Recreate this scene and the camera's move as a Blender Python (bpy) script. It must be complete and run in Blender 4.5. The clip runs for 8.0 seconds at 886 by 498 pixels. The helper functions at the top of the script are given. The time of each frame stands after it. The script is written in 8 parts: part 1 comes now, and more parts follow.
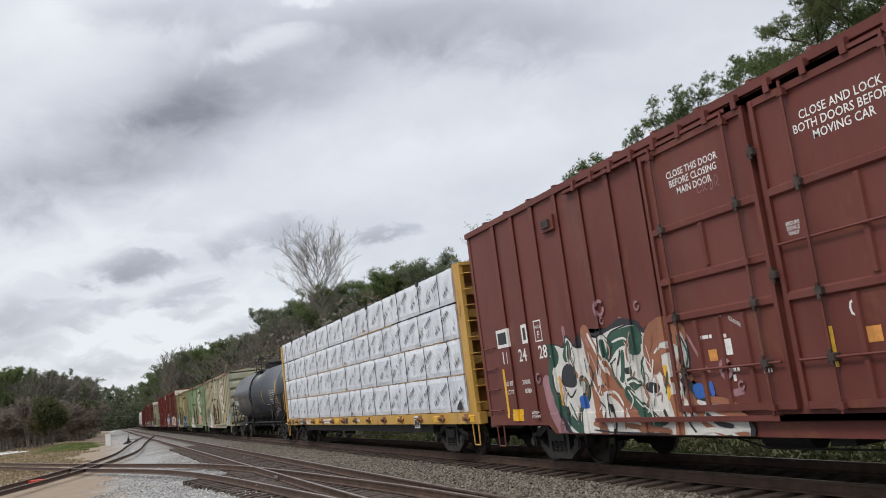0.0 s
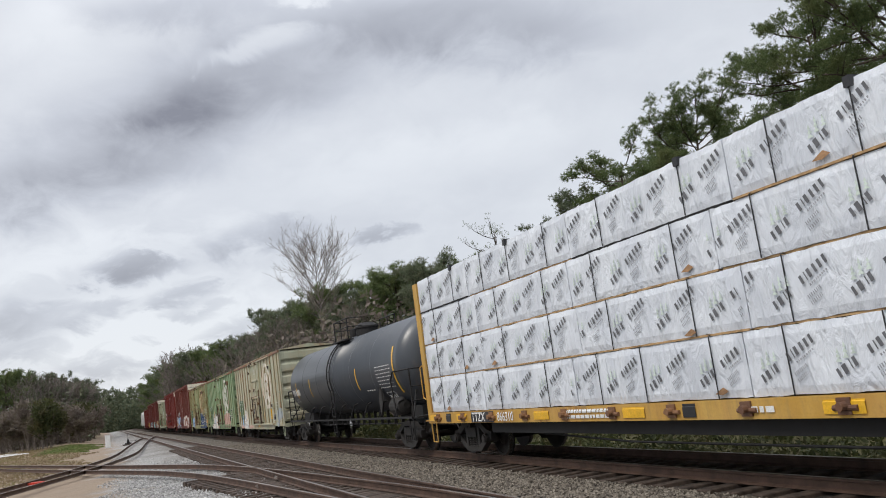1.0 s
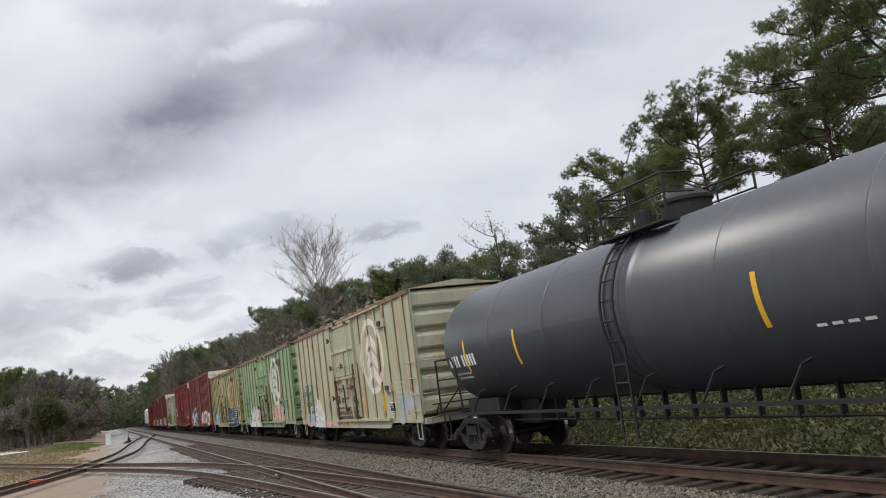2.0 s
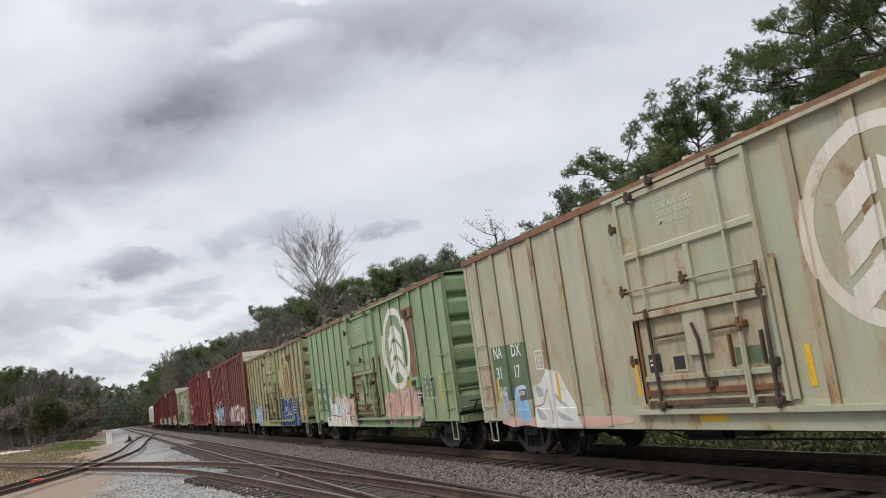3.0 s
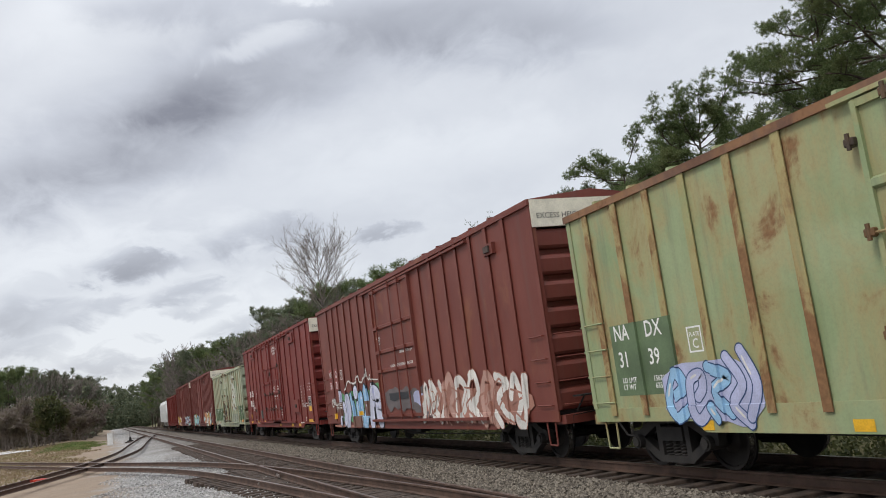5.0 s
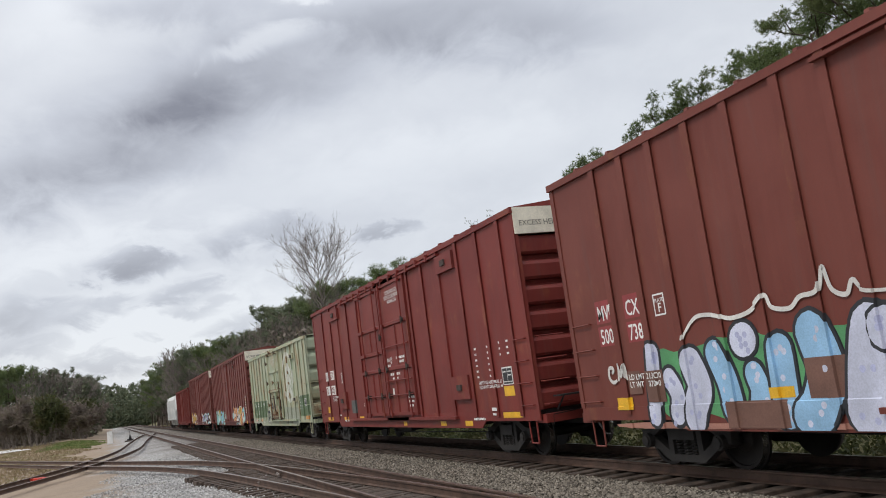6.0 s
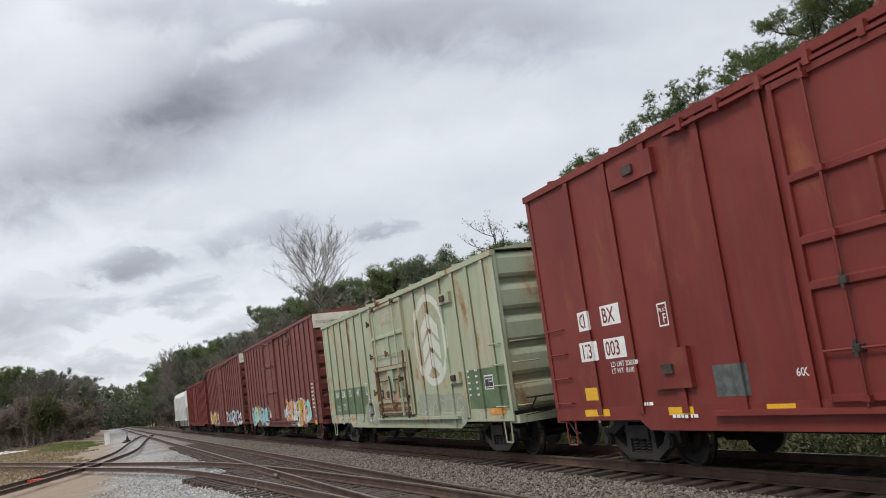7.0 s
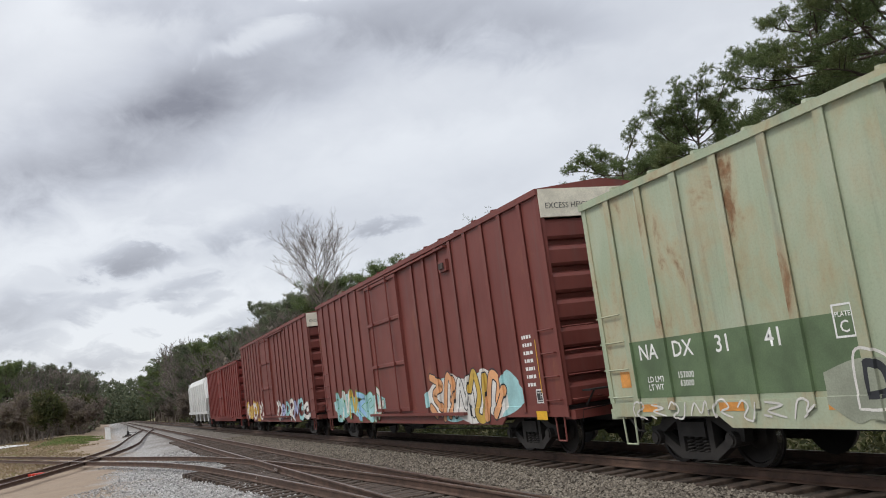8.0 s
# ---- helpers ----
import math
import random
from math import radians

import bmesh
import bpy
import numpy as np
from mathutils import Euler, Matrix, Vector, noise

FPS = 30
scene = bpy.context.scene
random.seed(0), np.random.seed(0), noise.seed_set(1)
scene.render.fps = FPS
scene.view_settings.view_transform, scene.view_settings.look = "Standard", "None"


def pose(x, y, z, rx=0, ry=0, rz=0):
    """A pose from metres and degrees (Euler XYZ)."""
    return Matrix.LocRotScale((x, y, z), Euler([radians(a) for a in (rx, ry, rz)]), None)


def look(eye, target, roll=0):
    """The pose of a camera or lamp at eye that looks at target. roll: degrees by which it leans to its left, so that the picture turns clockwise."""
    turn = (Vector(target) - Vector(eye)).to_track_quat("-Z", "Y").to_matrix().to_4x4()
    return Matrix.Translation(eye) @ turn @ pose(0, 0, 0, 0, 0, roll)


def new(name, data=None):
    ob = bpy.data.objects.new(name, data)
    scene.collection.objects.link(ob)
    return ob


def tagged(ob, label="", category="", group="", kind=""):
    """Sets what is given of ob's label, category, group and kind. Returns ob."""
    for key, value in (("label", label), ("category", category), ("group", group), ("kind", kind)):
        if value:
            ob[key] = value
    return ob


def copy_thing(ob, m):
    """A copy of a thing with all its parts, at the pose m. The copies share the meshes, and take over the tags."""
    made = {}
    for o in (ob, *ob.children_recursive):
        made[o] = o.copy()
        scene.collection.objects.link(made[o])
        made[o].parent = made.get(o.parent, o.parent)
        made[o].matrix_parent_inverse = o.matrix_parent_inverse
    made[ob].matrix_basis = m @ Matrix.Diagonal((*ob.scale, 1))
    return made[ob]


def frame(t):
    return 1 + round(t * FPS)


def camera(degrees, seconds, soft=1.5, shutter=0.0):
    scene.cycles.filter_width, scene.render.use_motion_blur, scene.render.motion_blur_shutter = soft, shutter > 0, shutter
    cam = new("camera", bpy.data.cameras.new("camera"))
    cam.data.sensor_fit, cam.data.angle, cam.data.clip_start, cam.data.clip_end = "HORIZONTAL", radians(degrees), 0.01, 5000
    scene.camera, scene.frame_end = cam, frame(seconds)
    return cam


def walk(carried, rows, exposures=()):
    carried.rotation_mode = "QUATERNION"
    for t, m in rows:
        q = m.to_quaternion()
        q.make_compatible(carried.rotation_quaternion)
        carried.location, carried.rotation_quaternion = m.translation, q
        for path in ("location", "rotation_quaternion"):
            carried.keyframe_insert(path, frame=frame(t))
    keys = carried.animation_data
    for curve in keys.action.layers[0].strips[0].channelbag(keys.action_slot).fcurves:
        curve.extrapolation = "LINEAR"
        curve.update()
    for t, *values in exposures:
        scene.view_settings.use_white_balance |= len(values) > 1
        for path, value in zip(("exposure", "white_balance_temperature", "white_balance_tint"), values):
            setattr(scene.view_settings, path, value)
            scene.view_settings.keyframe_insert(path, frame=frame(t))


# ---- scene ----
cam = camera(55.659, 8.0, soft=1.0)
walk(cam, [
    (0, pose(0, 0, 1.882, 99.108, 7.145, 68.520)),
    (0.5, pose(0, 0, 1.882, 99.079, 7.469, 68.490)),
    (1, pose(0, 0, 1.882, 99.046, 7.568, 68.480)),
    (1.5, pose(0, 0, 1.882, 98.975, 7.528, 68.479)),
    (3, pose(0, 0, 1.882, 98.831, 7.636, 68.535)),
    (3.5, pose(0, 0, 1.882, 98.936, 7.542, 68.496)),
    (4, pose(0, 0, 1.882, 99.051, 7.533, 68.495)),
    (4.5, pose(0, 0, 1.882, 99.006, 7.453, 68.568)),
    (6, pose(0, 0, 1.882, 98.860, 7.437, 68.589)),
    (6.5, pose(0, 0, 1.882, 98.882, 7.557, 68.498)),
    (7, pose(0, 0, 1.882, 98.863, 7.557, 68.427)),
    (7.5, pose(0, 0, 1.882, 98.733, 7.452, 68.483)),
    (8, pose(0, 0, 1.882, 98.588, 7.339, 68.450)),
])

# ---- light: overcast winter sky ----
SUN_EL, SUN_AZ = 38.0, 250.0
world = bpy.data.worlds.new("overcast_sky")
scene.world = world
world.use_nodes = True
wt = world.node_tree
wt.nodes.clear()


def wn(kind, **vals):
    n = wt.nodes.new(kind)
    for k, v in vals.items():
        n.inputs[int(k[1:])].default_value = v
    return n


def wmath(op, a, b=None, c=None):
    n = wt.nodes.new("ShaderNodeMath")
    n.operation = op
    for i, v in enumerate((a, b, c)):
        if v is None:
            continue
        if isinstance(v, (int, float)):
            n.inputs[i].default_value = v
        else:
            wt.links.new(v, n.inputs[i])
    return n.outputs[0]


w_co = wt.nodes.new("ShaderNodeTexCoord").outputs["Generated"]
w_sep = wt.nodes.new("ShaderNodeSeparateXYZ")
wt.links.new(w_co, w_sep.inputs[0])
wz = wmath("ADD", wmath("MAXIMUM", w_sep.outputs[2], 0.0), 0.34)
w_cmb = wt.nodes.new("ShaderNodeCombineXYZ")
wt.links.new(wmath("DIVIDE", w_sep.outputs[0], wz), w_cmb.inputs[0])
wt.links.new(wmath("DIVIDE", w_sep.outputs[1], wz), w_cmb.inputs[1])


def w_noise(scale, detail, rough, loc, stretch=(1, 1, 1), rot=0.0, dist=0.3):
    m = wt.nodes.new("ShaderNodeMapping")
    m.inputs["Location"].default_value, m.inputs["Scale"].default_value = loc, stretch
    m.inputs["Rotation"].default_value = (0, 0, rot)
    wt.links.new(w_cmb.outputs[0], m.inputs["Vector"])
    n = wt.nodes.new("ShaderNodeTexNoise")
    n.inputs["Scale"].default_value, n.inputs["Detail"].default_value = scale, detail
    n.inputs["Roughness"].default_value, n.inputs["Distortion"].default_value = rough, dist
    wt.links.new(m.outputs[0], n.inputs["Vector"])
    return n.outputs[0]


big = w_noise(1.5, 6, 0.55, (1.7, 0.4, 0), (1.3, 1.0, 1), 0.2)
fine = w_noise(4.2, 7, 0.55, (0.3, 2.1, 0), (0.95, 1.0, 1), 0.2)
wisp = w_noise(9.0, 6, 0.6, (2.3, 0.7, 0), (0.9, 1.0, 1), 0.2, 0.6)


def w_dot(v):
    n = wt.nodes.new("ShaderNodeVectorMath")
    n.operation = "DOT_PRODUCT"
    wt.links.new(w_co, n.inputs[0])
    n.inputs[1].default_value = v
    return n.outputs["Value"]


# the western sky laid out flat: across and up, seen along the line
ahead = wmath("MAXIMUM", w_dot((-0.9115, 0.3812, 0.1545)), 0.08)
w_flat = wt.nodes.new("ShaderNodeCombineXYZ")
ragged = wmath("ADD", wmath("MULTIPLY", wmath("SUBTRACT", fine, 0.5), 0.16), wmath("MULTIPLY", wmath("SUBTRACT", wisp, 0.5), 0.12))
ragged_up = wmath("ADD", wmath("MULTIPLY", wmath("SUBTRACT", fine, 0.5), 0.07), wmath("MULTIPLY", wmath("SUBTRACT", wisp, 0.5), 0.08))
wt.links.new(wmath("ADD", wmath("DIVIDE", w_dot((0.3635, 0.9223, -0.1311)), ahead), ragged), w_flat.inputs[0])
wt.links.new(wmath("ADD", wmath("DIVIDE", w_dot((0.1925, 0.0633, 0.9792)), ahead), ragged_up), w_flat.inputs[1])


def w_bank(cx, cy, half_long, half_high, tilt, core=0.15):
    """A ragged cloud bank round a spot of the flat sky, with soft edges."""
    m = wt.nodes.new("ShaderNodeMapping")
    m.vector_type = "TEXTURE"
    m.inputs["Location"].default_value = (cx, cy, 0)
    m.inputs["Rotation"].default_value = (0, 0, radians(tilt))
    m.inputs["Scale"].default_value = (half_long, half_high, 1)
    wt.links.new(w_flat.outputs[0], m.inputs["Vector"])
    ln = wt.nodes.new("ShaderNodeVectorMath")
    ln.operation = "LENGTH"
    wt.links.new(m.outputs[0], ln.inputs[0])
    r = wt.nodes.new("ShaderNodeMapRange")
    r.interpolation_type = "SMOOTHSTEP"
    for i, v in ((1, 1.0), (2, core), (3, 0.0), (4, 1.0)):
        r.inputs[i].default_value = v
    wt.links.new(ln.outputs["Value"], r.inputs[0])
    return r.outputs[0]


# dark banks (positive) and thin bright places (negative)
BANKS = [
    (-0.33, 0.165, 0.36, 0.095, 17, 0.27), (-0.46, 0.075, 0.30, 0.06, 12, 0.26), (-0.20, 0.20, 0.24, 0.075, 14, 0.15), (-0.30, 0.175, 0.14, 0.05, 20, 0.14),
    (-0.05, 0.27, 0.34, 0.055, 6, 0.34), (0.10, 0.245, 0.20, 0.045, 10, 0.20), (-0.30, 0.29, 0.18, 0.04, 4, 0.20),
    (-0.357, -0.016, 0.085, 0.026, 6, 0.42), (-0.20, 0.020, 0.10, 0.028, 8, 0.26), (-0.063, 0.022, 0.042, 0.017, 5, 0.30),
    (-0.305, -0.052, 0.075, 0.017, 12, 0.34), (-0.41, -0.078, 0.07, 0.022, 12, 0.36), (-0.30, -0.074, 0.07, 0.018, 10, 0.32),
    (-0.50, -0.085, 0.09, 0.045, 8, 0.30), (-0.39, -0.135, 0.11, 0.026, 6, 0.34), (-0.245, -0.098, 0.055, 0.026, 10, 0.34),
    (-0.50, -0.125, 0.08, 0.02, 4, 0.22),
    (-0.232, 0.238, 0.075, 0.022, 12, -0.34), (-0.17, 0.295, 0.05, 0.02, 5, -0.30), (-0.47, 0.27, 0.10, 0.06, 20, -0.12),
    (-0.33, -0.10, 0.26, 0.085, 10, -0.24), (-0.05, 0.10, 0.30, 0.05, 12, -0.10), (-0.42, -0.005, 0.25, 0.03, 8, -0.14),
    (0.30, 0.12, 0.30, 0.14, 10, -0.06),
]
grain = wmath("ADD", 0.0, wmath("ADD", wmath("MULTIPLY", fine, 1.1), wmath("MULTIPLY", wisp, 0.9)))
dens = wmath("ADD", -0.10, wmath("ADD", wmath("MULTIPLY", big, 0.22), wmath("ADD", wmath("MULTIPLY", fine, 0.30), wmath("MULTIPLY", wisp, 0.10))))
for cx_, cy_, a_, b_, tilt_, k_ in BANKS:
    dens = wmath("ADD", dens, wmath("MULTIPLY", wmath("MULTIPLY", w_bank(cx_, cy_, a_, b_, tilt_), grain), k_))
ramp = wt.nodes.new("ShaderNodeValToRGB")
ramp.color_ramp.elements[0].position, ramp.color_ramp.elements[0].color = 0.06, (0.84, 0.875, 0.93, 1)
ramp.color_ramp.elements[1].position, ramp.color_ramp.elements[1].color = 0.92, (0.255, 0.265, 0.315, 1)
mid = ramp.color_ramp.elements.new(0.38)
mid.color = (0.60, 0.632, 0.705, 1)
wt.links.new(dens, ramp.inputs[0])
sky = wt.nodes.new("ShaderNodeTexSky")
sky.sky_type, sky.sun_disc = "NISHITA", False
sky.sun_elevation, sky.sun_rotation = radians(SUN_EL), radians(SUN_AZ)
sk = wt.nodes.new("ShaderNodeVectorMath")
sk.operation = "SCALE"
wt.links.new(sky.outputs[0], sk.inputs[0])
sk.inputs[3].default_value = 0.07
mx = wt.nodes.new("ShaderNodeMix")
mx.data_type = "RGBA"
mx.inputs[0].default_value = 0.9
wt.links.new(sk.outputs[0], mx.inputs[6])
wt.links.new(ramp.outputs[0], mx.inputs[7])
# an overcast sky is brightest overhead
up = wt.nodes.new("ShaderNodeMapRange")
for i_, v_ in ((1, 0.42), (2, 0.95), (3, 1.0), (4, 2.1)):
    up.inputs[i_].default_value = v_
wt.links.new(w_sep.outputs[2], up.inputs[0])
bg = wt.nodes.new("ShaderNodeBackground")
wt.links.new(mx.outputs[2], bg.inputs[0])
wt.links.new(up.outputs[0], bg.inputs[1])
wo = wt.nodes.new("ShaderNodeOutputWorld")
wt.links.new(bg.outputs[0], wo.inputs[0])

sun_data = bpy.data.lights.new("sun", "SUN")
sun_data.energy, sun_data.angle, sun_data.color = 1.75, radians(14), (1.0, 0.94, 0.86)
sun = new("sun", sun_data)
sun.matrix_world = look((-12, -42, 62), (-30, 5, 0))
scene.view_settings.exposure = 0.0

# ---- materials ----
def nodes_of(name):
    m = bpy.data.materials.new(name)
    m.use_nodes = True
    return m, m.node_tree, m.node_tree.nodes["Principled BSDF"]


def tex(t, kind, scale, stretch=(1, 1, 1), detail=4.0, rough=0.55, coords="Object", feature=None, randomised=True, dist=0.0):
    co = t.nodes.new("ShaderNodeTexCoord").outputs[coords]
    m = t.nodes.new("ShaderNodeMapping")
    m.inputs["Scale"].default_value = stretch
    t.links.new(co, m.inputs["Vector"])
    if randomised:
        info = t.nodes.new("ShaderNodeObjectInfo")
        sc = t.nodes.new("ShaderNodeMath")
        sc.operation = "MULTIPLY"
        sc.inputs[1].default_value = 37.0
        t.links.new(info.outputs["Random"], sc.inputs[0])
        t.links.new(sc.outputs[0], m.inputs["Location"])
    n = t.nodes.new(kind)
    n.inputs["Scale"].default_value = scale
    if kind == "ShaderNodeTexNoise":
        n.inputs["Detail"].default_value, n.inputs["Roughness"].default_value = detail, rough
        n.inputs["Distortion"].default_value = dist
    elif feature:
        n.feature = feature
    t.links.new(m.outputs[0], n.inputs["Vector"])
    return n


def band(t, value, lo, hi, a=0.0, b=1.0):
    n = t.nodes.new("ShaderNodeMapRange")
    n.interpolation_type = "SMOOTHSTEP"
    for i, v in ((1, lo), (2, hi), (3, a), (4, b)):
        n.inputs[i].default_value = v
    t.links.new(value, n.inputs[0])
    return n.outputs[0]


def blend(t, fac, a, b, mode="MIX"):
    n = t.nodes.new("ShaderNodeMix")
    n.data_type, n.blend_type = "RGBA", mode
    for i, v in ((0, fac), (6, a), (7, b)):
        if isinstance(v, (int, float)):
            n.inputs[i].default_value = v
        elif isinstance(v, tuple):
            n.inputs[i].default_value = (*v, 1)
        else:
            t.links.new(v, n.inputs[i])
    return n.outputs[2]


def relief(t, p, height, strength, distance):
    b = t.nodes.new("ShaderNodeBump")
    b.inputs["Strength"].default_value, b.inputs["Distance"].default_value = strength, distance
    t.links.new(height, b.inputs["Height"])
    t.links.new(b.outputs[0], p.inputs["Normal"])


def scaled(c, k):
    return tuple(min(1.0, v * k) for v in c)


def plain(name, base, rough=0.6, metal=0.0, var=0.18, scale=2.5, bump=0.15, bscale=45.0):
    """An even material with broad stains and a fine grain."""
    m, t, p = nodes_of(name)
    a = tex(t, "ShaderNodeTexNoise", scale, detail=6)
    g = tex(t, "ShaderNodeTexNoise", bscale, detail=3)
    c = blend(t, band(t, a.outputs[0], 0.3, 0.7), scaled(base, 1 - var), scaled(base, 1 + var))
    c = blend(t, band(t, g.outputs[0], 0.35, 0.65), c, blend(t, 1.0, c, (0.86, 0.86, 0.86), "MULTIPLY"))
    t.links.new(c, p.inputs["Base Color"])
    p.inputs["Roughness"].default_value, p.inputs["Metallic"].default_value = rough, metal
    if bump:
        relief(t, p, g.outputs[0], bump, 0.01)
    return m


def paint(name, base, faded, rust=0.2, streak=0.4, grime=(0.05, 0.045, 0.04), rough=0.55, rust_col=(0.185, 0.09, 0.043), gloss=0.3):
    """Weathered paint on steel: faded patches, runs of dirt down the side, rust blooming through."""
    m, t, p = nodes_of(name)
    a = tex(t, "ShaderNodeTexNoise", 0.55, detail=5, dist=0.6)
    c = blend(t, band(t, a.outputs[0], 0.32, 0.68), base, faded)
    s = tex(t, "ShaderNodeTexNoise", 3.2, (1.0, 1.0, 0.07), detail=6, rough=0.65)
    c = blend(t, band(t, s.outputs[0], 0.5, 0.78, 0.0, streak), c, scaled(grime, 2.0))
    s2 = tex(t, "ShaderNodeTexNoise", 9.0, (1.0, 1.0, 0.10), detail=4, rough=0.6)
    c = blend(t, band(t, s2.outputs[0], 0.38, 0.68, 0.0, 0.18), c, scaled(faded, 1.2))
    r = tex(t, "ShaderNodeTexNoise", 0.9, (1.0, 1.0, 0.7), detail=9, rough=0.68, dist=0.5)
    r2 = tex(t, "ShaderNodeTexNoise", 2.2, (1.0, 1.0, 0.12), detail=6, rough=0.6)
    lo = 0.74 - 0.29 * rust
    mixed = blend(t, 0.26, r.outputs[0], r2.outputs[0])
    rm = band(t, mixed, lo - 0.03, lo + 0.07, 0.0, 0.9)
    st = band(t, mixed, lo - 0.16, lo + 0.02, 0.0, min(0.6, 0.25 + 0.5 * rust))
    rc = tex(t, "ShaderNodeTexNoise", 14.0, detail=5)
    c = blend(t, st, c, blend(t, 0.62, c, (0.46, 0.23, 0.08)))
    c = blend(t, rm, c, blend(t, rc.outputs[0], scaled(rust_col, 0.45), scaled(rust_col, 1.7)))
    d = tex(t, "ShaderNodeTexNoise", 30.0, detail=6, rough=0.7)
    c = blend(t, band(t, d.outputs[0], 0.40, 0.75, 0.0, 0.15), c, grime)
    t.links.new(c, p.inputs["Base Color"])
    p.inputs["Specular IOR Level"].default_value = gloss
    rr = band(t, rm, 0.0, 1.0, rough, 0.9)
    t.links.new(rr, p.inputs["Roughness"])
    relief(t, p, blend(t, 0.5, d.outputs[0], a.outputs[0]), 0.12, 0.02)
    return m


M = {
    "steel_dark": plain("truck_steel", (0.022, 0.019, 0.017), 0.75, 0.0, 0.35, 3, 0.3),
    "black": plain("underframe_black", (0.013, 0.012, 0.012), 0.75, 0.0, 0.3, 2),
    "wheel": plain("wheel_steel", (0.026, 0.022, 0.02), 0.55, 0.5, 0.3, 4),
    "tread": plain("polished_tread", (0.55, 0.53, 0.5), 0.25, 0.9, 0.05, 4),
    "rail": plain("rusty_rail", (0.092, 0.054, 0.038), 0.75, 0.2, 0.3, 3, 0.4),
    "railtop": plain("worn_rail_head", (0.30, 0.25, 0.22), 0.32, 0.85, 0.15, 3),
    "tie": plain("creosoted_tie", (0.062, 0.043, 0.032), 0.9, 0, 0.45, 6, 0.8, 60),
    "white_letter": plain("white_stencil", (0.78, 0.78, 0.75), 0.6, 0, 0.08, 6, 0),
    "cream": plain("cream_cap", (0.72, 0.67, 0.55), 0.6, 0, 0.12, 3),
    "yellow_tape": plain("yellow_reflector", (0.75, 0.42, 0.02), 0.4, 0, 0.1, 6, 0),
    "orange_tape": plain("faded_orange_reflector", (0.62, 0.27, 0.06), 0.5, 0, 0.2, 6, 0),
    "black_panel": plain("black_stencil_panel", (0.02, 0.02, 0.022), 0.5, 0, 0.2, 4, 0),
    "kcs": paint("brown_boxcar_paint", (0.115, 0.029, 0.022), (0.145, 0.042, 0.033), 0.14, 0.30),
    "mwcx": paint("redbrown_boxcar_paint", (0.14, 0.034, 0.024), (0.17, 0.047, 0.034), 0.14, 0.25),
    "cibx": paint("oxide_red_boxcar_paint", (0.14, 0.020, 0.016), (0.185, 0.031, 0.024), 0.16, 0.22),
    "red2": paint("plum_boxcar_paint", (0.14, 0.034, 0.027), (0.175, 0.05, 0.04), 0.12, 0.35),
    "tan": paint("rusting_cream_green_paint", (0.36, 0.38, 0.27), (0.44, 0.43, 0.32), 0.52, 0.4),
    "green": paint("mint_green_paint", (0.195, 0.295, 0.155), (0.26, 0.35, 0.205), 0.40, 0.35),
    "olive": paint("rusting_olive_green_paint", (0.23, 0.295, 0.15), (0.30, 0.35, 0.195), 0.58, 0.5),
    "pale": paint("pale_sage_paint", (0.31, 0.37, 0.255), (0.385, 0.425, 0.31), 0.50, 0.35),
    "rust": paint("rusty_roof_edge", (0.12, 0.058, 0.036), (0.17, 0.095, 0.062), 0.6, 0.5, rust_col=(0.11, 0.05, 0.028)),
    # post coats: more rust, plus darkening that stands in for post-edge shade
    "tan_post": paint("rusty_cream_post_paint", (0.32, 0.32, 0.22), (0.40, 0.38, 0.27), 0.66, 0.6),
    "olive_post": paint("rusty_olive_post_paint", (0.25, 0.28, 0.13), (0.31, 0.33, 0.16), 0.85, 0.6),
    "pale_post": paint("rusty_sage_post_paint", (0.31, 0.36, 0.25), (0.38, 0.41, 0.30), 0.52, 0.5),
    "panel_green": plain("dark_green_stencil_panel", (0.105, 0.155, 0.078), 0.6, 0, 0.2, 2, 0),
    "tank": paint("dull_black_tank_paint", (0.028, 0.034, 0.043), (0.040, 0.047, 0.058), 0.0, 0.16, (0.06, 0.06, 0.06), 0.36, gloss=0.75),
    "ttx": paint("flatcar_yellow_paint", (0.47, 0.255, 0.04), (0.54, 0.34, 0.09), 0.58, 0.7),
    # bulkhead backing: rusty yellow with the ribs' shade mixed into the colour
    "ttx_shaded": paint("shaded_rusty_yellow_paint", (0.22, 0.115, 0.03), (0.30, 0.17, 0.05), 0.7, 0.7),
    "worn_sign": plain("scuffed_grey_sign", (0.085, 0.095, 0.09), 0.5, 0, 0.4, 6, 0),
    "hopper": paint("pale_grey_hopper_paint", (0.52, 0.53, 0.52), (0.62, 0.62, 0.6), 0.12, 0.4),
}

# ---- mesh helpers ----
def box(bm, x0, x1, y0, y1, z0, z1):
    v = [bm.verts.new((x, y, z)) for x in (x0, x1) for y in (y0, y1) for z in (z0, z1)]
    for f in ((0, 1, 3, 2), (4, 6, 7, 5), (0, 4, 5, 1), (2, 3, 7, 6), (0, 2, 6, 4), (1, 5, 7, 3)):
        bm.faces.new([v[i] for i in f])


def prism(bm, pts, axis, a, b):
    """A closed outline swept along an axis; pts are (y, z), (x, z) or (x, y)."""
    def place(p, s):
        return {"x": (s, p[0], p[1]), "y": (p[0], s, p[1]), "z": (p[0], p[1], s)}[axis]
    lo = [bm.verts.new(place(p, a)) for p in pts]
    hi = [bm.verts.new(place(p, b)) for p in pts]
    n = len(pts)
    for i in range(n):
        bm.faces.new((lo[i], lo[(i + 1) % n], hi[(i + 1) % n], hi[i]))
    bm.faces.new(lo[::-1])
    bm.faces.new(hi)


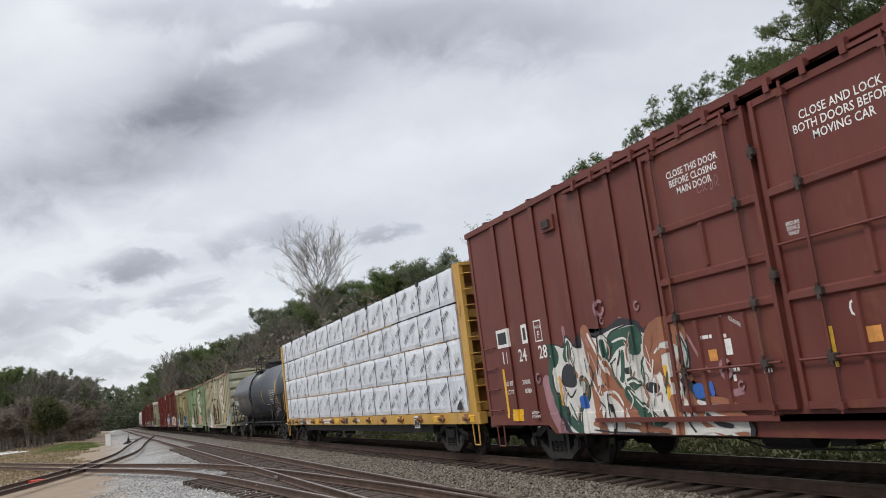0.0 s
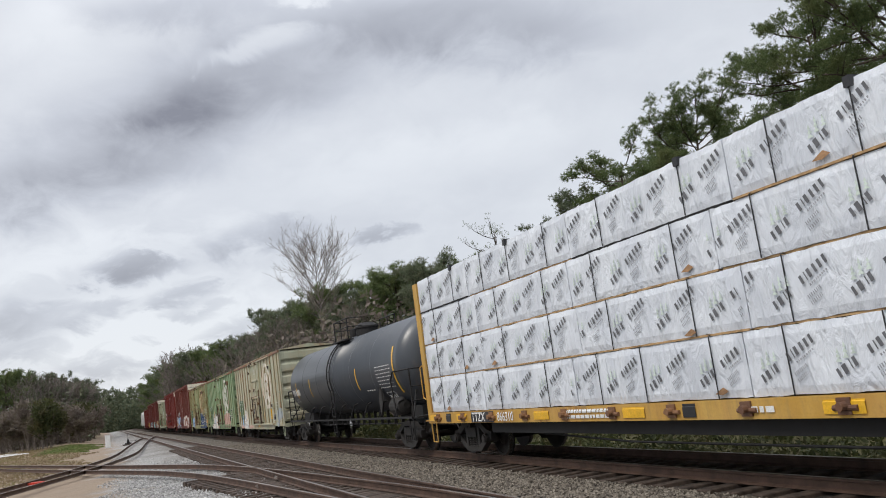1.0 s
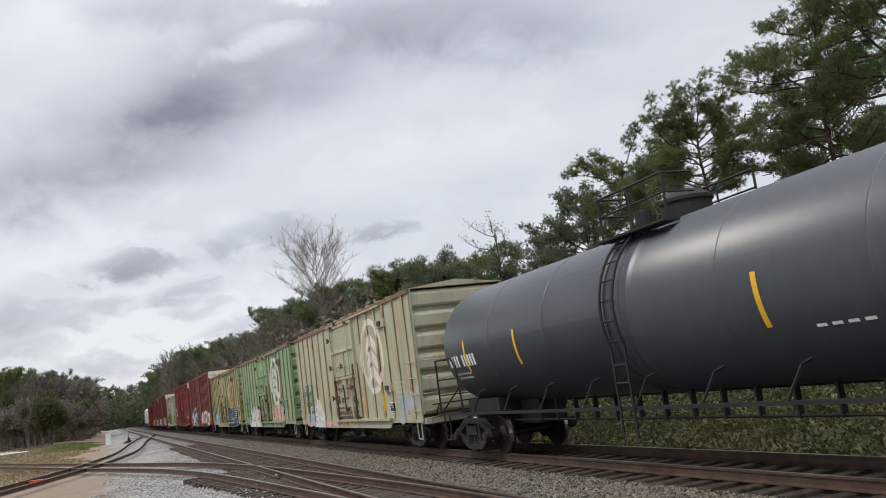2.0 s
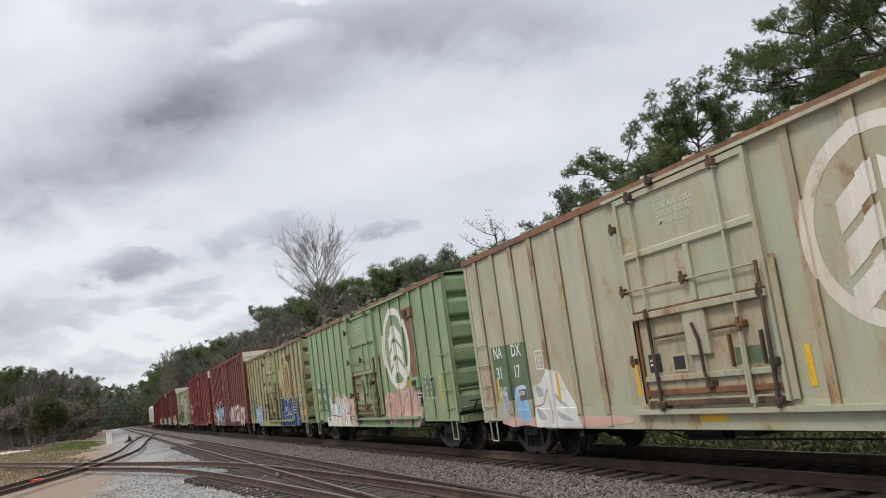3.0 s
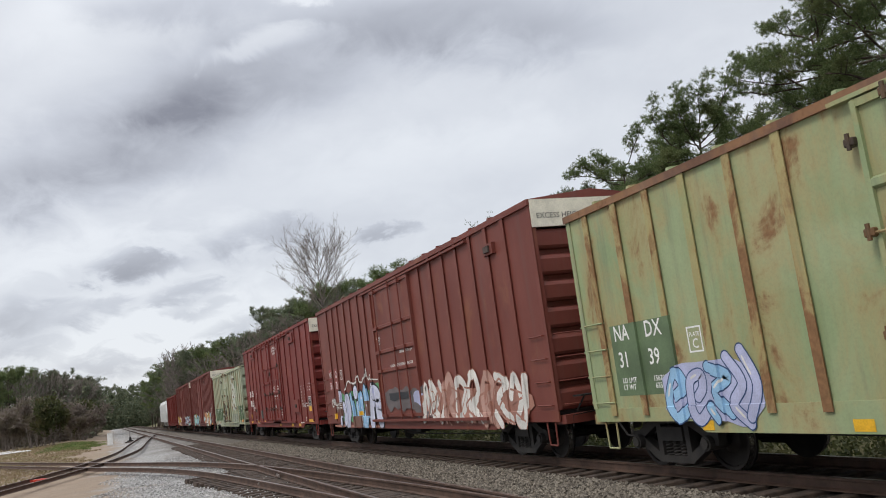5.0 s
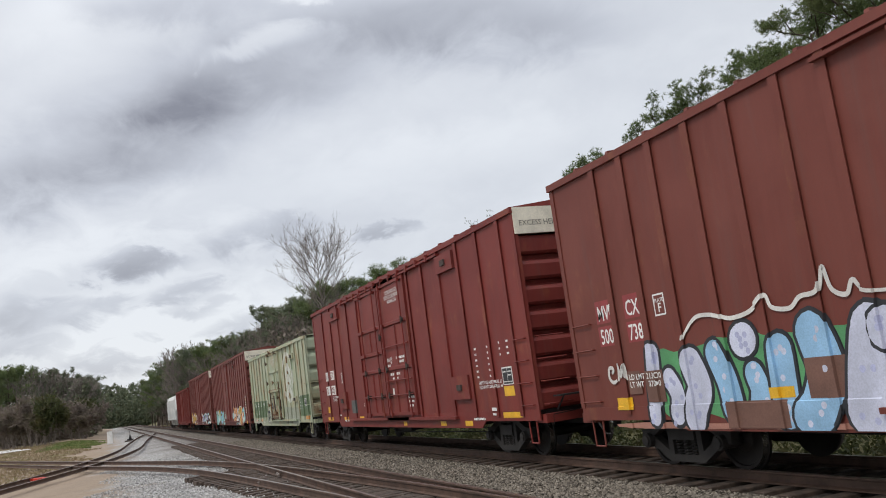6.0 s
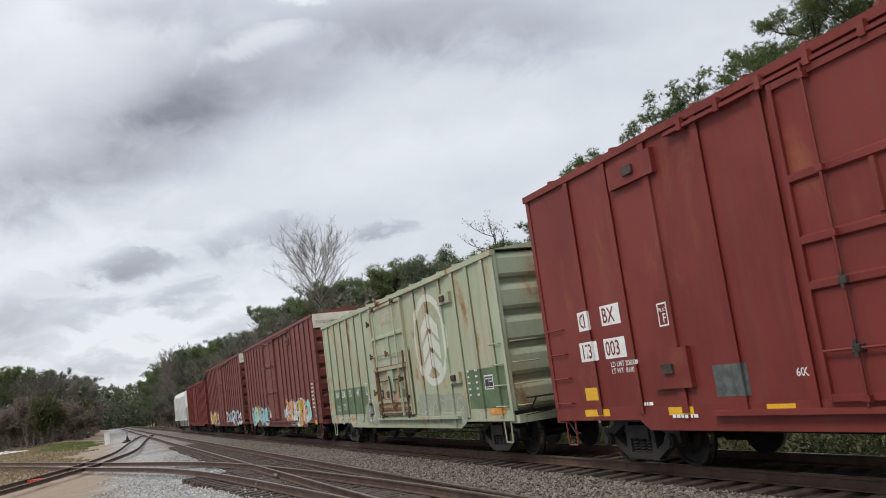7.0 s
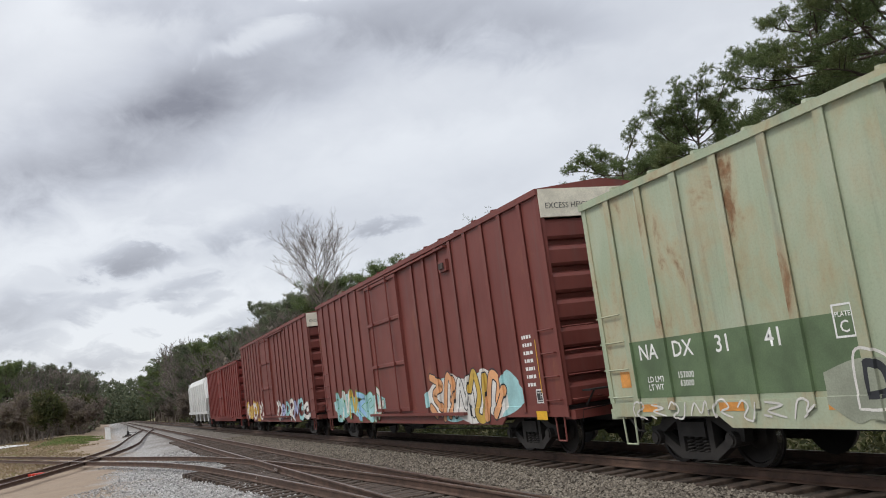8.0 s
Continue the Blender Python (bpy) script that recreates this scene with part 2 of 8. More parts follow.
def rod(bm, p0, p1, r, seg=6, r1=None):
    p0, p1 = Vector(p0), Vector(p1)
    d = (p1 - p0).normalized()
    a = d.cross(Vector((0, 0, 1)) if abs(d.z) < 0.9 else Vector((1, 0, 0))).normalized()
    b = d.cross(a)
    r1 = r if r1 is None else r1
    rings = [[bm.verts.new(c + (a * math.cos(k * math.tau / seg) + b * math.sin(k * math.tau / seg)) * rr) for k in range(seg)]
             for c, rr in ((p0, r), (p1, r1))]
    for k in range(seg):
        bm.faces.new((rings[0][k], rings[0][(k + 1) % seg], rings[1][(k + 1) % seg], rings[1][k]))
    bm.faces.new(rings[0][::-1])
    bm.faces.new(rings[1])


def pipe(bm, pts, r, seg=6):
    for a, b in zip(pts, pts[1:]):
        rod(bm, a, b, r, seg)


def lathe(bm, prof, axis_pt, axis, seg=24):
    """Turn (along, radius) pairs about an axis through axis_pt."""
    axis = Vector(axis)
    a = axis.cross(Vector((0, 0, 1)) if abs(axis.z) < 0.9 else Vector((1, 0, 0))).normalized()
    b = axis.cross(a)
    rings = []
    for s, r in prof:
        c = Vector(axis_pt) + axis * s
        rings.append([bm.verts.new(c + (a * math.cos(k * math.tau / seg) + b * math.sin(k * math.tau / seg)) * max(r, 1e-4)) for k in range(seg)])
    for q, w in zip(rings, rings[1:]):
        for k in range(seg):
            bm.faces.new((q[k], q[(k + 1) % seg], w[(k + 1) % seg], w[k]))
    bm.faces.new(rings[0][::-1])
    bm.faces.new(rings[-1])


def finish(bm, name, material, smooth=False):
    bmesh.ops.recalc_face_normals(bm, faces=bm.faces)
    me = bpy.data.meshes.new(name)
    bm.to_mesh(me)
    bm.free()
    for m in (material if isinstance(material, (list, tuple)) else [material]):
        me.materials.append(m)
    if smooth:
        me.polygons.foreach_set("use_smooth", [True] * len(me.polygons))
    return me


def part(name, bm, material, parent, label="", smooth=False):
    ob = new(name, finish(bm, name, material, smooth) if isinstance(bm, bmesh.types.BMesh) else bm)
    ob.parent = parent
    if label:
        tagged(ob, label)
    return ob


def quick(name, material, *boxes):
    bm = bmesh.new()
    for b in boxes:
        box(bm, *b)
    return finish(bm, name, material)

# ---- the ground and the tracks (rail heads at z = 0) ----
MAIN, SIDING, GAUGE = 9.40, 5.02, 1.44
SPEED = 19.53
rng = random.Random(7)


def smooth01(v, a, b):
    s = np.clip((v - a) / (b - a), 0, 1)
    return s * s * (3 - 2 * s)


def ground_z(x, y):
    x, y = np.asarray(x, float), np.asarray(y, float)
    z = -0.24 + 0 * x
    z = z - 0.75 * smooth01(y, 11.2, 13.0) + 1.5 * smooth01(y, 14.0, 24.0)
    z = z - 0.10 * (smooth01(-y, -3.2, -2.0))
    z = z + 0.55 * smooth01(-x, 62, 110) * smooth01(-y, -0.5, 6.0)
    z = z + 0.03 * np.sin(x * 0.7 + y * 1.3) * np.cos(y * 0.9 - x * 0.31) * smooth01(np.abs(y - 6.5), 5.5, 8)
    return z


def axis_steps(*spans):
    out = []
    for a, b, s in spans:
        out += list(np.arange(a, b, s))
    return np.array(out + [spans[-1][1]])


gx = axis_steps((-3000, -400, 200), (-400, -130, 15), (-130, -70, 3), (-70, 6, 0.8), (6, 60, 6), (60, 1500, 240))
gy = axis_steps((-2500, -100, 200), (-100, -20, 8), (-20, 2, 1.2), (2, 14, 0.3), (14, 30, 1.2), (30, 100, 10), (100, 2500, 240))
GX, GY = np.meshgrid(gx, gy, indexing="ij")
GZ = ground_z(GX, GY)
gv = np.stack([GX, GY, GZ], -1).reshape(-1, 3)
ny_ = len(gy)
gf = [(i * ny_ + j, (i + 1) * ny_ + j, (i + 1) * ny_ + j + 1, i * ny_ + j + 1) for i in range(len(gx) - 1) for j in range(ny_ - 1)]


def ground_material():
    m, t, p = nodes_of("gravel_and_dirt_ground")
    geo = t.nodes.new("ShaderNodeTexCoord").outputs["Object"]
    sep = t.nodes.new("ShaderNodeSeparateXYZ")
    t.links.new(geo, sep.inputs[0])
    wob = tex(t, "ShaderNodeTexNoise", 0.22, detail=7, rough=0.6, randomised=False)
    wob2 = tex(t, "ShaderNodeTexNoise", 1.4, detail=6, randomised=False)

    def mth(op, a, b):
        n = t.nodes.new("ShaderNodeMath")
        n.operation = op
        for i, v in enumerate((a, b)):
            if isinstance(v, (int, float)):
                n.inputs[i].default_value = v
            else:
                t.links.new(v, n.inputs[i])
        return n.outputs[0]

    jit = mth("MULTIPLY", mth("SUBTRACT", wob.outputs[0], 0.5), 9.0)
    yj = mth("ADD", sep.outputs[1], jit)
    xj = mth("ADD", sep.outputs[0], mth("MULTIPLY", jit, 2.0))
    # crushed stone
    v = tex(t, "ShaderNodeTexVoronoi", 20, randomised=False)
    e = tex(t, "ShaderNodeTexVoronoi", 20, feature="DISTANCE_TO_EDGE", randomised=False)
    sc = t.nodes.new("ShaderNodeSeparateColor")
    t.links.new(v.outputs["Color"], sc.inputs[0])
    stone = blend(t, sc.outputs[0], (0.17, 0.165, 0.16), (0.52, 0.51, 0.49))
    stone = blend(t, band(t, e.outputs[0], 0.0, 0.10, 0.6, 0.0), stone, (0.05, 0.047, 0.043))
    stone = blend(t, band(t, wob2.outputs[0], 0.4, 0.7, 0.0, 0.35), stone, (0.20, 0.175, 0.145))
    # brown stained ballast by the main line
    brown = blend(t, sc.outputs[1], (0.055, 0.044, 0.034), (0.245, 0.212, 0.172))
    brown = blend(t, band(t, e.outputs[0], 0.0, 0.12, 0.7, 0.0), brown, (0.03, 0.026, 0.022))
    oily = blend(t, sc.outputs[1], (0.045, 0.036, 0.03), (0.17, 0.14, 0.115))
    # near-black stone: shade under the train, put into the colour
    under_train_shade = blend(t, sc.outputs[1], (0.012, 0.010, 0.008), (0.05, 0.038, 0.03))
    c = blend(t, band(t, sep.outputs[1], 5.4, 6.3), stone, brown)
    inside = mth("MULTIPLY", band(t, yj, 1.5, 5.2), mth("SUBTRACT", 1.0, band(t, sep.outputs[1], 5.7, 6.1)))
    c = blend(t, mth("MULTIPLY", inside, 0.7), c, oily)
    c = blend(t, mth("MULTIPLY", band(t, sep.outputs[1], 7.9, 8.5), 0.96), c, under_train_shade)
    # sandy dirt and thin grass on the far corner
    sand = blend(t, wob2.outputs[0], (0.185, 0.125, 0.078), (0.33, 0.25, 0.175))
    sandy = mth("MULTIPLY", mth("SUBTRACT", 1.0, band(t, yj, -0.8, 1.4)), mth("SUBTRACT", 1.0, band(t, xj, -30.0, -22.0)))
    c = blend(t, mth("MULTIPLY", sandy, 0.9), c, sand)
    blade = tex(t, "ShaderNodeTexNoise", 16.0, detail=5, randomised=False)
    grass = blend(t, blade.outputs[0], (0.06, 0.09, 0.022), (0.17, 0.19, 0.06))
    grass = blend(t, band(t, wob2.outputs[0], 0.40, 0.58), grass, (0.24, 0.165, 0.10))
    wob3 = tex(t, "ShaderNodeTexNoise", 0.12, detail=5, randomised=False)
    grass = blend(t, band(t, wob3.outputs[0], 0.44, 0.56), grass, sand)
    turf = mth("MULTIPLY", mth("SUBTRACT", 1.0, band(t, yj, -4.0, -1.5)), mth("SUBTRACT", 1.0, band(t, xj, -80.0, -68.0)))
    c = blend(t, turf, c, grass)
    far = mth("SUBTRACT", 1.0, band(t, sep.outputs[1], -60.0, -30.0))
    c = blend(t, far, c, (0.10, 0.085, 0.05))
    litter = blend(t, wob2.outputs[0], (0.07, 0.06, 0.03), (0.16, 0.15, 0.06))
    c = blend(t, band(t, yj, 12.0, 14.5), c, litter)
    t.links.new(c, p.inputs["Base Color"])
    p.inputs["Roughness"].default_value = 0.95
    relief(t, p, e.outputs[0], 0.9, 0.035)
    return m


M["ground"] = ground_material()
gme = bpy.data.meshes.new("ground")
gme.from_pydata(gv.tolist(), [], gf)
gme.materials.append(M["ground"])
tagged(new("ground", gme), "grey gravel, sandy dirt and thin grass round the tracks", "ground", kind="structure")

RAIL = [(-0.07, -0.175), (0.07, -0.175), (0.07, -0.16), (0.012, -0.14), (0.012, -0.045), (0.037, -0.035), (0.037, -0.006), (0.030, 0.0),
        (-0.030, 0.0), (-0.037, -0.006), (-0.037, -0.035), (-0.012, -0.045), (-0.012, -0.14), (-0.07, -0.16)]


def swept_rail(path, shift):
    """A rail along a plan line of (x, y), moved sideways by shift."""
    bm = bmesh.new()
    rings = []
    for i, (x, y) in enumerate(path):
        a, b = path[max(i - 1, 0)], path[min(i + 1, len(path) - 1)]
        d = Vector((b[0] - a[0], b[1] - a[1], 0)).normalized()
        n = Vector((-d.y, d.x, 0))
        rings.append([bm.verts.new(Vector((x, y, 0)) + n * (shift + w) + Vector((0, 0, h))) for w, h in RAIL])
    k = len(RAIL)
    for q, r in zip(rings, rings[1:]):
        for i in range(k):
            f = bm.faces.new((q[i], q[(i + 1) % k], r[(i + 1) % k], r[i]))
            f.material_index = 1 if i == 7 else 0
    bm.faces.new(rings[0])
    bm.faces.new(rings[-1][::-1])
    return bm


def curve_through(pts, step=1.0):
    """Catmull-Rom line through plan points."""
    out = []
    P = [pts[0]] + list(pts) + [pts[-1]]
    for i in range(1, len(P) - 2):
        p0, p1, p2, p3 = (np.array(q, float) for q in P[i - 1:i + 3])
        n = max(2, int(np.linalg.norm(p2 - p1) / step))
        for s in np.arange(n) / n:
            out.append(tuple(0.5 * (2 * p1 + (p2 - p0) * s + (2 * p0 - 5 * p1 + 4 * p2 - p3) * s ** 2 + (3 * p1 - p0 - 3 * p2 + p3) * s ** 3)))
    return out + [tuple(float(v) for v in pts[-1])]


def tie_mesh(seed):
    r = random.Random(seed)
    bm = bmesh.new()
    box(bm, -0.115, 0.115, -1.3, 1.3, -0.36, -0.176)
    for v in bm.verts:
        v.co += Vector((r.uniform(-.012, .012), r.uniform(-.04, .04), r.uniform(-.012, .004) if v.co.z > -0.3 else 0))
    bmesh.ops.bevel(bm, geom=list(bm.edges), offset=0.012, segments=1, affect="EDGES")
    return finish(bm, "tie", M["tie"])


TIES = [tie_mesh(i) for i in range(5)]


def track(name, path, label, tie_span=None, spacing=0.55, kinds=("rail", "rail")):
    root = tagged(new(name), label, "railway track", kind="structure")
    for s, n in zip((-GAUGE / 2, GAUGE / 2), kinds):
        part(n, swept_rail(path, s), [M["rail"], M["railtop"]], root)
    if tie_span:
        lo, hi = tie_span
        acc, rest = 0.0, []
        for (x0, y0), (x1, y1) in zip(path, path[1:]):
            ln = math.hypot(x1 - x0, y1 - y0)
            while acc < ln:
                s = acc / ln
                x, y = x0 + (x1 - x0) * s, y0 + (y1 - y0) * s
                if lo < x < hi:
                    ob = new("tie", TIES[rng.randrange(5)])
                    ob.parent = root
                    ob.matrix_basis = pose(x, y + rng.uniform(-.05, .05), rng.uniform(-.012, 0.0), 0, 0, math.degrees(math.atan2(y1 - y0, x1 - x0)) + rng.uniform(-1.5, 1.5))
                acc += spacing
            acc -= ln
    return root


main_path = [(x, MAIN) for x in axis_steps((-900, -100, 50), (-100, 90, 10))]
siding_path = [(x, SIDING) for x in axis_steps((-900, -100, 50), (-100, 90, 10))]
lead_path = curve_through([(-8, 4.95), (-15, 4.72), (-20, 4.35), (-25, 3.92), (-30, 3.35), (-35, 2.45), (-40, 1.15), (-45, -0.25), (-50, -1.55), (-60, -4.15), (-80, -9.2), (-130, -21.5)])
cross_path = curve_through([(-118, 4.75), (-106, 3.75), (-85, 2.35), (-64, 1.05), (-52, -0.60), (-45, -2.1), (-38, -4.05), (-25, -8.2), (-10, -14.0)])
track("track_main", main_path, "rusty main line on dark creosoted ties in gravel", (-75, 0))
track("track_siding", siding_path, "rusty siding rails on dark ties in gravel", (-62, -6))
track("track_lead", lead_path, "curved turnout rails leaving the siding", (-30, -12), 0.6)
track("track_crossing", cross_path, "rusty spur track crossing the turnout in gravel")

# ---- rail vehicles ----
HALF = 1.47      # side sheet from the centre line
CARS = []        # (vehicle, place along the line at the start)


def truck_parts():
    """Meshes of one freight truck about its centre pin at rail level."""
    bm = bmesh.new()
    for sy in (-1, 1):
        y0, y1 = sy * 0.98, sy * 1.13
        # cast frame as bars round the openings
        for a, b, h in (((-1.09, 0.52), (-0.82, 0.55), 0.20), ((-0.86, 0.58), (-0.42, 0.80), 0.15), ((-0.46, 0.81), (0.46, 0.81), 0.12),
                        ((0.42, 0.80), (0.86, 0.58), 0.15), ((0.82, 0.55), (1.09, 0.52), 0.20), ((-0.86, 0.48), (-0.40, 0.21), 0.14),
                        ((0.40, 0.21), (0.86, 0.48), 0.14), ((-0.44, 0.19), (0.44, 0.19), 0.11)):
            d = (Vector(b) - Vector(a)).normalized()
            n = Vector((-d.y, d.x)) * h / 2
            prism(bm, [tuple(Vector(a) - n), tuple(Vector(b) - n), tuple(Vector(b) + n), tuple(Vector(a) + n)], "y", y0, y1)
        for x in (-0.36, 0.36):
            box(bm, x - 0.06, x + 0.06, min(y0, y1), max(y0, y1), 0.2, 0.82)
        for x in (-0.89, 0.89):
            rod(bm, (x, sy * 0.9, 0.46), (x, sy * 1.22, 0.46), 0.115, 12)
            rod(bm, (x, sy * 1.22, 0.46), (x, sy * 1.25, 0.46), 0.085, 8)
    box(bm, -0.28, 0.28, -1.16, 1.16, 0.48, 0.70)
    box(bm, -0.2, 0.2, -0.35, 0.35, 0.68, 0.80)
    for sx in (-1, 1):
        box(bm, sx * 0.36 - 0.05, sx * 0.36 + 0.05, -0.9, 0.9, 0.32, 0.42)
        for sy in (-0.72, 0.72):
            box(bm, sx * 0.42 - 0.03, sx * 0.42 + 0.05, sy - 0.06, sy + 0.06, 0.28, 0.58)
    frame_me = finish(bm, "truck", M["steel_dark"])
    bm = bmesh.new()
    for sy in (1,):
        for x in (0.0,):
            pts = [(x + 0.075 * math.cos(k * 1.05), sy * 1.05 + 0.075 * math.sin(k * 1.05), 0.24 + 0.25 * k / 30) for k in range(31)]
            pipe(bm, pts, 0.02, 4)
    spring_me = finish(bm, "coil_spring", M["steel_dark"])
    bm = bmesh.new()
    rod(bm, (0, -0.95, 0), (0, 0.95, 0), 0.085, 10)
    for sy in (-1, 1):
        lathe(bm, [(0.655, 0.30), (0.655, 0.485), (0.69, 0.485), (0.69, 0.457), (0.79, 0.452), (0.79, 0.40), (0.765, 0.385), (0.74, 0.2), (0.78, 0.13), (0.80, 0.09)], (0, 0, 0), (0, sy, 0), 28)
        rod(bm, (0.24, sy * 0.77, 0.1), (0.24, sy * 0.778, 0.1), 0.03, 6)
        rod(bm, (0, sy * 0.9, 0), (0, sy * 1.2, 0), 0.07, 8)
    wheel_me = finish(bm, "wheelset", M["wheel"])
    for f in wheel_me.polygons:
        r = math.hypot(f.center.x, f.center.z)
        if 0.43 < r < 0.47 and 0.69 < abs(f.center.y) < 0.79:
            f.material_index = 1
    wheel_me.materials.append(M["tread"])
    return frame_me, spring_me, wheel_me


TRUCK, SPRINGS, WHEELS = truck_parts()
WHEELSETS = []


def add_truck(car, x):
    tr = part("truck", TRUCK, None, car, "dark cast steel freight truck")
    tr.location = (x, 0, 0)
    for turn in (0, 180):
        for sx in (-0.19, 0.0, 0.19):
            part("coil_spring", SPRINGS, None, tr).matrix_basis = pose(sx, 0, 0, 0, 0, turn)
    for sx in (-0.89, 0.89):
        w = part("wheelset", WHEELS, None, tr, "steel wheels with bright worn treads")
        WHEELSETS.append((w, sx))


def coupler_mesh():
    bm = bmesh.new()
    box(bm, -0.3, 0.32, -0.07, 0.07, 0.72, 0.90)
    prism(bm, [(0.30, -0.13), (0.52, -0.16), (0.60, -0.09), (0.52, -0.02), (0.55, 0.13), (0.34, 0.15)], "z", 0.66, 0.96)
    pipe(bm, [(0.1, -0.32, 0.75), (0.26, -0.33, 0.62), (0.40, -0.30, 0.42), (0.55, -0.26, 0.40)], 0.022, 5)
    pipe(bm, [(0.0, -0.25, 1.0), (0.12, -0.75, 0.95), (0.12, -1.25, 0.93), (0.12, -1.27, 0.72)], 0.014, 5)
    return finish(bm, "coupler", M["black"])


COUPLER = coupler_mesh()


def add_couplers(car, length):
    part("coupler", COUPLER, None, car).matrix_basis = pose(length, 0, 0)
    part("coupler", COUPLER, None, car).matrix_basis = pose(0, 0, 0, 0, 0, 180)


def vehicle(name, label, category, place):
    car = tagged(new(name), label, category, "vehicles of the freight train")
    CARS.append((car, place))
    return car


def side_profile(posts, half=0.079, top=0.076, depth=0.045, faces=()):
    """How far the side stands out from its sheet, as a function of x, and where its slope changes."""
    ks = []
    for x in posts:
        ks += [(x - half, 0.0), (x - top, depth), (x + top, depth), (x + half, 0.0)]
    for a, b, d in faces:
        ks = [k for k in ks if not (a - 0.12 < k[0] < b + 0.12)]
        ks += [(a - 0.02, 0.0), (a, d), (b, d), (b + 0.02, 0.0)]
    ks.sort()
    xs, ds = [k[0] for k in ks], [k[1] for k in ks]
    return (lambda x: float(np.interp(x, xs, ds))) if xs else (lambda x: 0.0), xs


def wrap(bm, prof, lift):
    """Lay a flat figure of (x, 0, z) on a vehicle's side, over its posts."""
    out, xs = prof
    if bm.verts:
        lo, hi = min(v.co.x for v in bm.verts), max(v.co.x for v in bm.verts)
        for x in xs:
            if lo < x < hi:
                bmesh.ops.bisect_plane(bm, geom=bm.verts[:] + bm.edges[:] + bm.faces[:], plane_co=(x, 0, 0), plane_no=(1, 0, 0), dist=1e-5)
        for z in (1.052, 1.062):
            if min(v.co.z for v in bm.verts) < z < max(v.co.z for v in bm.verts):
                bmesh.ops.bisect_plane(bm, geom=bm.verts[:] + bm.edges[:] + bm.faces[:], plane_co=(0, 0, z), plane_no=(0, 0, 1), dist=1e-5)
        for v in bm.verts:
            v.co.y = -(HALF + max(out(v.co.x), 0.014 if v.co.z < 1.06 else 0.0) + lift) + v.co.y


def lettering(body, x, z, size, parent, prof, material="white_letter", lift=0.005, slant=0.0, squeeze=1.0, name="lettering", align="LEFT"):
    cu = bpy.data.curves.new("lettering", "FONT")
    cu.body, cu.size, cu.align_x, cu.resolution_u, cu.space_line, cu.offset = body, size, align, 2, 0.95, 0.011 * size
    tmp = bpy.data.objects.new("lettering", cu)
    me = bpy.data.meshes.new_from_object(tmp)
    bm = bmesh.new()
    bm.from_mesh(me)
    for v in bm.verts:
        v.co = Vector((x + v.co.x * squeeze, 0, z + v.co.y + v.co.x * slant))
    bpy.data.objects.remove(tmp)
    bpy.data.meshes.remove(me)
    wrap(bm, prof, lift)
    return part(name, bm, M[material], parent)


def patch(x0, x1, z0, z1, parent, prof, material, name="marking_panel", lift=0.003, label=""):
    bm = bmesh.new()
    vs = [bm.verts.new(c) for c in ((x0, 0, z0), (x1, 0, z0), (x1, 0, z1), (x0, 0, z1))]
    bm.faces.new(vs)
    wrap(bm, prof, lift)
    return part(name, bm, M[material], parent, label)


def bars(rows, parent, prof, material="white_letter", name="small_print", lift=0.005, seed=1):
    """Small print that cannot be read: rows of (x, z, width, height) broken into words."""
    r = random.Random(seed)
    bm = bmesh.new()
    for x, z, w, h in rows:
        a = x
        while a < x + w - h * 0.4:
            b = min(x + w, a + h * r.uniform(0.8, 2.6))
            vs = [bm.verts.new(c) for c in ((a, 0, z), (b, 0, z), (b, 0, z + h), (a, 0, z + h))]
            bm.faces.new(vs)
            a = b + h * 0.45
    wrap(bm, prof, lift)
    return tagged(part(name, bm, M[material], parent), kind="stuff")


def corrugated_end(x, out, z0, z1, ridges, half, depth=0.13):
    """A car end with horizontal ridges; out is +1 or -1."""
    pts, h = [], (z1 - z0) / ridges
    for i in range(ridges):
        a = z0 + i * h
        pts += [(x, a + 0.005 * h), (x, a + 0.16 * h), (x + out * depth * 0.75, a + 0.20 * h), (x + out * depth, a + 0.30 * h), (x + out * depth, a + 0.78 * h), (x + out * depth * 0.7, a + 0.92 * h)]
    pts += [(x, z1), (x - out * 0.08, z1), (x - out * 0.08, z0)]
    bm = bmesh.new()
    prism(bm, pts, "y", -half, half)
    return bm


def ladder(parent, x0, x1, zs, y, material, end_x=None, name="ladder"):
    for z in zs:
        bm = bmesh.new()
        pipe(bm, [(x0, y + 0.06, z), (x0, y - 0.055, z), (x1, y - 0.055, z), (x1, y + 0.06, z)], 0.014, 5)
        part("grab_iron", bm, material, parent)


def sill_step(parent, x, y, material, z0=0.85):
    bm = bmesh.new()
    pipe(bm, [(x - 0.17, y, z0), (x - 0.15, y, 0.38), (x + 0.15, y, 0.38), (x + 0.17, y, z0)], 0.018, 5)
    part("sill_step", bm, material, parent)


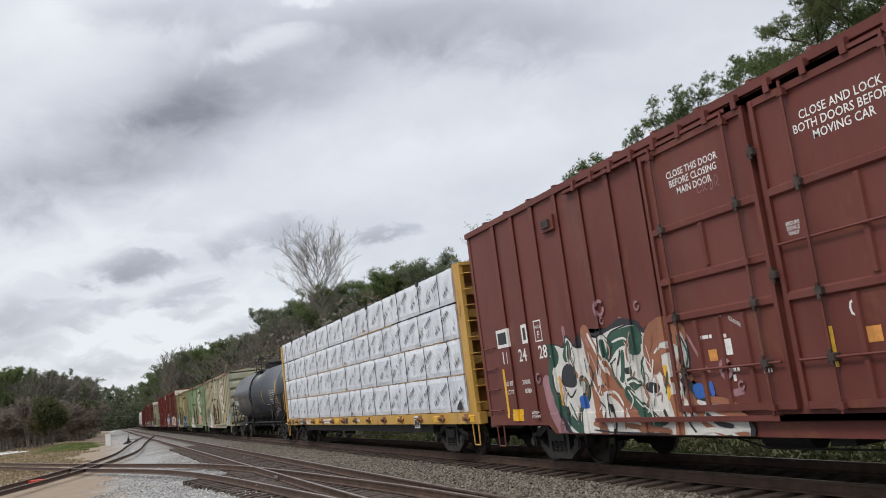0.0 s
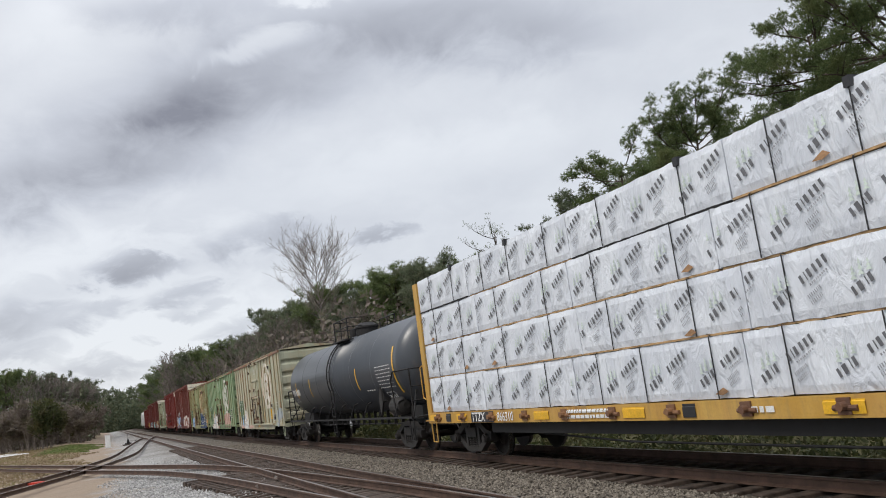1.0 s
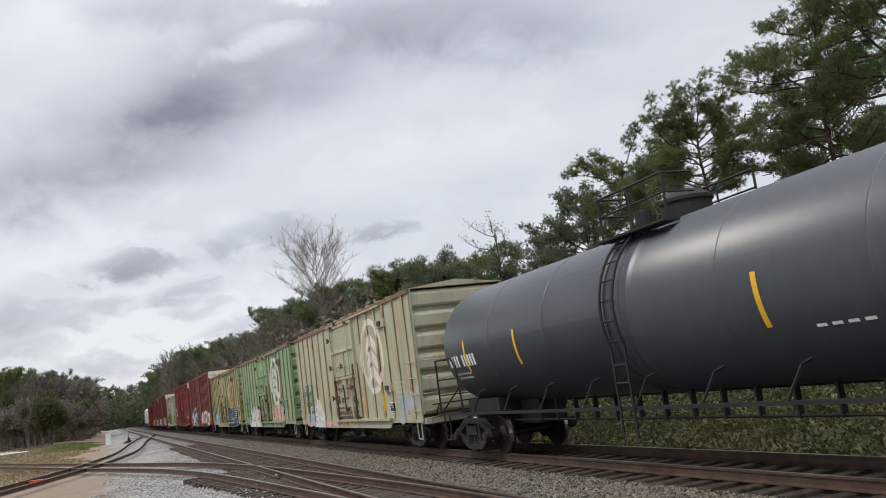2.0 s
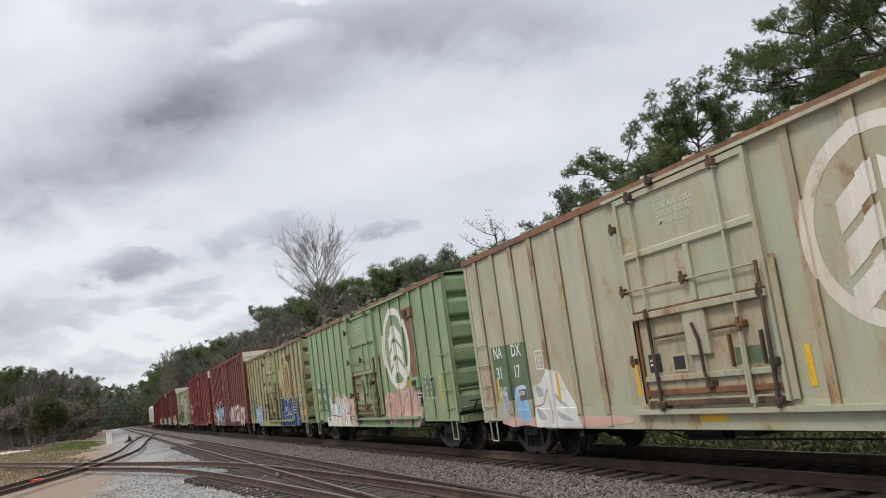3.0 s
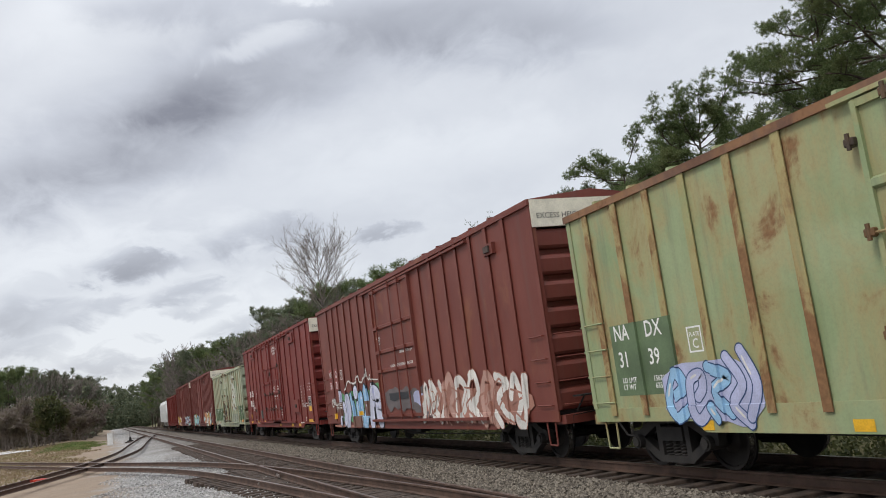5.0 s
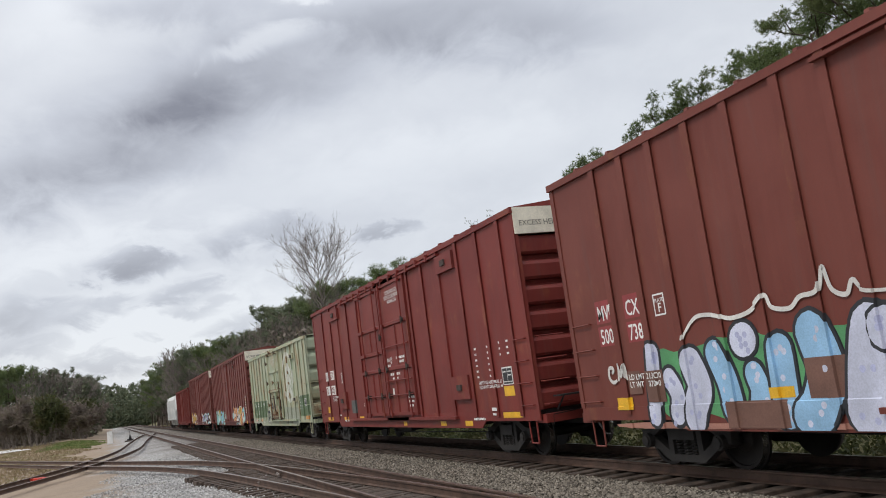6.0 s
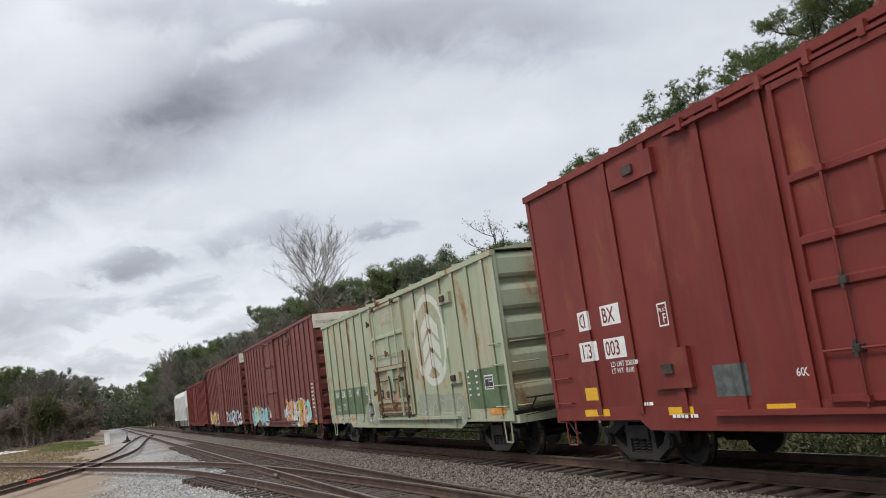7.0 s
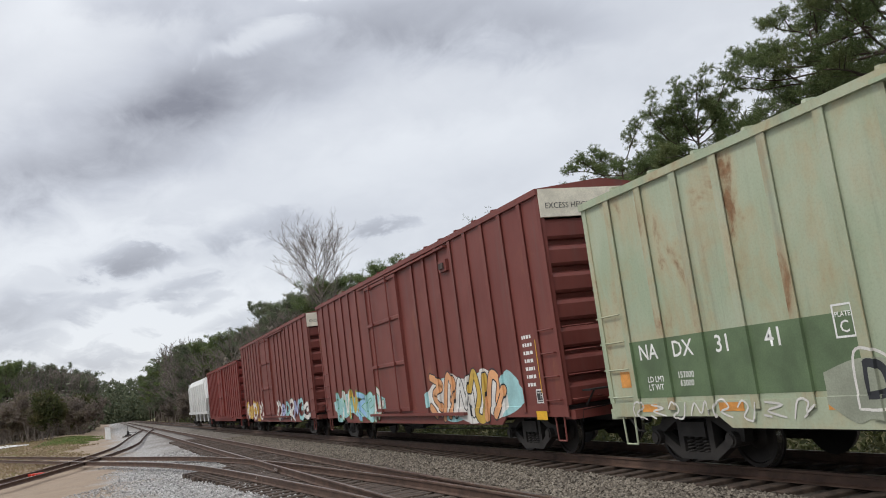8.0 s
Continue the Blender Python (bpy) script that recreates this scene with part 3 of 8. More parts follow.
def plug_door(car, x0, x1, z0, z1, side, material, dark, rails_z, rods_x, prof_depth):
    """A sliding plug door: framed leaf, cross rails, locking rods with their gear."""
    y = -(HALF + prof_depth)
    bm = bmesh.new()
    box(bm, x0, x1, y, -HALF + 0.03, z0, z1)
    door = part("door", bm, material, car)
    bm = bmesh.new()
    f = 0.07
    for a in ((x0, x0 + f, z0, z1), (x1 - f, x1, z0, z1)):
        box(bm, a[0], a[1], y - 0.05, y - 0.001, a[2], a[3])
    for z in (z0, z1 - 0.09):
        box(bm, x0 + f, x1 - f, y - 0.045, y - 0.001, z, z + 0.09)
    part("door_frame", bm, material, door)
    bm = bmesh.new()
    for z in rails_z:
        prism(bm, [(y - 0.001, z - 0.07), (y - 0.05, z - 0.04), (y - 0.05, z + 0.04), (y - 0.001, z + 0.07)], "x", x0 + f, x1 - f)
    part("door_rail", bm, material, door)
    for rx in rods_x:
        bm = bmesh.new()
        rod(bm, (rx, y - 0.085, z0 - 0.06), (rx, y - 0.085, z1 + 0.05), 0.022, 6)
        for z in [z0 + 0.03, z1 - 0.1] + list(rails_z):
            box(bm, rx - 0.05, rx + 0.05, y - 0.11, y - 0.02, z - 0.04, z + 0.04)
        part("locking_rod", bm, dark, door)
    return door


def boxcar(name, label, place, length, eave, mats, posts, doors, ridges=7, cap=False, pins=(2.35, 2.2), extra=0.0, sill=0.83, roof_rise=0.2,
           panels=(), rail_mat=None, category="boxcar", depth=0.045, post_mat=None):
    side, roofm, trim, dark = mats
    car = vehicle(name, label, category, place)
    faces = [(d["x"][0], d["x"][1], 0.045) for d in doors]
    prof = side_profile(posts, depth=depth, faces=faces)
    # side sheets
    for sy, nm in ((-1, "side_wall"), (1, "side_wall")):
        bm = bmesh.new()
        y0, y1 = sorted((sy * HALF, sy * (HALF - 0.08)))
        box(bm, 0.0, length, y0, y1, sill + 0.22, eave)
        part(nm, bm, side, car)
    for x in posts:
        if any(d["x"][0] - 0.05 < x < d["x"][1] + 0.05 for d in doors):
            continue
        for sy in (-1, 1):
            bm = bmesh.new()
            y = sy * (HALF + 0.0005)
            yo = sy * (HALF + depth)
            yi = sy * (HALF + depth * 0.6)
            prism(bm, [(x - 0.045, y), (x - 0.045, yi), (x - 0.075, yi), (x - 0.075, yo), (x + 0.075, yo), (x + 0.075, yi), (x + 0.045, yi), (x + 0.045, y)], "z", sill + 0.10, eave - 0.06)
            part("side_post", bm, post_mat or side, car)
    # sill, eave rail, corner posts
    for sy in (-1, 1):
        bm = bmesh.new()
        dip = 2.7
        prof_s = [(0.02, sill + 0.22), (0.02, sill), (dip, sill), (dip + 0.25, sill - 0.16), (length - dip - 0.25, sill - 0.16), (length - dip, sill), (length - 0.02, sill), (length - 0.02, sill + 0.22)]
        prism(bm, prof_s, "y", *sorted((sy * (HALF - 0.02), sy * (HALF + 0.012))))
        part("side_sill", bm, side, car)
        bm = bmesh.new()
        box(bm, -0.02, length + 0.02, *sorted((sy * (HALF - 0.03), sy * (HALF + 0.06))), eave - 0.10, eave + 0.02)
        part("eave_rail", bm, rail_mat or side, car)
        for x in (0.0, length - 0.12):
            bm = bmesh.new()
            box(bm, x, x + 0.12, *sorted((sy * (HALF - 0.01), sy * (HALF + 0.02))), sill + 0.22, eave - 0.10)
            part("corner_post", bm, side, car)
    # roof: low gable with cross ribs
    bm = bmesh.new()
    prism(bm, [(-HALF - 0.05, eave + 0.02), (0, eave + roof_rise), (HALF + 0.05, eave + 0.02)], "x", 0.0, length)
    for k in range(1, int(length / 1.05)):
        x = k * 1.05
        prism(bm, [(-HALF - 0.06, eave + 0.021), (-HALF - 0.05, eave + 0.065), (0, eave + roof_rise + 0.04), (HALF + 0.05, eave + 0.065), (HALF + 0.06, eave + 0.021)], "x", x - 0.035, x + 0.035)
    part("roof", bm, roofm, car)
    # ends
    ez = eave - 0.55 if cap else eave - 0.02
    for x, o in ((length, 1), (0.0, -1)):
        part("end_wall", corrugated_end(x - o * 0.15, o, sill + 0.12, ez, ridges, HALF - 0.09), side, car)
        if cap:
            bm = bmesh.new()
            box(bm, *sorted((x - o * 0.05, x + o * 0.03)), -HALF, HALF, ez, eave + 0.01)
            end_cap = part("end_cap", bm, M["cream"], car, "rust-stained cream band under the roof")
        bm = bmesh.new()
        box(bm, *sorted((x - o * 0.3, x + o * 0.13)), -HALF + 0.05, HALF - 0.05, sill - 0.05, sill + 0.12)
        part("end_sill", bm, side, car)
    # doors
    for d in doors:
        plug_door(car, d["x"][0], d["x"][1], d["z"][0], d["z"][1], -1, side, trim, d["rails"], d["rods"], 0.045)
        lo, hi = d.get("track", (d["x"][0] - 0.3, d["x"][1] + 2.6))
        for za, zb, yo in ((d["z"][0] - 0.14, d["z"][0] - 0.07, 0.12), (d["z"][1] + 0.02, d["z"][1] + 0.07, 0.11)):
            bm = bmesh.new()
            box(bm, lo, min(hi, length - 0.2), -(HALF + yo), -(HALF - 0.02), za, zb)
            part("door_track", bm, trim, car)
    # far side shows one plain door
    if doors:
        bm = bmesh.new()
        box(bm, doors[0]["x"][0], doors[-1]["x"][1], HALF - 0.01, HALF + 0.05, doors[0]["z"][0], doors[0]["z"][1])
        part("door", bm, side, car)
    # underframe
    bm = bmesh.new()
    box(bm, 0.15, length - 0.15, -0.33, 0.33, 0.62, sill + 0.02)
    for k in range(9):
        x = 3.2 + (length - 6.4) * k / 8
        box(bm, x - 0.06, x + 0.06, -HALF + 0.03, HALF - 0.03, sill - 0.1, sill + 0.1)
    box(bm, 0.1, length - 0.1, -HALF + 0.02, HALF - 0.02, sill + 0.1, sill + 0.2)
    part("underframe", bm, M["black"], car)
    bm = bmesh.new()
    xm = length * 0.42
    rod(bm, (xm, -0.75, 0.62), (xm + 0.9, -0.75, 0.62), 0.2, 12)
    pipe(bm, [(2.6, -0.62, 0.55), (xm, -0.62, 0.52), (length - 2.6, -0.62, 0.58)], 0.018, 5)
    pipe(bm, [(xm - 0.6, -1.1, 0.66), (xm + 0.2, -1.0, 0.45), (length - 3.3, -0.8, 0.5)], 0.015, 5)
    box(bm, xm + 1.4, xm + 1.8, -1.1, -0.7, 0.52, 0.85)
    part("brake_gear", bm, M["black"], car)
    # ladders and steps at the corners
    grab = side if not mats[0] == M["tan"] else M["pale"]
    ladder(car, length - 0.72, length - 0.16, [1.15, 1.6, 2.05, 2.5], -HALF, grab)
    ladder(car, 0.16, 0.72, [1.15, 1.6, 2.05, 2.5], -HALF, grab)
    for sx, x in ((1, length + 0.14), (-1, -0.14)):
        for z in (1.15, 1.6, 2.05, 2.5):
            bm = bmesh.new()
            pipe(bm, [(x - sx * 0.1, -HALF + 0.1, z), (x + sx * 0.08, -HALF + 0.1, z), (x + sx * 0.08, -HALF + 0.65, z), (x - sx * 0.1, -HALF + 0.65, z)], 0.014, 5)
            part("grab_iron", bm, grab, car)
        bm = bmesh.new()
        xa, xb = sorted((x - sx * 0.02, x + sx * 0.28))
        box(bm, xa, xb, -1.2, 1.2, 1.27, 1.30)
        for yy in (-1.1, 1.1):
            pipe(bm, [(x - sx * 0.1, yy, 1.0), (x + sx * 0.24, yy, 1.28)], 0.02, 5)
        part("end_platform", bm, dark, car)
        if sx > 0:
            bm = bmesh.new()
            rim = [(x + 0.16, 0.25 + 0.28 * math.cos(k * math.tau / 16), 2.1 + 0.28 * math.sin(k * math.tau / 16)) for k in range(17)]
            pipe(bm, rim, 0.016, 5)
            for k in range(0, 16, 4):
                rod(bm, (x + 0.16, 0.25, 2.1), rim[k], 0.012, 5)
            rod(bm, (x - 0.1, 0.25, 2.1), (x + 0.18, 0.25, 2.1), 0.03, 6)
            box(bm, x - 0.12, x + 0.1, 0.05, 0.45, 1.75, 2.25)
            rod(bm, (x + 0.04, 0.2, 1.75), (x + 0.04, 0.0, 0.95), 0.012, 5)
            part("hand_brake", bm, dark, car)
    for x in (0.42, length - 0.42):
        sill_step(car, x, -HALF + 0.02, grab)
    add_couplers(car, length)
    add_truck(car, pins[0])
    add_truck(car, length - pins[1])
    return car, prof

REEFER_POSTS = [0.66, 1.57, 2.47, 3.37, 4.36, 5.29, 10.25, 11.25, 12.18, 13.1, 14.02, 14.95]
REEFER_DOOR = [dict(x=(6.5, 9.6), z=(1.05, 4.36), rails=[3.40], rods=[7.0, 9.0], track=(6.2, 12.9))]

car_a, prof_a = boxcar("brown_boxcar", "faded brown high-cube boxcar with double plug doors and bright graffiti", -17.5, 18.7, 5.18, (M["kcs"], M["kcs"], M["kcs"], M["black"]),
                       [1.41, 2.31, 3.2, 4.14, 4.97, 5.91, 6.75, 12.6, 13.5, 14.4, 15.3, 16.2, 17.1, 17.9],
                       [dict(x=(6.95, 9.30), z=(1.03, 4.95), rails=[3.72, 2.95, 2.40], rods=[7.28, 8.93], track=(4.6, 11)), dict(x=(9.42, 12.2), z=(1.03, 4.95), rails=[3.72, 2.40], rods=[10.02, 11.5], track=(9, 14.5))], pins=(2.35, 2.35))
car_d, prof_d = boxcar("cream_reefer", "rust-streaked cream insulated boxcar with faded tree emblem", -76.5, 15.5, 4.5, (M["tan"], M["tan"], M["tan"], M["black"]), REEFER_POSTS, REEFER_DOOR,
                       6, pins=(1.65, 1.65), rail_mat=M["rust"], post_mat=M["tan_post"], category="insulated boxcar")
car_e, prof_e = boxcar("mint_reefer", "mint green insulated boxcar with white tree emblem and pink graffiti", -93.6, 15.6, 4.5, (M["green"], M["green"], M["green"], M["black"]), REEFER_POSTS, REEFER_DOOR,
                       6, pins=(1.6, 1.6), rail_mat=M["rust"], category="insulated boxcar")
car_f, prof_f = boxcar("olive_reefer", "rusting olive green insulated boxcar with blue graffiti", -110.75, 15.62, 4.5, (M["olive"], M["olive"], M["olive"], M["black"]), REEFER_POSTS, REEFER_DOOR,
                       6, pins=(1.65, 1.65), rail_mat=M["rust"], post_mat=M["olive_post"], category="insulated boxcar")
car_g, prof_g = boxcar("redbrown_boxcar", "red-brown high-cube boxcar with light blue bubble graffiti", -130.7, 18.65, 5.18, (M["mwcx"], M["mwcx"], M["mwcx"], M["black"]),
                       [1.5, 2.35, 3.15, 4.05, 4.9, 5.85, 6.6, 12.0, 12.9, 13.8, 14.7, 15.6, 16.5, 17.4],
                       [dict(x=(7.55, 11.25), z=(1.03, 4.95), rails=[3.75, 3.0, 2.42], rods=[8.1, 9.6, 10.5], track=(6.5, 15.5))], cap=True, pins=(2.35, 2.35))
car_h, prof_h = boxcar("oxide_red_boxcar", "clean oxide red high-cube boxcar with double plug doors", -151.1, 18.75, 5.18, (M["cibx"], M["cibx"], M["cibx"], M["black"]),
                       [1.58, 2.81, 3.94, 5.2, 6.45, 11.9, 13.1, 14.33, 15.6, 16.8, 18.0],
                       [dict(x=(6.7, 9.15), z=(1.03, 4.95), rails=[3.72, 2.95, 2.40], rods=[7.3, 8.8], track=(4.6, 11)), dict(x=(9.25, 11.75), z=(1.03, 4.95), rails=[3.72, 2.40], rods=[9.55, 11.4], track=(9, 14.5))], cap=True, pins=(2.1, 2.35))
car_i, prof_i = boxcar("sage_reefer", "pale sage insulated boxcar with rust stains and scrawled graffiti", -168.72, 15.76, 4.5, (M["pale"], M["pale"], M["pale"], M["black"]),
                       [0.8, 1.7, 2.6, 3.5, 4.45, 5.4, 6.25, 10.55, 11.47, 12.5, 13.4, 14.3, 15.2], REEFER_DOOR,
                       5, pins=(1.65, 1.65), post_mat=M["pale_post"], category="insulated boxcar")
MANY = [0.95 * k + 0.9 for k in range(19)]
car_j, prof_j = boxcar("plum_boxcar", "plum red high-cube boxcar with cream end cap and orange graffiti", -189.0, 18.8, 5.18, (M["red2"], M["red2"], M["red2"], M["black"]),
                       [x for x in MANY if x < 18.3 and not 6.4 < x < 10.6], [dict(x=(6.9, 10.1), z=(1.03, 4.95), rails=[3.72, 2.40], rods=[7.6, 9.3], track=(6.2, 14))], cap=True, pins=(2.3, 2.3))
car_k, prof_k = boxcar("dull_red_boxcar", "dull red high-cube boxcar with white end cap and low graffiti", -210.0, 19.0, 5.18, (M["red2"], M["red2"], M["red2"], M["black"]),
                       [x for x in MANY if x < 18.5 and not 6.4 < x < 10.6], [dict(x=(6.9, 10.1), z=(1.03, 4.95), rails=[3.72, 2.40], rods=[7.6, 9.3], track=(6.2, 14))], cap=True, pins=(2.3, 2.3))
car_l, prof_l = boxcar("low_red_boxcar", "plain oxide red boxcar lower than its neighbours", -230.0, 17.9, 4.55, (M["cibx"], M["cibx"], M["cibx"], M["black"]),
                       [x for x in MANY if x < 17.4 and not 6.4 < x < 10.6], [dict(x=(6.9, 10.1), z=(1.03, 4.4), rails=[3.4, 2.40], rods=[7.6, 9.3], track=(6.2, 14))], pins=(2.2, 2.2))


# ---- the tank car ----
def tank_car(place, length=17.9):
    car = vehicle("tank_car", "dull black tank car with yellow reflector stripes", "tank car", place)
    r, zc = 1.47, 2.62
    a, b = 0.55, length - 0.6
    prof = [(a, 0.001)] + [(a + 0.62 * (1 - math.cos(k * math.pi / 16)), r * math.sin(k * math.pi / 16)) for k in range(1, 8)] + [(a + 0.62, r), ((a + b) / 2 - 0.55, r + 0.0), ((a + b) / 2 - 0.549, r + 0.02), ((a + b) / 2 + 0.55, r + 0.02), ((a + b) / 2 + 0.551, r), (b - 0.62, r)]
    prof += [(b - 0.62 * (1 - math.cos(k * math.pi / 16)), r * math.sin(k * math.pi / 16)) for k in range(7, 0, -1)] + [(b, 0.001)]
    bm = bmesh.new()
    lathe(bm, prof, (0, 0, zc), (1, 0, 0), 64)
    me = finish(bm, "tank", M["tank"], True)
    part("tank", me, None, car)
    for k in range(1, 6):
        x = a + 0.62 + (b - a - 1.24) * k / 6
        bm = bmesh.new()
        lathe(bm, [(x - 0.02, r), (x - 0.012, r + 0.006), (x + 0.012, r + 0.006), (x + 0.02, r)], (0, 0, zc), (1, 0, 0), 48)
        part("weld_seam", bm, M["tank"], car)
    m = (a + b) / 2
    # saddle bands, fittings and the walkway over them
    bm = bmesh.new()
    for dx in (-0.33, -0.11, 0.11, 0.33):
        lathe(bm, [(m + dx - 0.05, r + 0.021), (m + dx - 0.04, r + 0.035), (m + dx + 0.04, r + 0.035), (m + dx + 0.05, r + 0.021)], (0, 0, zc), (1, 0, 0), 48)
    part("band", bm, M["tank"], car)
    bm = bmesh.new()
    lathe(bm, [(0, 0.42), (0.28, 0.42), (0.30, 0.46), (0.36, 0.46), (0.50, 0.25), (0.52, 0.05)], (m + 0.5, 0, zc + r - 0.06), (0, 0, 1), 18)
    lathe(bm, [(0, 0.16), (0.35, 0.16), (0.38, 0.05)], (m - 0.35, -0.3, zc + r - 0.06), (0, 0, 1), 12)
    lathe(bm, [(0, 0.12), (0.3, 0.12), (0.36, 0.04)], (m - 0.1, 0.35, zc + r - 0.06), (0, 0, 1), 12)
    part("manway", bm, M["black"], car)
    bm = bmesh.new()
    zt = zc + r
    for sy in (-1, 1):
        pipe(bm, [(m - 0.75, sy * 0.95, zt - 0.2), (m - 0.75, sy * 0.95, zt + 0.62), (m + 1.15, sy * 0.95, zt + 0.62), (m + 1.15, sy * 0.95, zt - 0.2)], 0.024, 5)
        pipe(bm, [(m - 0.75, sy * 0.95, zt + 0.3), (m + 1.15, sy * 0.95, zt + 0.3)], 0.02, 5)
        rod(bm, (m + 0.2, sy * 0.95, zt - 0.2), (m + 0.2, sy * 0.95, zt + 0.62), 0.02, 5)
        box(bm, m - 0.8, m + 1.2, sy * 0.92 - 0.17, sy * 0.92 + 0.17, zt - 0.18, zt - 0.14)
    for x in (m - 0.75, m + 1.15):
        for z in (0.3, 0.62):
            pipe(bm, [(x, -0.95, zt + z), (x, -0.35, zt + z)], 0.02, 5)
    part("walkway", bm, M["black"], car)
    bm = bmesh.new()
    for sx in (-0.2, 0.2):
        pts = [(m + sx - 0.05, -(r + 0.12) * math.cos(k), zc + (r + 0.12) * math.sin(k)) for k in np.linspace(1.05, -0.35, 12)] + [(m + sx - 0.05, -1.5, 0.55)]
        pipe(bm, pts, 0.025, 5)
    for k in np.linspace(1.0, -0.3, 7):
        rod(bm, (m - 0.25, -(r + 0.12) * math.cos(k), zc + (r + 0.12) * math.sin(k)), (m + 0.15, -(r + 0.12) * math.cos(k), zc + (r + 0.12) * math.sin(k)), 0.016, 5)
    for z in (1.75, 1.45, 1.15, 0.85, 0.58):
        rod(bm, (m - 0.25, -1.5, z), (m + 0.15, -1.5, z), 0.018, 5)
    part("side_ladder", bm, M["black"], car)
    # sills, running boards, end frames
    for x0, x1 in ((0.0, 3.6), (length - 3.6, length)):
        bm = bmesh.new()
        box(bm, x0, x1, -0.35, 0.35, 0.66, 1.28)
        box(bm, x0 + 0.9, x1 - 0.9, -0.9, 0.9, 0.95, 1.32)
        part("stub_sill", bm, M["black"], car)
    bm = bmesh.new()
    for sy in (-1, 1):
        box(bm, 0.35, length - 0.35, *sorted((sy * 1.32, sy * 1.46)), 1.0, 1.05)
        for k in range(9):
            x = 2.2 + (length - 4.4) * k / 8
            pipe(bm, [(x, sy * 1.36, 1.04), (x + 0.25, sy * 1.24, 1.50), (x + 0.28, sy * 1.1, 1.55)], 0.025, 5)
    pipe(bm, [(1.5, -0.5, 0.75), (length - 1.5, -0.5, 0.75)], 0.025, 5)
    for k in range(14):
        x = 4.0 + (length - 8) * k / 13
        box(bm, x - 0.02, x + 0.02, -0.55, -0.45, 0.72, 1.2)
    part("running_board", bm, M["black"], car)
    for x, o in ((length - 0.25, 1), (0.25, -1)):
        bm = bmesh.new()
        for sy in (-1, 1):
            pipe(bm, [(x - o * 1.5, sy * 1.42, 1.04), (x - o * 1.5, sy * 1.5, 2.15), (x - o * 1.25, sy * 1.5, 2.4), (x, sy * 1.42, 2.4), (x, sy * 1.42, 1.04)], 0.025, 5)
            pipe(bm, [(x, sy * 1.42, 1.04), (x - o * 0.9, sy * 0.9, 2.0)], 0.022, 5)
        for z in (1.5, 1.9, 2.4):
            pipe(bm, [(x, -1.42, z), (x, 1.42, z)], 0.018, 5)
        box(bm, *sorted((x - o * 0.35, x + o * 0.25)), -1.42, 1.42, 1.0, 1.05)
        part("end_rail", bm, M["black"], car)
        sill_step(car, x - o * 0.3, -1.4, M["black"], 1.0)
    bm = bmesh.new()
    lathe(bm, [(0, 0.1), (0.06, 0.25), (0.2, 0.29), (0.9, 0.29), (1.04, 0.25), (1.1, 0.1)], (length - 3.0, -1.02, 1.36), (1, 0, 0), 18)
    prism(bm, [(length - 3.5, 1.1), (length - 3.2, 1.55), (length - 3.35, 2.05), (length - 3.6, 1.6)], "y", -1.36, -1.30)
    part("air_reservoir", bm, M["steel_dark"], car)
    add_couplers(car, length)
    add_truck(car, 1.45)
    add_truck(car, length - 1.75)

    # markings wrapped on the shell
    def on_shell(quads, material, name, lift=0.008):
        bm2 = bmesh.new()
        for x0, x1, z0, z1 in quads:
            n = max(2, int((z1 - z0) / 0.08))
            cols = []
            for i in range(n + 1):
                z = z0 + (z1 - z0) * i / n
                y = -math.sqrt(max((r + lift) ** 2 - (z - zc) ** 2, 0.01))
                cols.append((bm2.verts.new((x0, y, z)), bm2.verts.new((x1, y, z))))
            for (p, q), (s, t2) in zip(cols, cols[1:]):
                bm2.faces.new((p, q, t2, s))
        part(name, bm2, M[material], car)
    for q1 in [(x, x + 0.1, 2.0, 2.75) for x in (2.3, 5.0, 9.2, 12.2)] + [(length - 1.55, length - 1.43, 1.75, 3.15)]:
        on_shell([q1], "yellow_tape", "reflector_stripe")
    rr = random.Random(5)
    q = []
    for row in range(7):
        z = 2.62 - row * 0.11
        x = length - 3.3
        while x < length - 1.85:
            w = rr.uniform(0.06, 0.2)
            q.append((x, min(x + w, length - 1.8), z, z + 0.022))
            x += w + 0.06
    q += [(length - 4.9 + 0.24 * k, length - 4.74 + 0.24 * k, 1.92, 1.96) for k in range(4)]
    q += [(length - 3.1, length - 2.3, 1.80, 1.82), (length - 3.1, length - 2.3, 1.52, 1.54), (length - 3.1, length - 3.08, 1.54, 1.80), (length - 2.32, length - 2.3, 1.54, 1.80)]
    q += [(length - 3.0 + 0.2 * k, length - 2.88 + 0.2 * k, 1.62, 1.72) for k in range(4)]
    q += [(1.5 + 0.12 * k, 1.56 + 0.12 * k, 2.05 - 0.1 * j, 2.1 - 0.1 * j) for k in range(7) for j in range(1, 3)]
    on_shell(q, "white_letter", "stencil_panel")
    on_shell([(1.30 + 0.16 * k, 1.40 + 0.16 * k, 2.15, 2.42) for k in range(10) if k != 4], "white_letter", "reporting_mark")
    return car


tank = tank_car(-59.95)


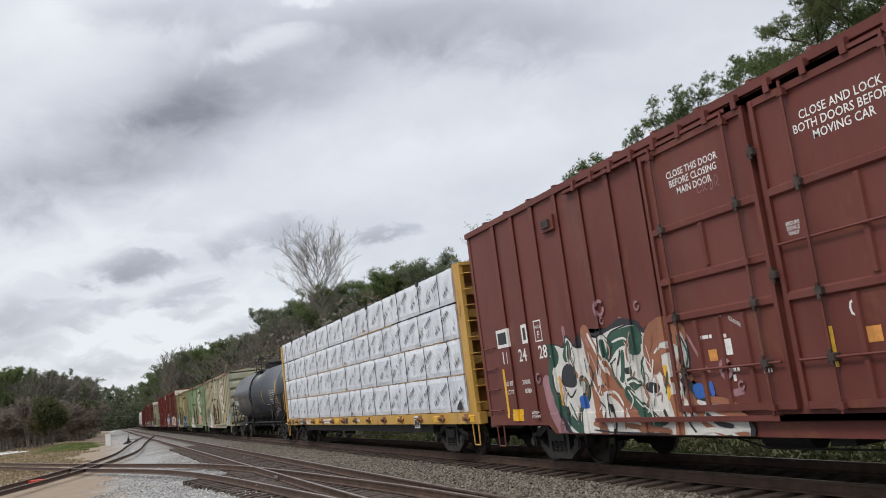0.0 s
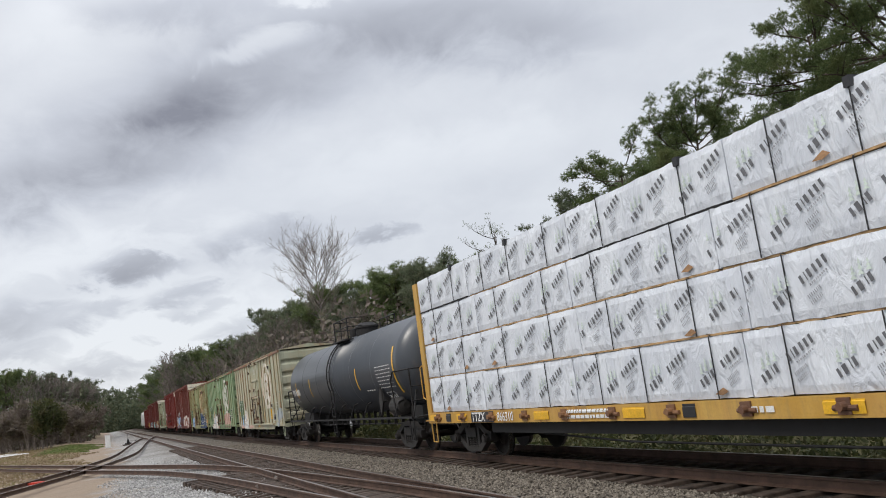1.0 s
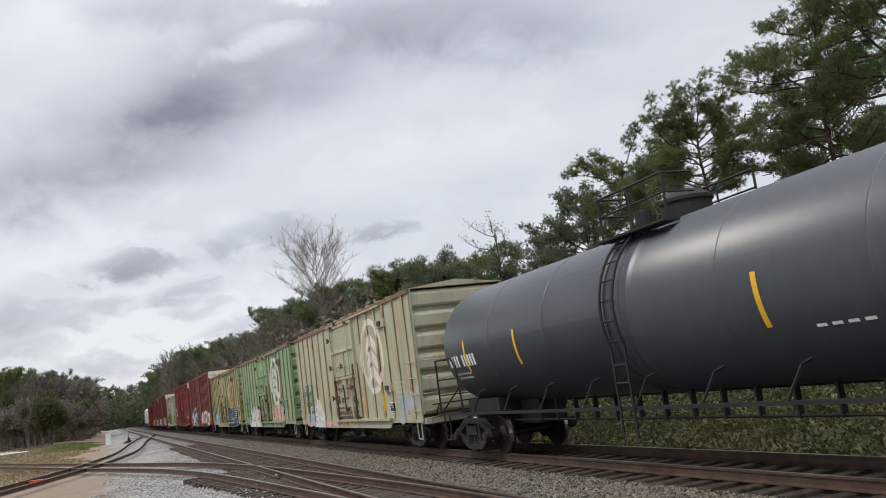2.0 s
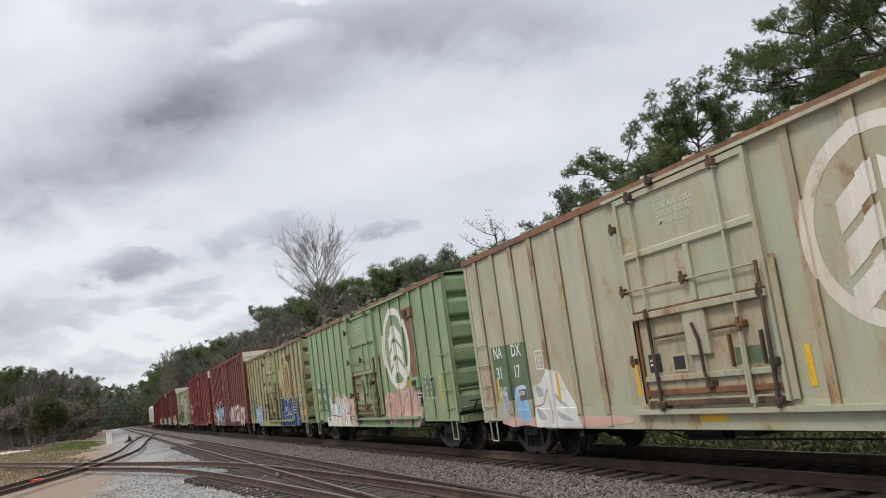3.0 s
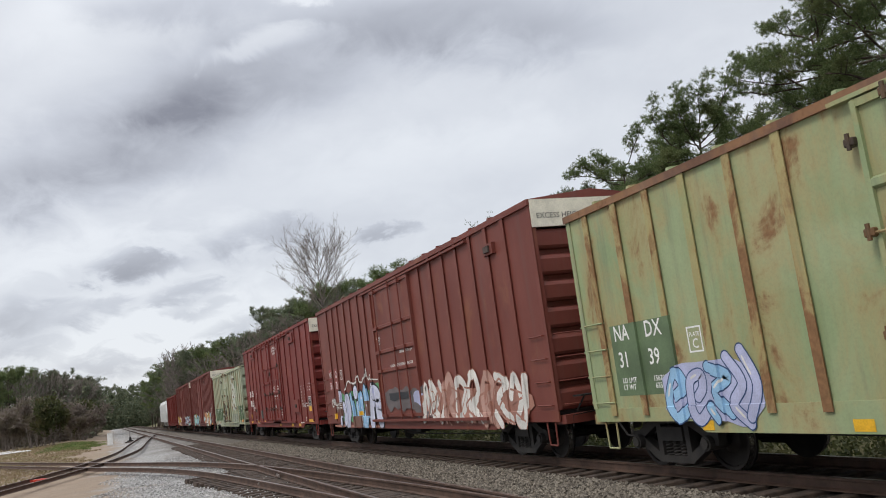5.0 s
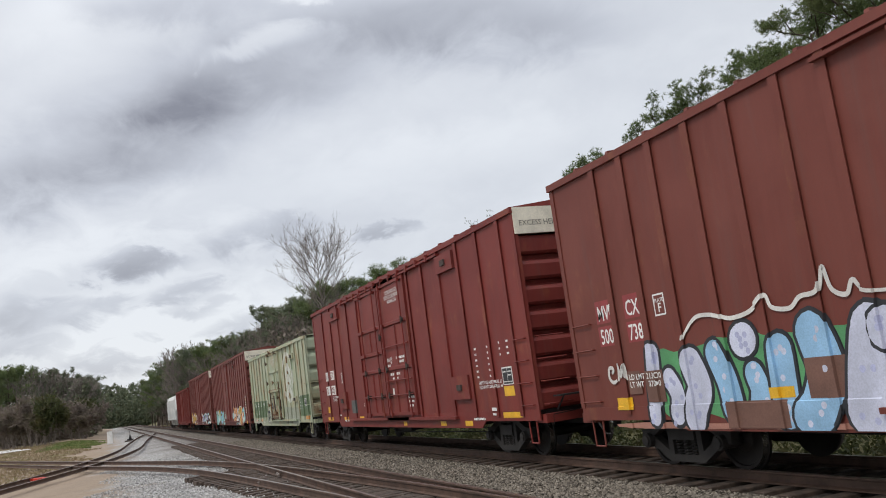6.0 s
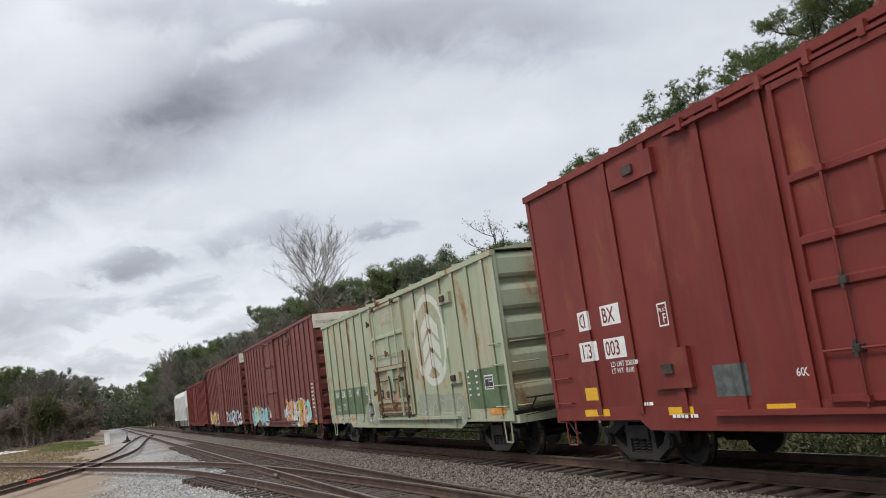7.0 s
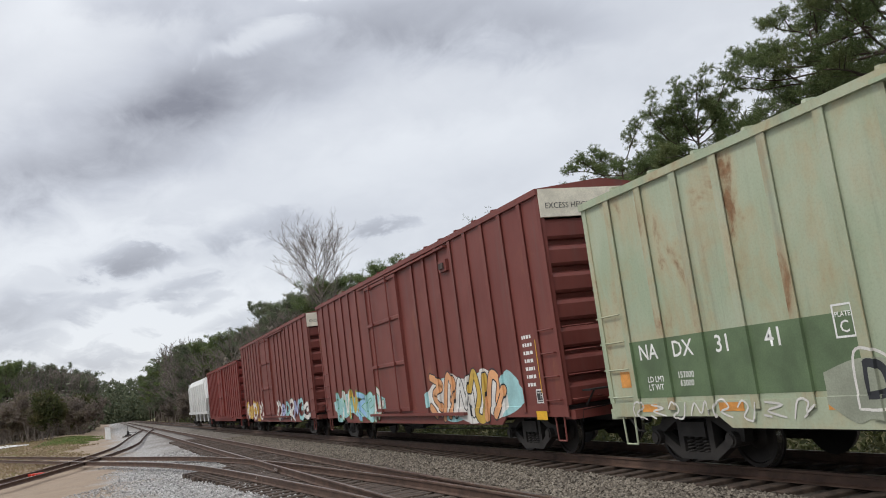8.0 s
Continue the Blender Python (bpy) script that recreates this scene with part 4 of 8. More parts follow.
def placard(car, prof, x0, x1, z0, z1):
    patch(x0, x1, z0, z1, car, prof, "white_letter", "placard", 0.004)
    w, h = x1 - x0, z1 - z0
    patch(x0 + 0.03, x0 + w * 0.49, z0 + h * 0.2, z1 - 0.03, car, prof, "black_panel", "placard_field", 0.007)
    patch(x0 + w * 0.52, x1 - 0.03, z0 + h * 0.2, z1 - 0.03, car, prof, "black_panel", "placard_field", 0.007)
    patch(x0 + 0.03, x1 - 0.03, z0 + 0.02, z0 + h * 0.15, car, prof, "black_panel", "placard_field", 0.007)
    bars([(x0 + 0.06, z1 - h * 0.3, w * 0.3, h * 0.08), (x0 + w * 0.57, z1 - h * 0.3, w * 0.3, h * 0.08), (x0 + w * 0.57, z1 - h * 0.5, w * 0.3, h * 0.08)], car, prof, lift=0.010)


# ---- the centre-beam flatcar and its lumber ----
def flatcar(place, length=22.9):
    car = vehicle("centre_beam_flatcar", "yellow centre-beam flatcar with rusty side sill", "flatcar", place)
    bm = bmesh.new()
    for sy in (-1, 1):
        part("side_sill", quick("side_sill", M["ttx"], (0.0, length, *sorted((sy * 1.28, sy * 1.47)), 0.86, 1.13)), None, car)
    box(bm, 0.02, length - 0.02, -1.28, 1.28, 1.0, 1.10)
    part("deck", bm, M["ttx"], car)
    bm = bmesh.new()
    for sy in (-1, 1):
        box(bm, 3.6, length - 3.6, *sorted((sy * 1.10, sy * 1.30)), 0.62, 0.88)
    box(bm, 0.2, length - 0.2, -0.3, 0.3, 0.6, 1.0)
    for k in range(12):
        x = 2.2 + k * 1.7
        box(bm, x - 0.05, x + 0.05, -1.27, 1.27, 0.72, 0.99)
    pipe(bm, [(3.4, -1.2, 0.7), (9, -1.2, 0.48), (14, -1.2, 0.48), (19.4, -1.2, 0.7)], 0.02, 5)
    part("underframe", bm, M["black"], car)
    bm = bmesh.new()
    prism(bm, [(0.6, 1.1), (length - 0.6, 1.1), (length - 0.6, 4.55), (0.6, 4.55)], "y", -0.06, 0.06)
    part("centre_beam", bm, M["ttx"], car)
    for k in range(14):
        bm = bmesh.new()
        x = 0.75 + k * (length - 1.5) / 13
        box(bm, x - 0.10, x + 0.10, -1.50, -1.471, 0.90, 1.10)
        rod(bm, (x + 0.02, -1.50, 1.0), (x + 0.02, -1.60, 1.0), 0.055, 10)
        rod(bm, (x - 0.16, -1.49, 0.98), (x + 0.2, -1.49, 0.98), 0.035, 8)
        part("cable_winch", bm, M["rust"], car)
    part("rear_bulkhead", quick("rear_bulkhead", M["ttx"], (0.0, 0.28, -1.47, 1.47, 1.13, 4.6)), None, car)
    x0, x1 = length - 0.55, length
    head = part("front_bulkhead", quick("front_bulkhead", M["ttx_shaded"], (x0, x0 + 0.06, -1.47, 1.47, 1.13, 4.6)), None, car, "deep ribbed yellow bulkhead")
    for y in (-1.47, 1.37):
        part("bulkhead_post", quick("bulkhead_post", M["ttx"], (x0 + 0.06, x1 - 0.12, y, y + 0.10, 1.13, 4.60)), None, head)
    for z in (1.15, 1.7, 2.25, 2.8, 3.35, 3.9, 4.45):
        part("bulkhead_rib", quick("bulkhead_rib", M["ttx"], (x0 + 0.062, x1 - 0.22, -1.368, 1.368, z, z + 0.19)), None, head)
    part("bulkhead_cap", quick("bulkhead_cap", M["ttx"], (x0, x1 - 0.1, -1.47, 1.47, 4.604, 4.68)), None, head)
    for k in range(9):
        z = 1.35 + k * 0.38
        bm = bmesh.new()
        pipe(bm, [(length - 0.15, -1.42, z), (length + 0.02, -1.42, z), (length + 0.02, -0.95, z), (length - 0.15, -0.95, z)], 0.014, 5)
        part("ladder_rung", bm, M["ttx"], car)
    bm = bmesh.new()
    box(bm, length - 0.2, length - 0.14, -0.93, -0.87, 1.2, 4.55)
    part("ladder_stile", bm, M["ttx"], car)
    placard(car, (lambda x: 0.0, []), 18.36, 18.8, 0.76, 1.08)
    bm = bmesh.new()
    pipe(bm, [(0.05, -1.5, 2.4), (-0.06, -1.52, 2.35), (-0.06, -1.52, 1.55), (0.05, -1.5, 1.5)], 0.016, 5)
    pipe(bm, [(0.02, -1.49, 0.95), (0.02, -1.56, 0.93), (0.7, -1.56, 0.93), (0.7, -1.49, 0.95)], 0.016, 5)
    part("grab_iron", bm, M["ttx"], car)
    for x in (0.3, length - 0.35):
        sill_step(car, x, -1.45, M["ttx"], 0.88)
    flat = (lambda x: 0.0, [])
    out0 = 0.004
    patch(2.9, 4.15, 0.875, 1.115, car, flat, "black_panel", lift=out0)
    lettering("TTZX", 2.95, 0.90, 0.29, car, flat, lift=0.008)
    lettering("866310", 4.35, 0.90, 0.27, car, flat, lift=0.008)
    bars([(7.4, 1.02, 1.5, 0.06), (7.4, 0.92, 1.5, 0.06), (12.3, 0.95, 0.5, 0.08)], car, flat, "white_letter", seed=4)
    for x in (0.15, 2.0, 6.1, 9.3, 13.6, 16.8, 19.9, 22.0):
        patch(x, x + 0.62, 0.91, 1.08, car, flat, "yellow_tape", "reflector", out0)
    for x in (1.3, 10.9):
        patch(x, x + 0.3, 0.9, 1.1, car, flat, "black_panel", lift=out0)
    add_couplers(car, length)
    add_truck(car, 2.0)
    add_truck(car, length - 2.75)
    return car


flat_car = flatcar(-41.0)


def wrap_material():
    m, t, p = nodes_of("white_lumber_wrap")
    a = tex(t, "ShaderNodeTexNoise", 1.2, (1, 1, 0.6), detail=6, dist=1.2)
    b = tex(t, "ShaderNodeTexNoise", 5.0, (1.0, 1.0, 0.35), detail=5, dist=2.0)
    c = blend(t, band(t, a.outputs[0], 0.3, 0.7), (0.60, 0.63, 0.68), (0.74, 0.77, 0.81))
    c = blend(t, band(t, b.outputs[0], 0.55, 0.8, 0.0, 0.25), c, (0.42, 0.44, 0.48))
    t.links.new(c, p.inputs["Base Color"])
    p.inputs["Roughness"].default_value = 0.38
    relief(t, p, b.outputs[0], 0.7, 0.07)
    return m


M["wrap"] = wrap_material()
M["ink"] = plain("charcoal_print", (0.12, 0.122, 0.13), 0.5, 0, 0.2, 5, 0)
M["ink_grey"] = plain("grey_print", (0.30, 0.31, 0.33), 0.5, 0, 0.2, 5, 0)
M["ink_green"] = plain("pale_green_print", (0.60, 0.68, 0.61), 0.5, 0, 0.2, 5, 0)
M["strap"] = plain("black_strap", (0.02, 0.02, 0.022), 0.5, 0, 0.2, 5, 0)
M["wood"] = plain("sawn_dunnage", (0.42, 0.27, 0.13), 0.85, 0, 0.3, 8, 0.4)
M["tear"] = plain("bare_lumber", (0.35, 0.2, 0.1), 0.85, 0, 0.3, 8, 0.4)


def wrap_bulge(x, z, seed):
    return 0.012 * noise.noise(Vector((x * 1.3, z * 2.1, seed))) + 0.006 * noise.noise(Vector((x * 5, z * 3, seed + 9)))


def lumber_package(x0, x1, z0, z1, seed, phase):
    """One wrapped package: crumpled film, slanting print, straps, the sticks or black shade strip under it. Outer face
    towards -y.
    """
    r = random.Random(seed)
    pk = tagged(new("lumber_package"), "lumber package wrapped in printed white film, strapped", "lumber package", "lumber packages on the flatcar")
    nx, nz = max(8, int((x1 - x0) / 0.14)), 8
    bm = bmesh.new()
    grid = {}
    for i in range(nx + 1):
        for j in range(nz + 1):
            x, z = x0 + (x1 - x0) * i / nx, z0 + (z1 - z0) * j / nz
            edge = min(i, nx - i, j * 2, (nz - j) * 2)
            grid[i, j] = bm.verts.new((x, -1.45 + (0.02 if edge == 0 else 0) - wrap_bulge(x, z, seed), z + (r.uniform(-.012, .006) if j in (0, nz) else 0)))
    back = {}
    for i in range(nx + 1):
        for j in (0, nz):
            back[i, j] = bm.verts.new((x0 + (x1 - x0) * i / nx, -0.09, z0 + (z1 - z0) * j / nz))
    for i in range(nx):
        for j in range(nz):
            bm.faces.new((grid[i, j], grid[i + 1, j], grid[i + 1, j + 1], grid[i, j + 1]))
        bm.faces.new((grid[i, nz], grid[i + 1, nz], back[i + 1, nz], back[i, nz]))
        bm.faces.new((back[i, 0], back[i + 1, 0], grid[i + 1, 0], grid[i, 0]))
        bm.faces.new((back[i, nz], back[i + 1, nz], back[i + 1, 0], back[i, 0]))
    for i in (0, nx):
        bm.faces.new([grid[i, j] for j in range(nz + 1)] + [back[i, nz], back[i, 0]])
    part("film", bm, M["wrap"], pk, smooth=False)

    def figure(polys, material, name):
        bm2 = bmesh.new()
        for poly in polys:
            if all(x0 + 0.03 < px < x1 - 0.03 and z0 + 0.02 < pz < z1 - 0.02 for px, pz in poly):
                bm2.faces.new([bm2.verts.new((px, -1.475 - wrap_bulge(px, pz, seed), pz)) for px, pz in poly])
        if bm2.faces:
            tagged(part(name, bm2, M[material], pk), kind="stuff")
        else:
            bm2.free()

    def word(cx, cz, ang, size, widths):
        ca, sa = math.cos(ang), math.sin(ang)
        out, u = [], 0.0
        for w in widths:
            for du, dv0, dv1, dw in glyph(w):
                q = [(u + du * size, dv0 * size), (u + (du + dw) * size, dv0 * size), (u + (du + dw) * size, dv1 * size), (u + du * size, dv1 * size)]
                out.append([(cx + a * ca - b * sa, cz + a * sa + b * ca) for a, b in q])
            u += (w + 0.2) * size
        return out

    def glyph(w):
        # letter-sized blocks, no characters
        return [(0.0, 0.0, 1.0, w * 0.62)]

    ang = 0.455
    pitch = 1.24
    n0 = int((x0 - phase) / pitch) - 1
    big, grey, green = [], [], []
    for k in range(n0, n0 + int((x1 - x0) / pitch) + 4):
        bx = phase + k * pitch
        big += word(bx, z0 + 0.17, ang, 0.115, [0.62, 0.95, 0.24, 0.74])
        big += word(bx + 0.50, z0 + 0.415, ang, 0.115, [0.66, 0.24, 0.74, 0.6, 0.66, 0.6])
        grey += word(bx + 0.62, z0 + 0.385, ang, 0.03, [1.2, 0.9, 1.4, 0.8, 1.1, 1.3, 0.9, 1.2, 1.1])
        for row in range(2):
            grey += word(bx + 0.56 + 0.03 * row, z0 + 0.23 - 0.075 * row, ang, 0.05, [0.5, 0.4, 0.6, 0.45, 0.5, 0.4, 0.3, 0.55][:8 - row])
        for dx, dz, h in ((0.02, 0.36, 0.16), (0.13, 0.40, 0.19), (0.25, 0.44, 0.13)):
            tx, tz = bx + dx, z0 + dz
            for lvl in range(3):
                wd = 0.045 - 0.011 * lvl
                green.append([(tx - wd, tz + h * lvl / 3), (tx + wd, tz + h * lvl / 3), (tx, tz + h * (lvl + 1.1) / 3)])
    figure(big, "ink", "print")
    figure(grey, "ink_grey", "print")
    figure(green, "ink_green", "print")
    n = max(2, int((x1 - x0) / 1.45))
    for i in range(n):
        x = x0 + (x1 - x0) * (i + 0.5) / n + r.uniform(-0.15, 0.15)
        bm = bmesh.new()
        box(bm, x - 0.006, x + 0.006, -1.482, -1.468, z0 - 0.01, z1 + 0.005)
        box(bm, x - 0.014, x + 0.014, -1.468, -0.1, z1 + 0.012, z1 + 0.018)
        part("strap", bm, M["strap"], pk)
        if z1 > 4.5 and i % 2:
            bm = bmesh.new()
            box(bm, x - 0.05, x + 0.05, -1.50, -1.35, z1 - 0.10, z1 + 0.03)
            part("corner_guard", bm, M["strap"], pk)
    if z0 > 1.3:
        # wood sticks; the black ones stand in for shade between the tiers
        bm = bmesh.new()
        box(bm, x0 + 0.02, x1 - 0.02, -1.455 + r.uniform(0, 0.05), -0.12, z0 - 0.032, z0 - 0.002)
        part("dunnage", bm, M["wood"] if r.random() < 0.62 else M["black"], pk)
    if r.random() < 0.5:
        tx, tz = r.uniform(x0 + 0.4, x1 - 0.4), z0 + r.uniform(0.02, 0.08)
        bm = bmesh.new()
        bm.faces.new([bm.verts.new((tx + a, -1.476 - wrap_bulge(tx + a, tz + b, seed), tz + b)) for a, b in ((-0.14, 0), (0.02, -0.015), (0.15, 0.03), (0.05, 0.09), (-0.02, 0.06))])
        part("tear", bm, M["tear"], pk, "torn hole in the film")
    return pk


PACK_EDGES = [[0.3, 3.75, 7.85, 12.4, 17.2, 22.18], [0.3, 3.95, 8.25, 12.6, 17.5, 22.18], [0.3, 3.9, 8.15, 12.2, 17.0, 22.18], [0.3, 3.6, 8.35, 12.7, 17.3, 22.18]]
for tier, edges in enumerate(PACK_EDGES):
    za = 1.15 + tier * 0.872
    for i, (xa, xb) in enumerate(zip(edges, edges[1:])):
        pk = lumber_package(xa + 0.012, xb - 0.012, za + (0.035 if tier else 0.0), za + 0.872, tier * 10 + i, (0.3, 0.75, 0.94, 0.55)[tier])
        CARS.append((pk, -41.0))
        CARS.append((copy_thing(pk, pose(0, 0, 0)), None))
        if tier == 0 and i == 4:
            bm = bmesh.new()
            bm.faces.new([bm.verts.new((x_, -1.49, z_)) for x_, z_ in ((21.62, 1.2), (21.98, 1.22), (21.95, 1.3), (21.9, 1.48), (21.82, 1.38), (21.7, 1.34))])
            part("tear", bm, M["strap"], pk, "torn hole in the film showing black")


# ---- covered hopper at the tail ----
def hopper_car(place, length=17.2):
    car = vehicle("covered_hopper", "pale grey covered hopper at the tail of the train", "hopper car", place)
    bm = bmesh.new()
    sec = [(-1.5, 1.5), (-1.57, 2.6), (-1.5, 3.9), (-1.2, 4.4), (1.2, 4.4), (1.5, 3.9), (1.57, 2.6), (1.5, 1.5)]
    prism(bm, sec, "x", 1.4, length - 1.4)
    part("body", bm, M["hopper"], car)
    bm = bmesh.new()
    for o, x in ((1, length - 1.4), (-1, 1.4)):
        prism(bm, [(x, 4.3), (x + o * 0.01, 4.3), (x + o * 1.0, 2.6), (x + o * 0.2, 1.5), (x, 1.5)], "y", -1.45, 1.45)
    part("slope_sheet", bm, M["hopper"], car)
    for k in range(8):
        x = 2.2 + k * (length - 4.4) / 7
        for sy in (-1, 1):
            bm = bmesh.new()
            box(bm, x - 0.05, x + 0.05, *sorted((sy * 1.55, sy * 1.62)), 1.45, 3.9)
            part("side_post", bm, M["hopper"], car)
    bm = bmesh.new()
    for k in range(4):
        x = 3.2 + k * 3.6
        prism(bm, [(x - 1.5, 1.5), (x - 0.4, 0.55), (x + 0.4, 0.55), (x + 1.5, 1.5)], "y", -1.1, 1.1)
    part("discharge_chute", bm, M["hopper"], car)
    bm = bmesh.new()
    box(bm, 0.0, length, -0.3, 0.3, 0.65, 1.1)
    for sy in (-1, 1):
        box(bm, 0.1, length - 0.1, *sorted((sy * 1.4, sy * 1.52)), 1.25, 1.5)
    part("side_sill", bm, M["hopper"], car)
    bm = bmesh.new()
    box(bm, 1.2, length - 1.2, -0.35, 0.35, 4.5, 4.55)
    for k in range(9):
        box(bm, 1.6 + k * (length - 3.3) / 8, 1.7 + k * (length - 3.3) / 8, -0.9, 0.9, 4.38, 4.52)
    part("roof_walk", bm, M["hopper"], car)
    for x in (0.25, length - 0.25):
        bm = bmesh.new()
        for sy in (-1.35, 1.35):
            rod(bm, (x, sy, 0.9), (x, sy, 4.4), 0.03, 5)
        for k in range(9):
            rod(bm, (x, -1.35, 1.2 + k * 0.38), (x, -0.9, 1.2 + k * 0.38), 0.016, 5)
        box(bm, x - 0.2, x + 0.2, -1.4, 1.4, 1.25, 1.3)
        part("end_ladder", bm, M["hopper"], car)
    add_couplers(car, length)
    add_truck(car, 1.7)
    add_truck(car, length - 1.7)
    return car


hopper = hopper_car(-249.2)

# ---- emblems, stencils and graffiti on the sides ----
for key, name, col in (("g_white", "white_spray_paint", (0.66, 0.64, 0.60)), ("g_black", "black_spray_paint", (0.025, 0.027, 0.032)), ("g_green", "dark_green_spray_paint", (0.03, 0.085, 0.06)),
                       ("g_brown", "copper_spray_paint", (0.30, 0.12, 0.065)), ("g_pink", "dusty_pink_spray_paint", (0.45, 0.27, 0.22)), ("g_mauve", "mauve_spray_paint", (0.34, 0.18, 0.20)),
                       ("g_navy", "blue_spray_paint", (0.02, 0.055, 0.15)), ("g_sky", "light_blue_spray_paint", (0.28, 0.48, 0.68)), ("g_orange", "peach_spray_paint", (0.66, 0.33, 0.15)),
                       ("g_teal", "pale_teal_spray_paint", (0.32, 0.55, 0.56)), ("g_mint", "bright_green_spray_paint", (0.10, 0.32, 0.13)), ("g_blue", "bright_blue_spray_paint", (0.03, 0.12, 0.42)),
                       ("g_lilac", "lilac_spray_paint", (0.42, 0.44, 0.62)), ("g_ochre", "ochre_spray_paint", (0.52, 0.34, 0.06)), ("g_faint", "washed_out_blue_spray_paint", (0.36, 0.39, 0.40)), ("g_ice", "icy_lilac_spray_paint", (0.56, 0.58, 0.70)), ("patch_brown", "brown_touch_up_paint", (0.17, 0.085, 0.062)), ("g_chalk", "chalky_spray_paint", (0.37, 0.385, 0.31)), ("g_smudge", "grey_smudged_spray_paint", (0.275, 0.295, 0.225)), ("g_blush", "pale_pink_spray_paint", (0.56, 0.37, 0.30)), ("g_grey", "dark_grey_spray_paint", (0.13, 0.11, 0.11)), ("g_rose", "clay_pink_spray_paint", (0.36, 0.17, 0.125))):
    M[key] = plain(name, col, 0.65, 0, 0.16, 1.8, 0)
M["emblem"] = paint("white_emblem_paint", (0.66, 0.65, 0.58), (0.72, 0.71, 0.65), 0.25, 0.2)
M["emblem_rust"] = paint("rust_eaten_emblem_paint", (0.68, 0.64, 0.55), (0.74, 0.70, 0.62), 0.52, 0.2)
M["emblem_orange"] = paint("orange_stained_emblem_paint", (0.52, 0.40, 0.24), (0.60, 0.52, 0.36), 0.75, 0.3)
M["emblem_faint"] = paint("faint_emblem_paint", (0.52, 0.55, 0.47), (0.60, 0.61, 0.54), 0.35, 0.2)
M["fresh_red"] = plain("fresh_red_paint", (0.26, 0.035, 0.035), 0.5, 0, 0.12, 3, 0)
M["gear"] = paint("rusty_latch_gear", (0.10, 0.07, 0.055), (0.15, 0.11, 0.085), 0.8, 0.4)
M["dark_trim"] = plain("grimy_door_gear", (0.06, 0.045, 0.038), 0.8, 0.2, 0.4, 5, 0.3)


def smooth_line(pts, n=5, closed=False):
    P = [np.array(p, float) for p in pts]
    P = [P[-1]] + P + [P[0], P[1]] if closed else [P[0]] + P + [P[-1]]
    out = []
    for i in range(1, len(P) - 2):
        p0, p1, p2, p3 = P[i - 1:i + 3]
        for s in np.arange(n) / n:
            out.append(0.5 * (2 * p1 + (p2 - p0) * s + (2 * p0 - 5 * p1 + 4 * p2 - p3) * s ** 2 + (3 * p1 - p0 - 3 * p2 + p3) * s ** 3))
    return out if closed else out + [P[-2]]


class Spray:
    """Flat sprayed figures for one side, sorted by paint; every stroke lies a hair over the one before."""
    def __init__(self, car, prof, zmin=0.69):
        self.car, self.prof, self.bms, self.n, self.zmin = car, prof, {}, 0, zmin

    def bm(self, mat):
        if mat not in self.bms:
            self.bms[mat] = bmesh.new()
        self.n += 1
        return self.bms[mat], -0.00012 * self.n

    def quad_strip(self, mat, left, right):
        bm, y = self.bm(mat)
        z0 = self.zmin
        a = [bm.verts.new((p[0], y, max(p[1], z0))) for p in left]
        b = [bm.verts.new((p[0], y, max(p[1], z0))) for p in right]
        for i in range(len(a) - 1):
            bm.faces.new((a[i], b[i], b[i + 1], a[i + 1]))

    def stroke(self, mat, pts, width, taper=0.35, n=7):
        ln = smooth_line(pts, n)
        L, R = [], []
        m = len(ln)
        for i, p in enumerate(ln):
            d = ln[min(i + 1, m - 1)] - ln[max(i - 1, 0)]
            d = d / (np.hypot(*d) + 1e-9)
            nrm = np.array((-d[1], d[0]))
            e = min(i, m - 1 - i) / (m * 0.12)
            w = width * 0.5 * (taper + (1 - taper) * min(1, e))
            L.append(p + nrm * w)
            R.append(p - nrm * w)
        self.quad_strip(mat, L, R)
        if taper > 0.65 and width > 0.1:
            for p in (ln[0], ln[-1]):
                self.blob(mat, [(p[0] + width * 0.49 * math.cos(k * math.tau / 8), p[1] + width * 0.49 * math.sin(k * math.tau / 8)) for k in range(8)], 2)

    def blob(self, mat, pts, n=4):
        """A filled closed figure."""
        ring = smooth_line(pts, n, True)
        bm, y = self.bm(mat)
        bm.faces.new([bm.verts.new((p[0], y, max(p[1], self.zmin))) for p in ring])

    def cloud(self, mat, x0, x1, z0, z1, r, bumps=9, wob=0.16):
        h, top, bot = z1 - z0, [], []
        for i in range(bumps + 1):
            x = x0 + (x1 - x0) * i / bumps
            e = 0.5 if i in (0, bumps) else 1.0
            top.append((x + r.uniform(-.05, .05), z0 + h * (0.5 + e * (0.5 - wob * r.random()))))
            bot.append((x + r.uniform(-.05, .05), z0 + h * (0.5 - e * (0.5 - wob * r.random()))))
        self.quad_strip(mat, smooth_line(top, 4), smooth_line(bot, 4))

    def done(self, label):
        first = None
        for mat, bm in self.bms.items():
            bmesh.ops.triangulate(bm, faces=[f for f in bm.faces if len(f.verts) > 4])
            wrap(bm, self.prof, 0.004)
            ob = part("graffiti", bm, M[mat], first or self.car)
            tagged(ob, label, kind="stuff")
            first = first or ob


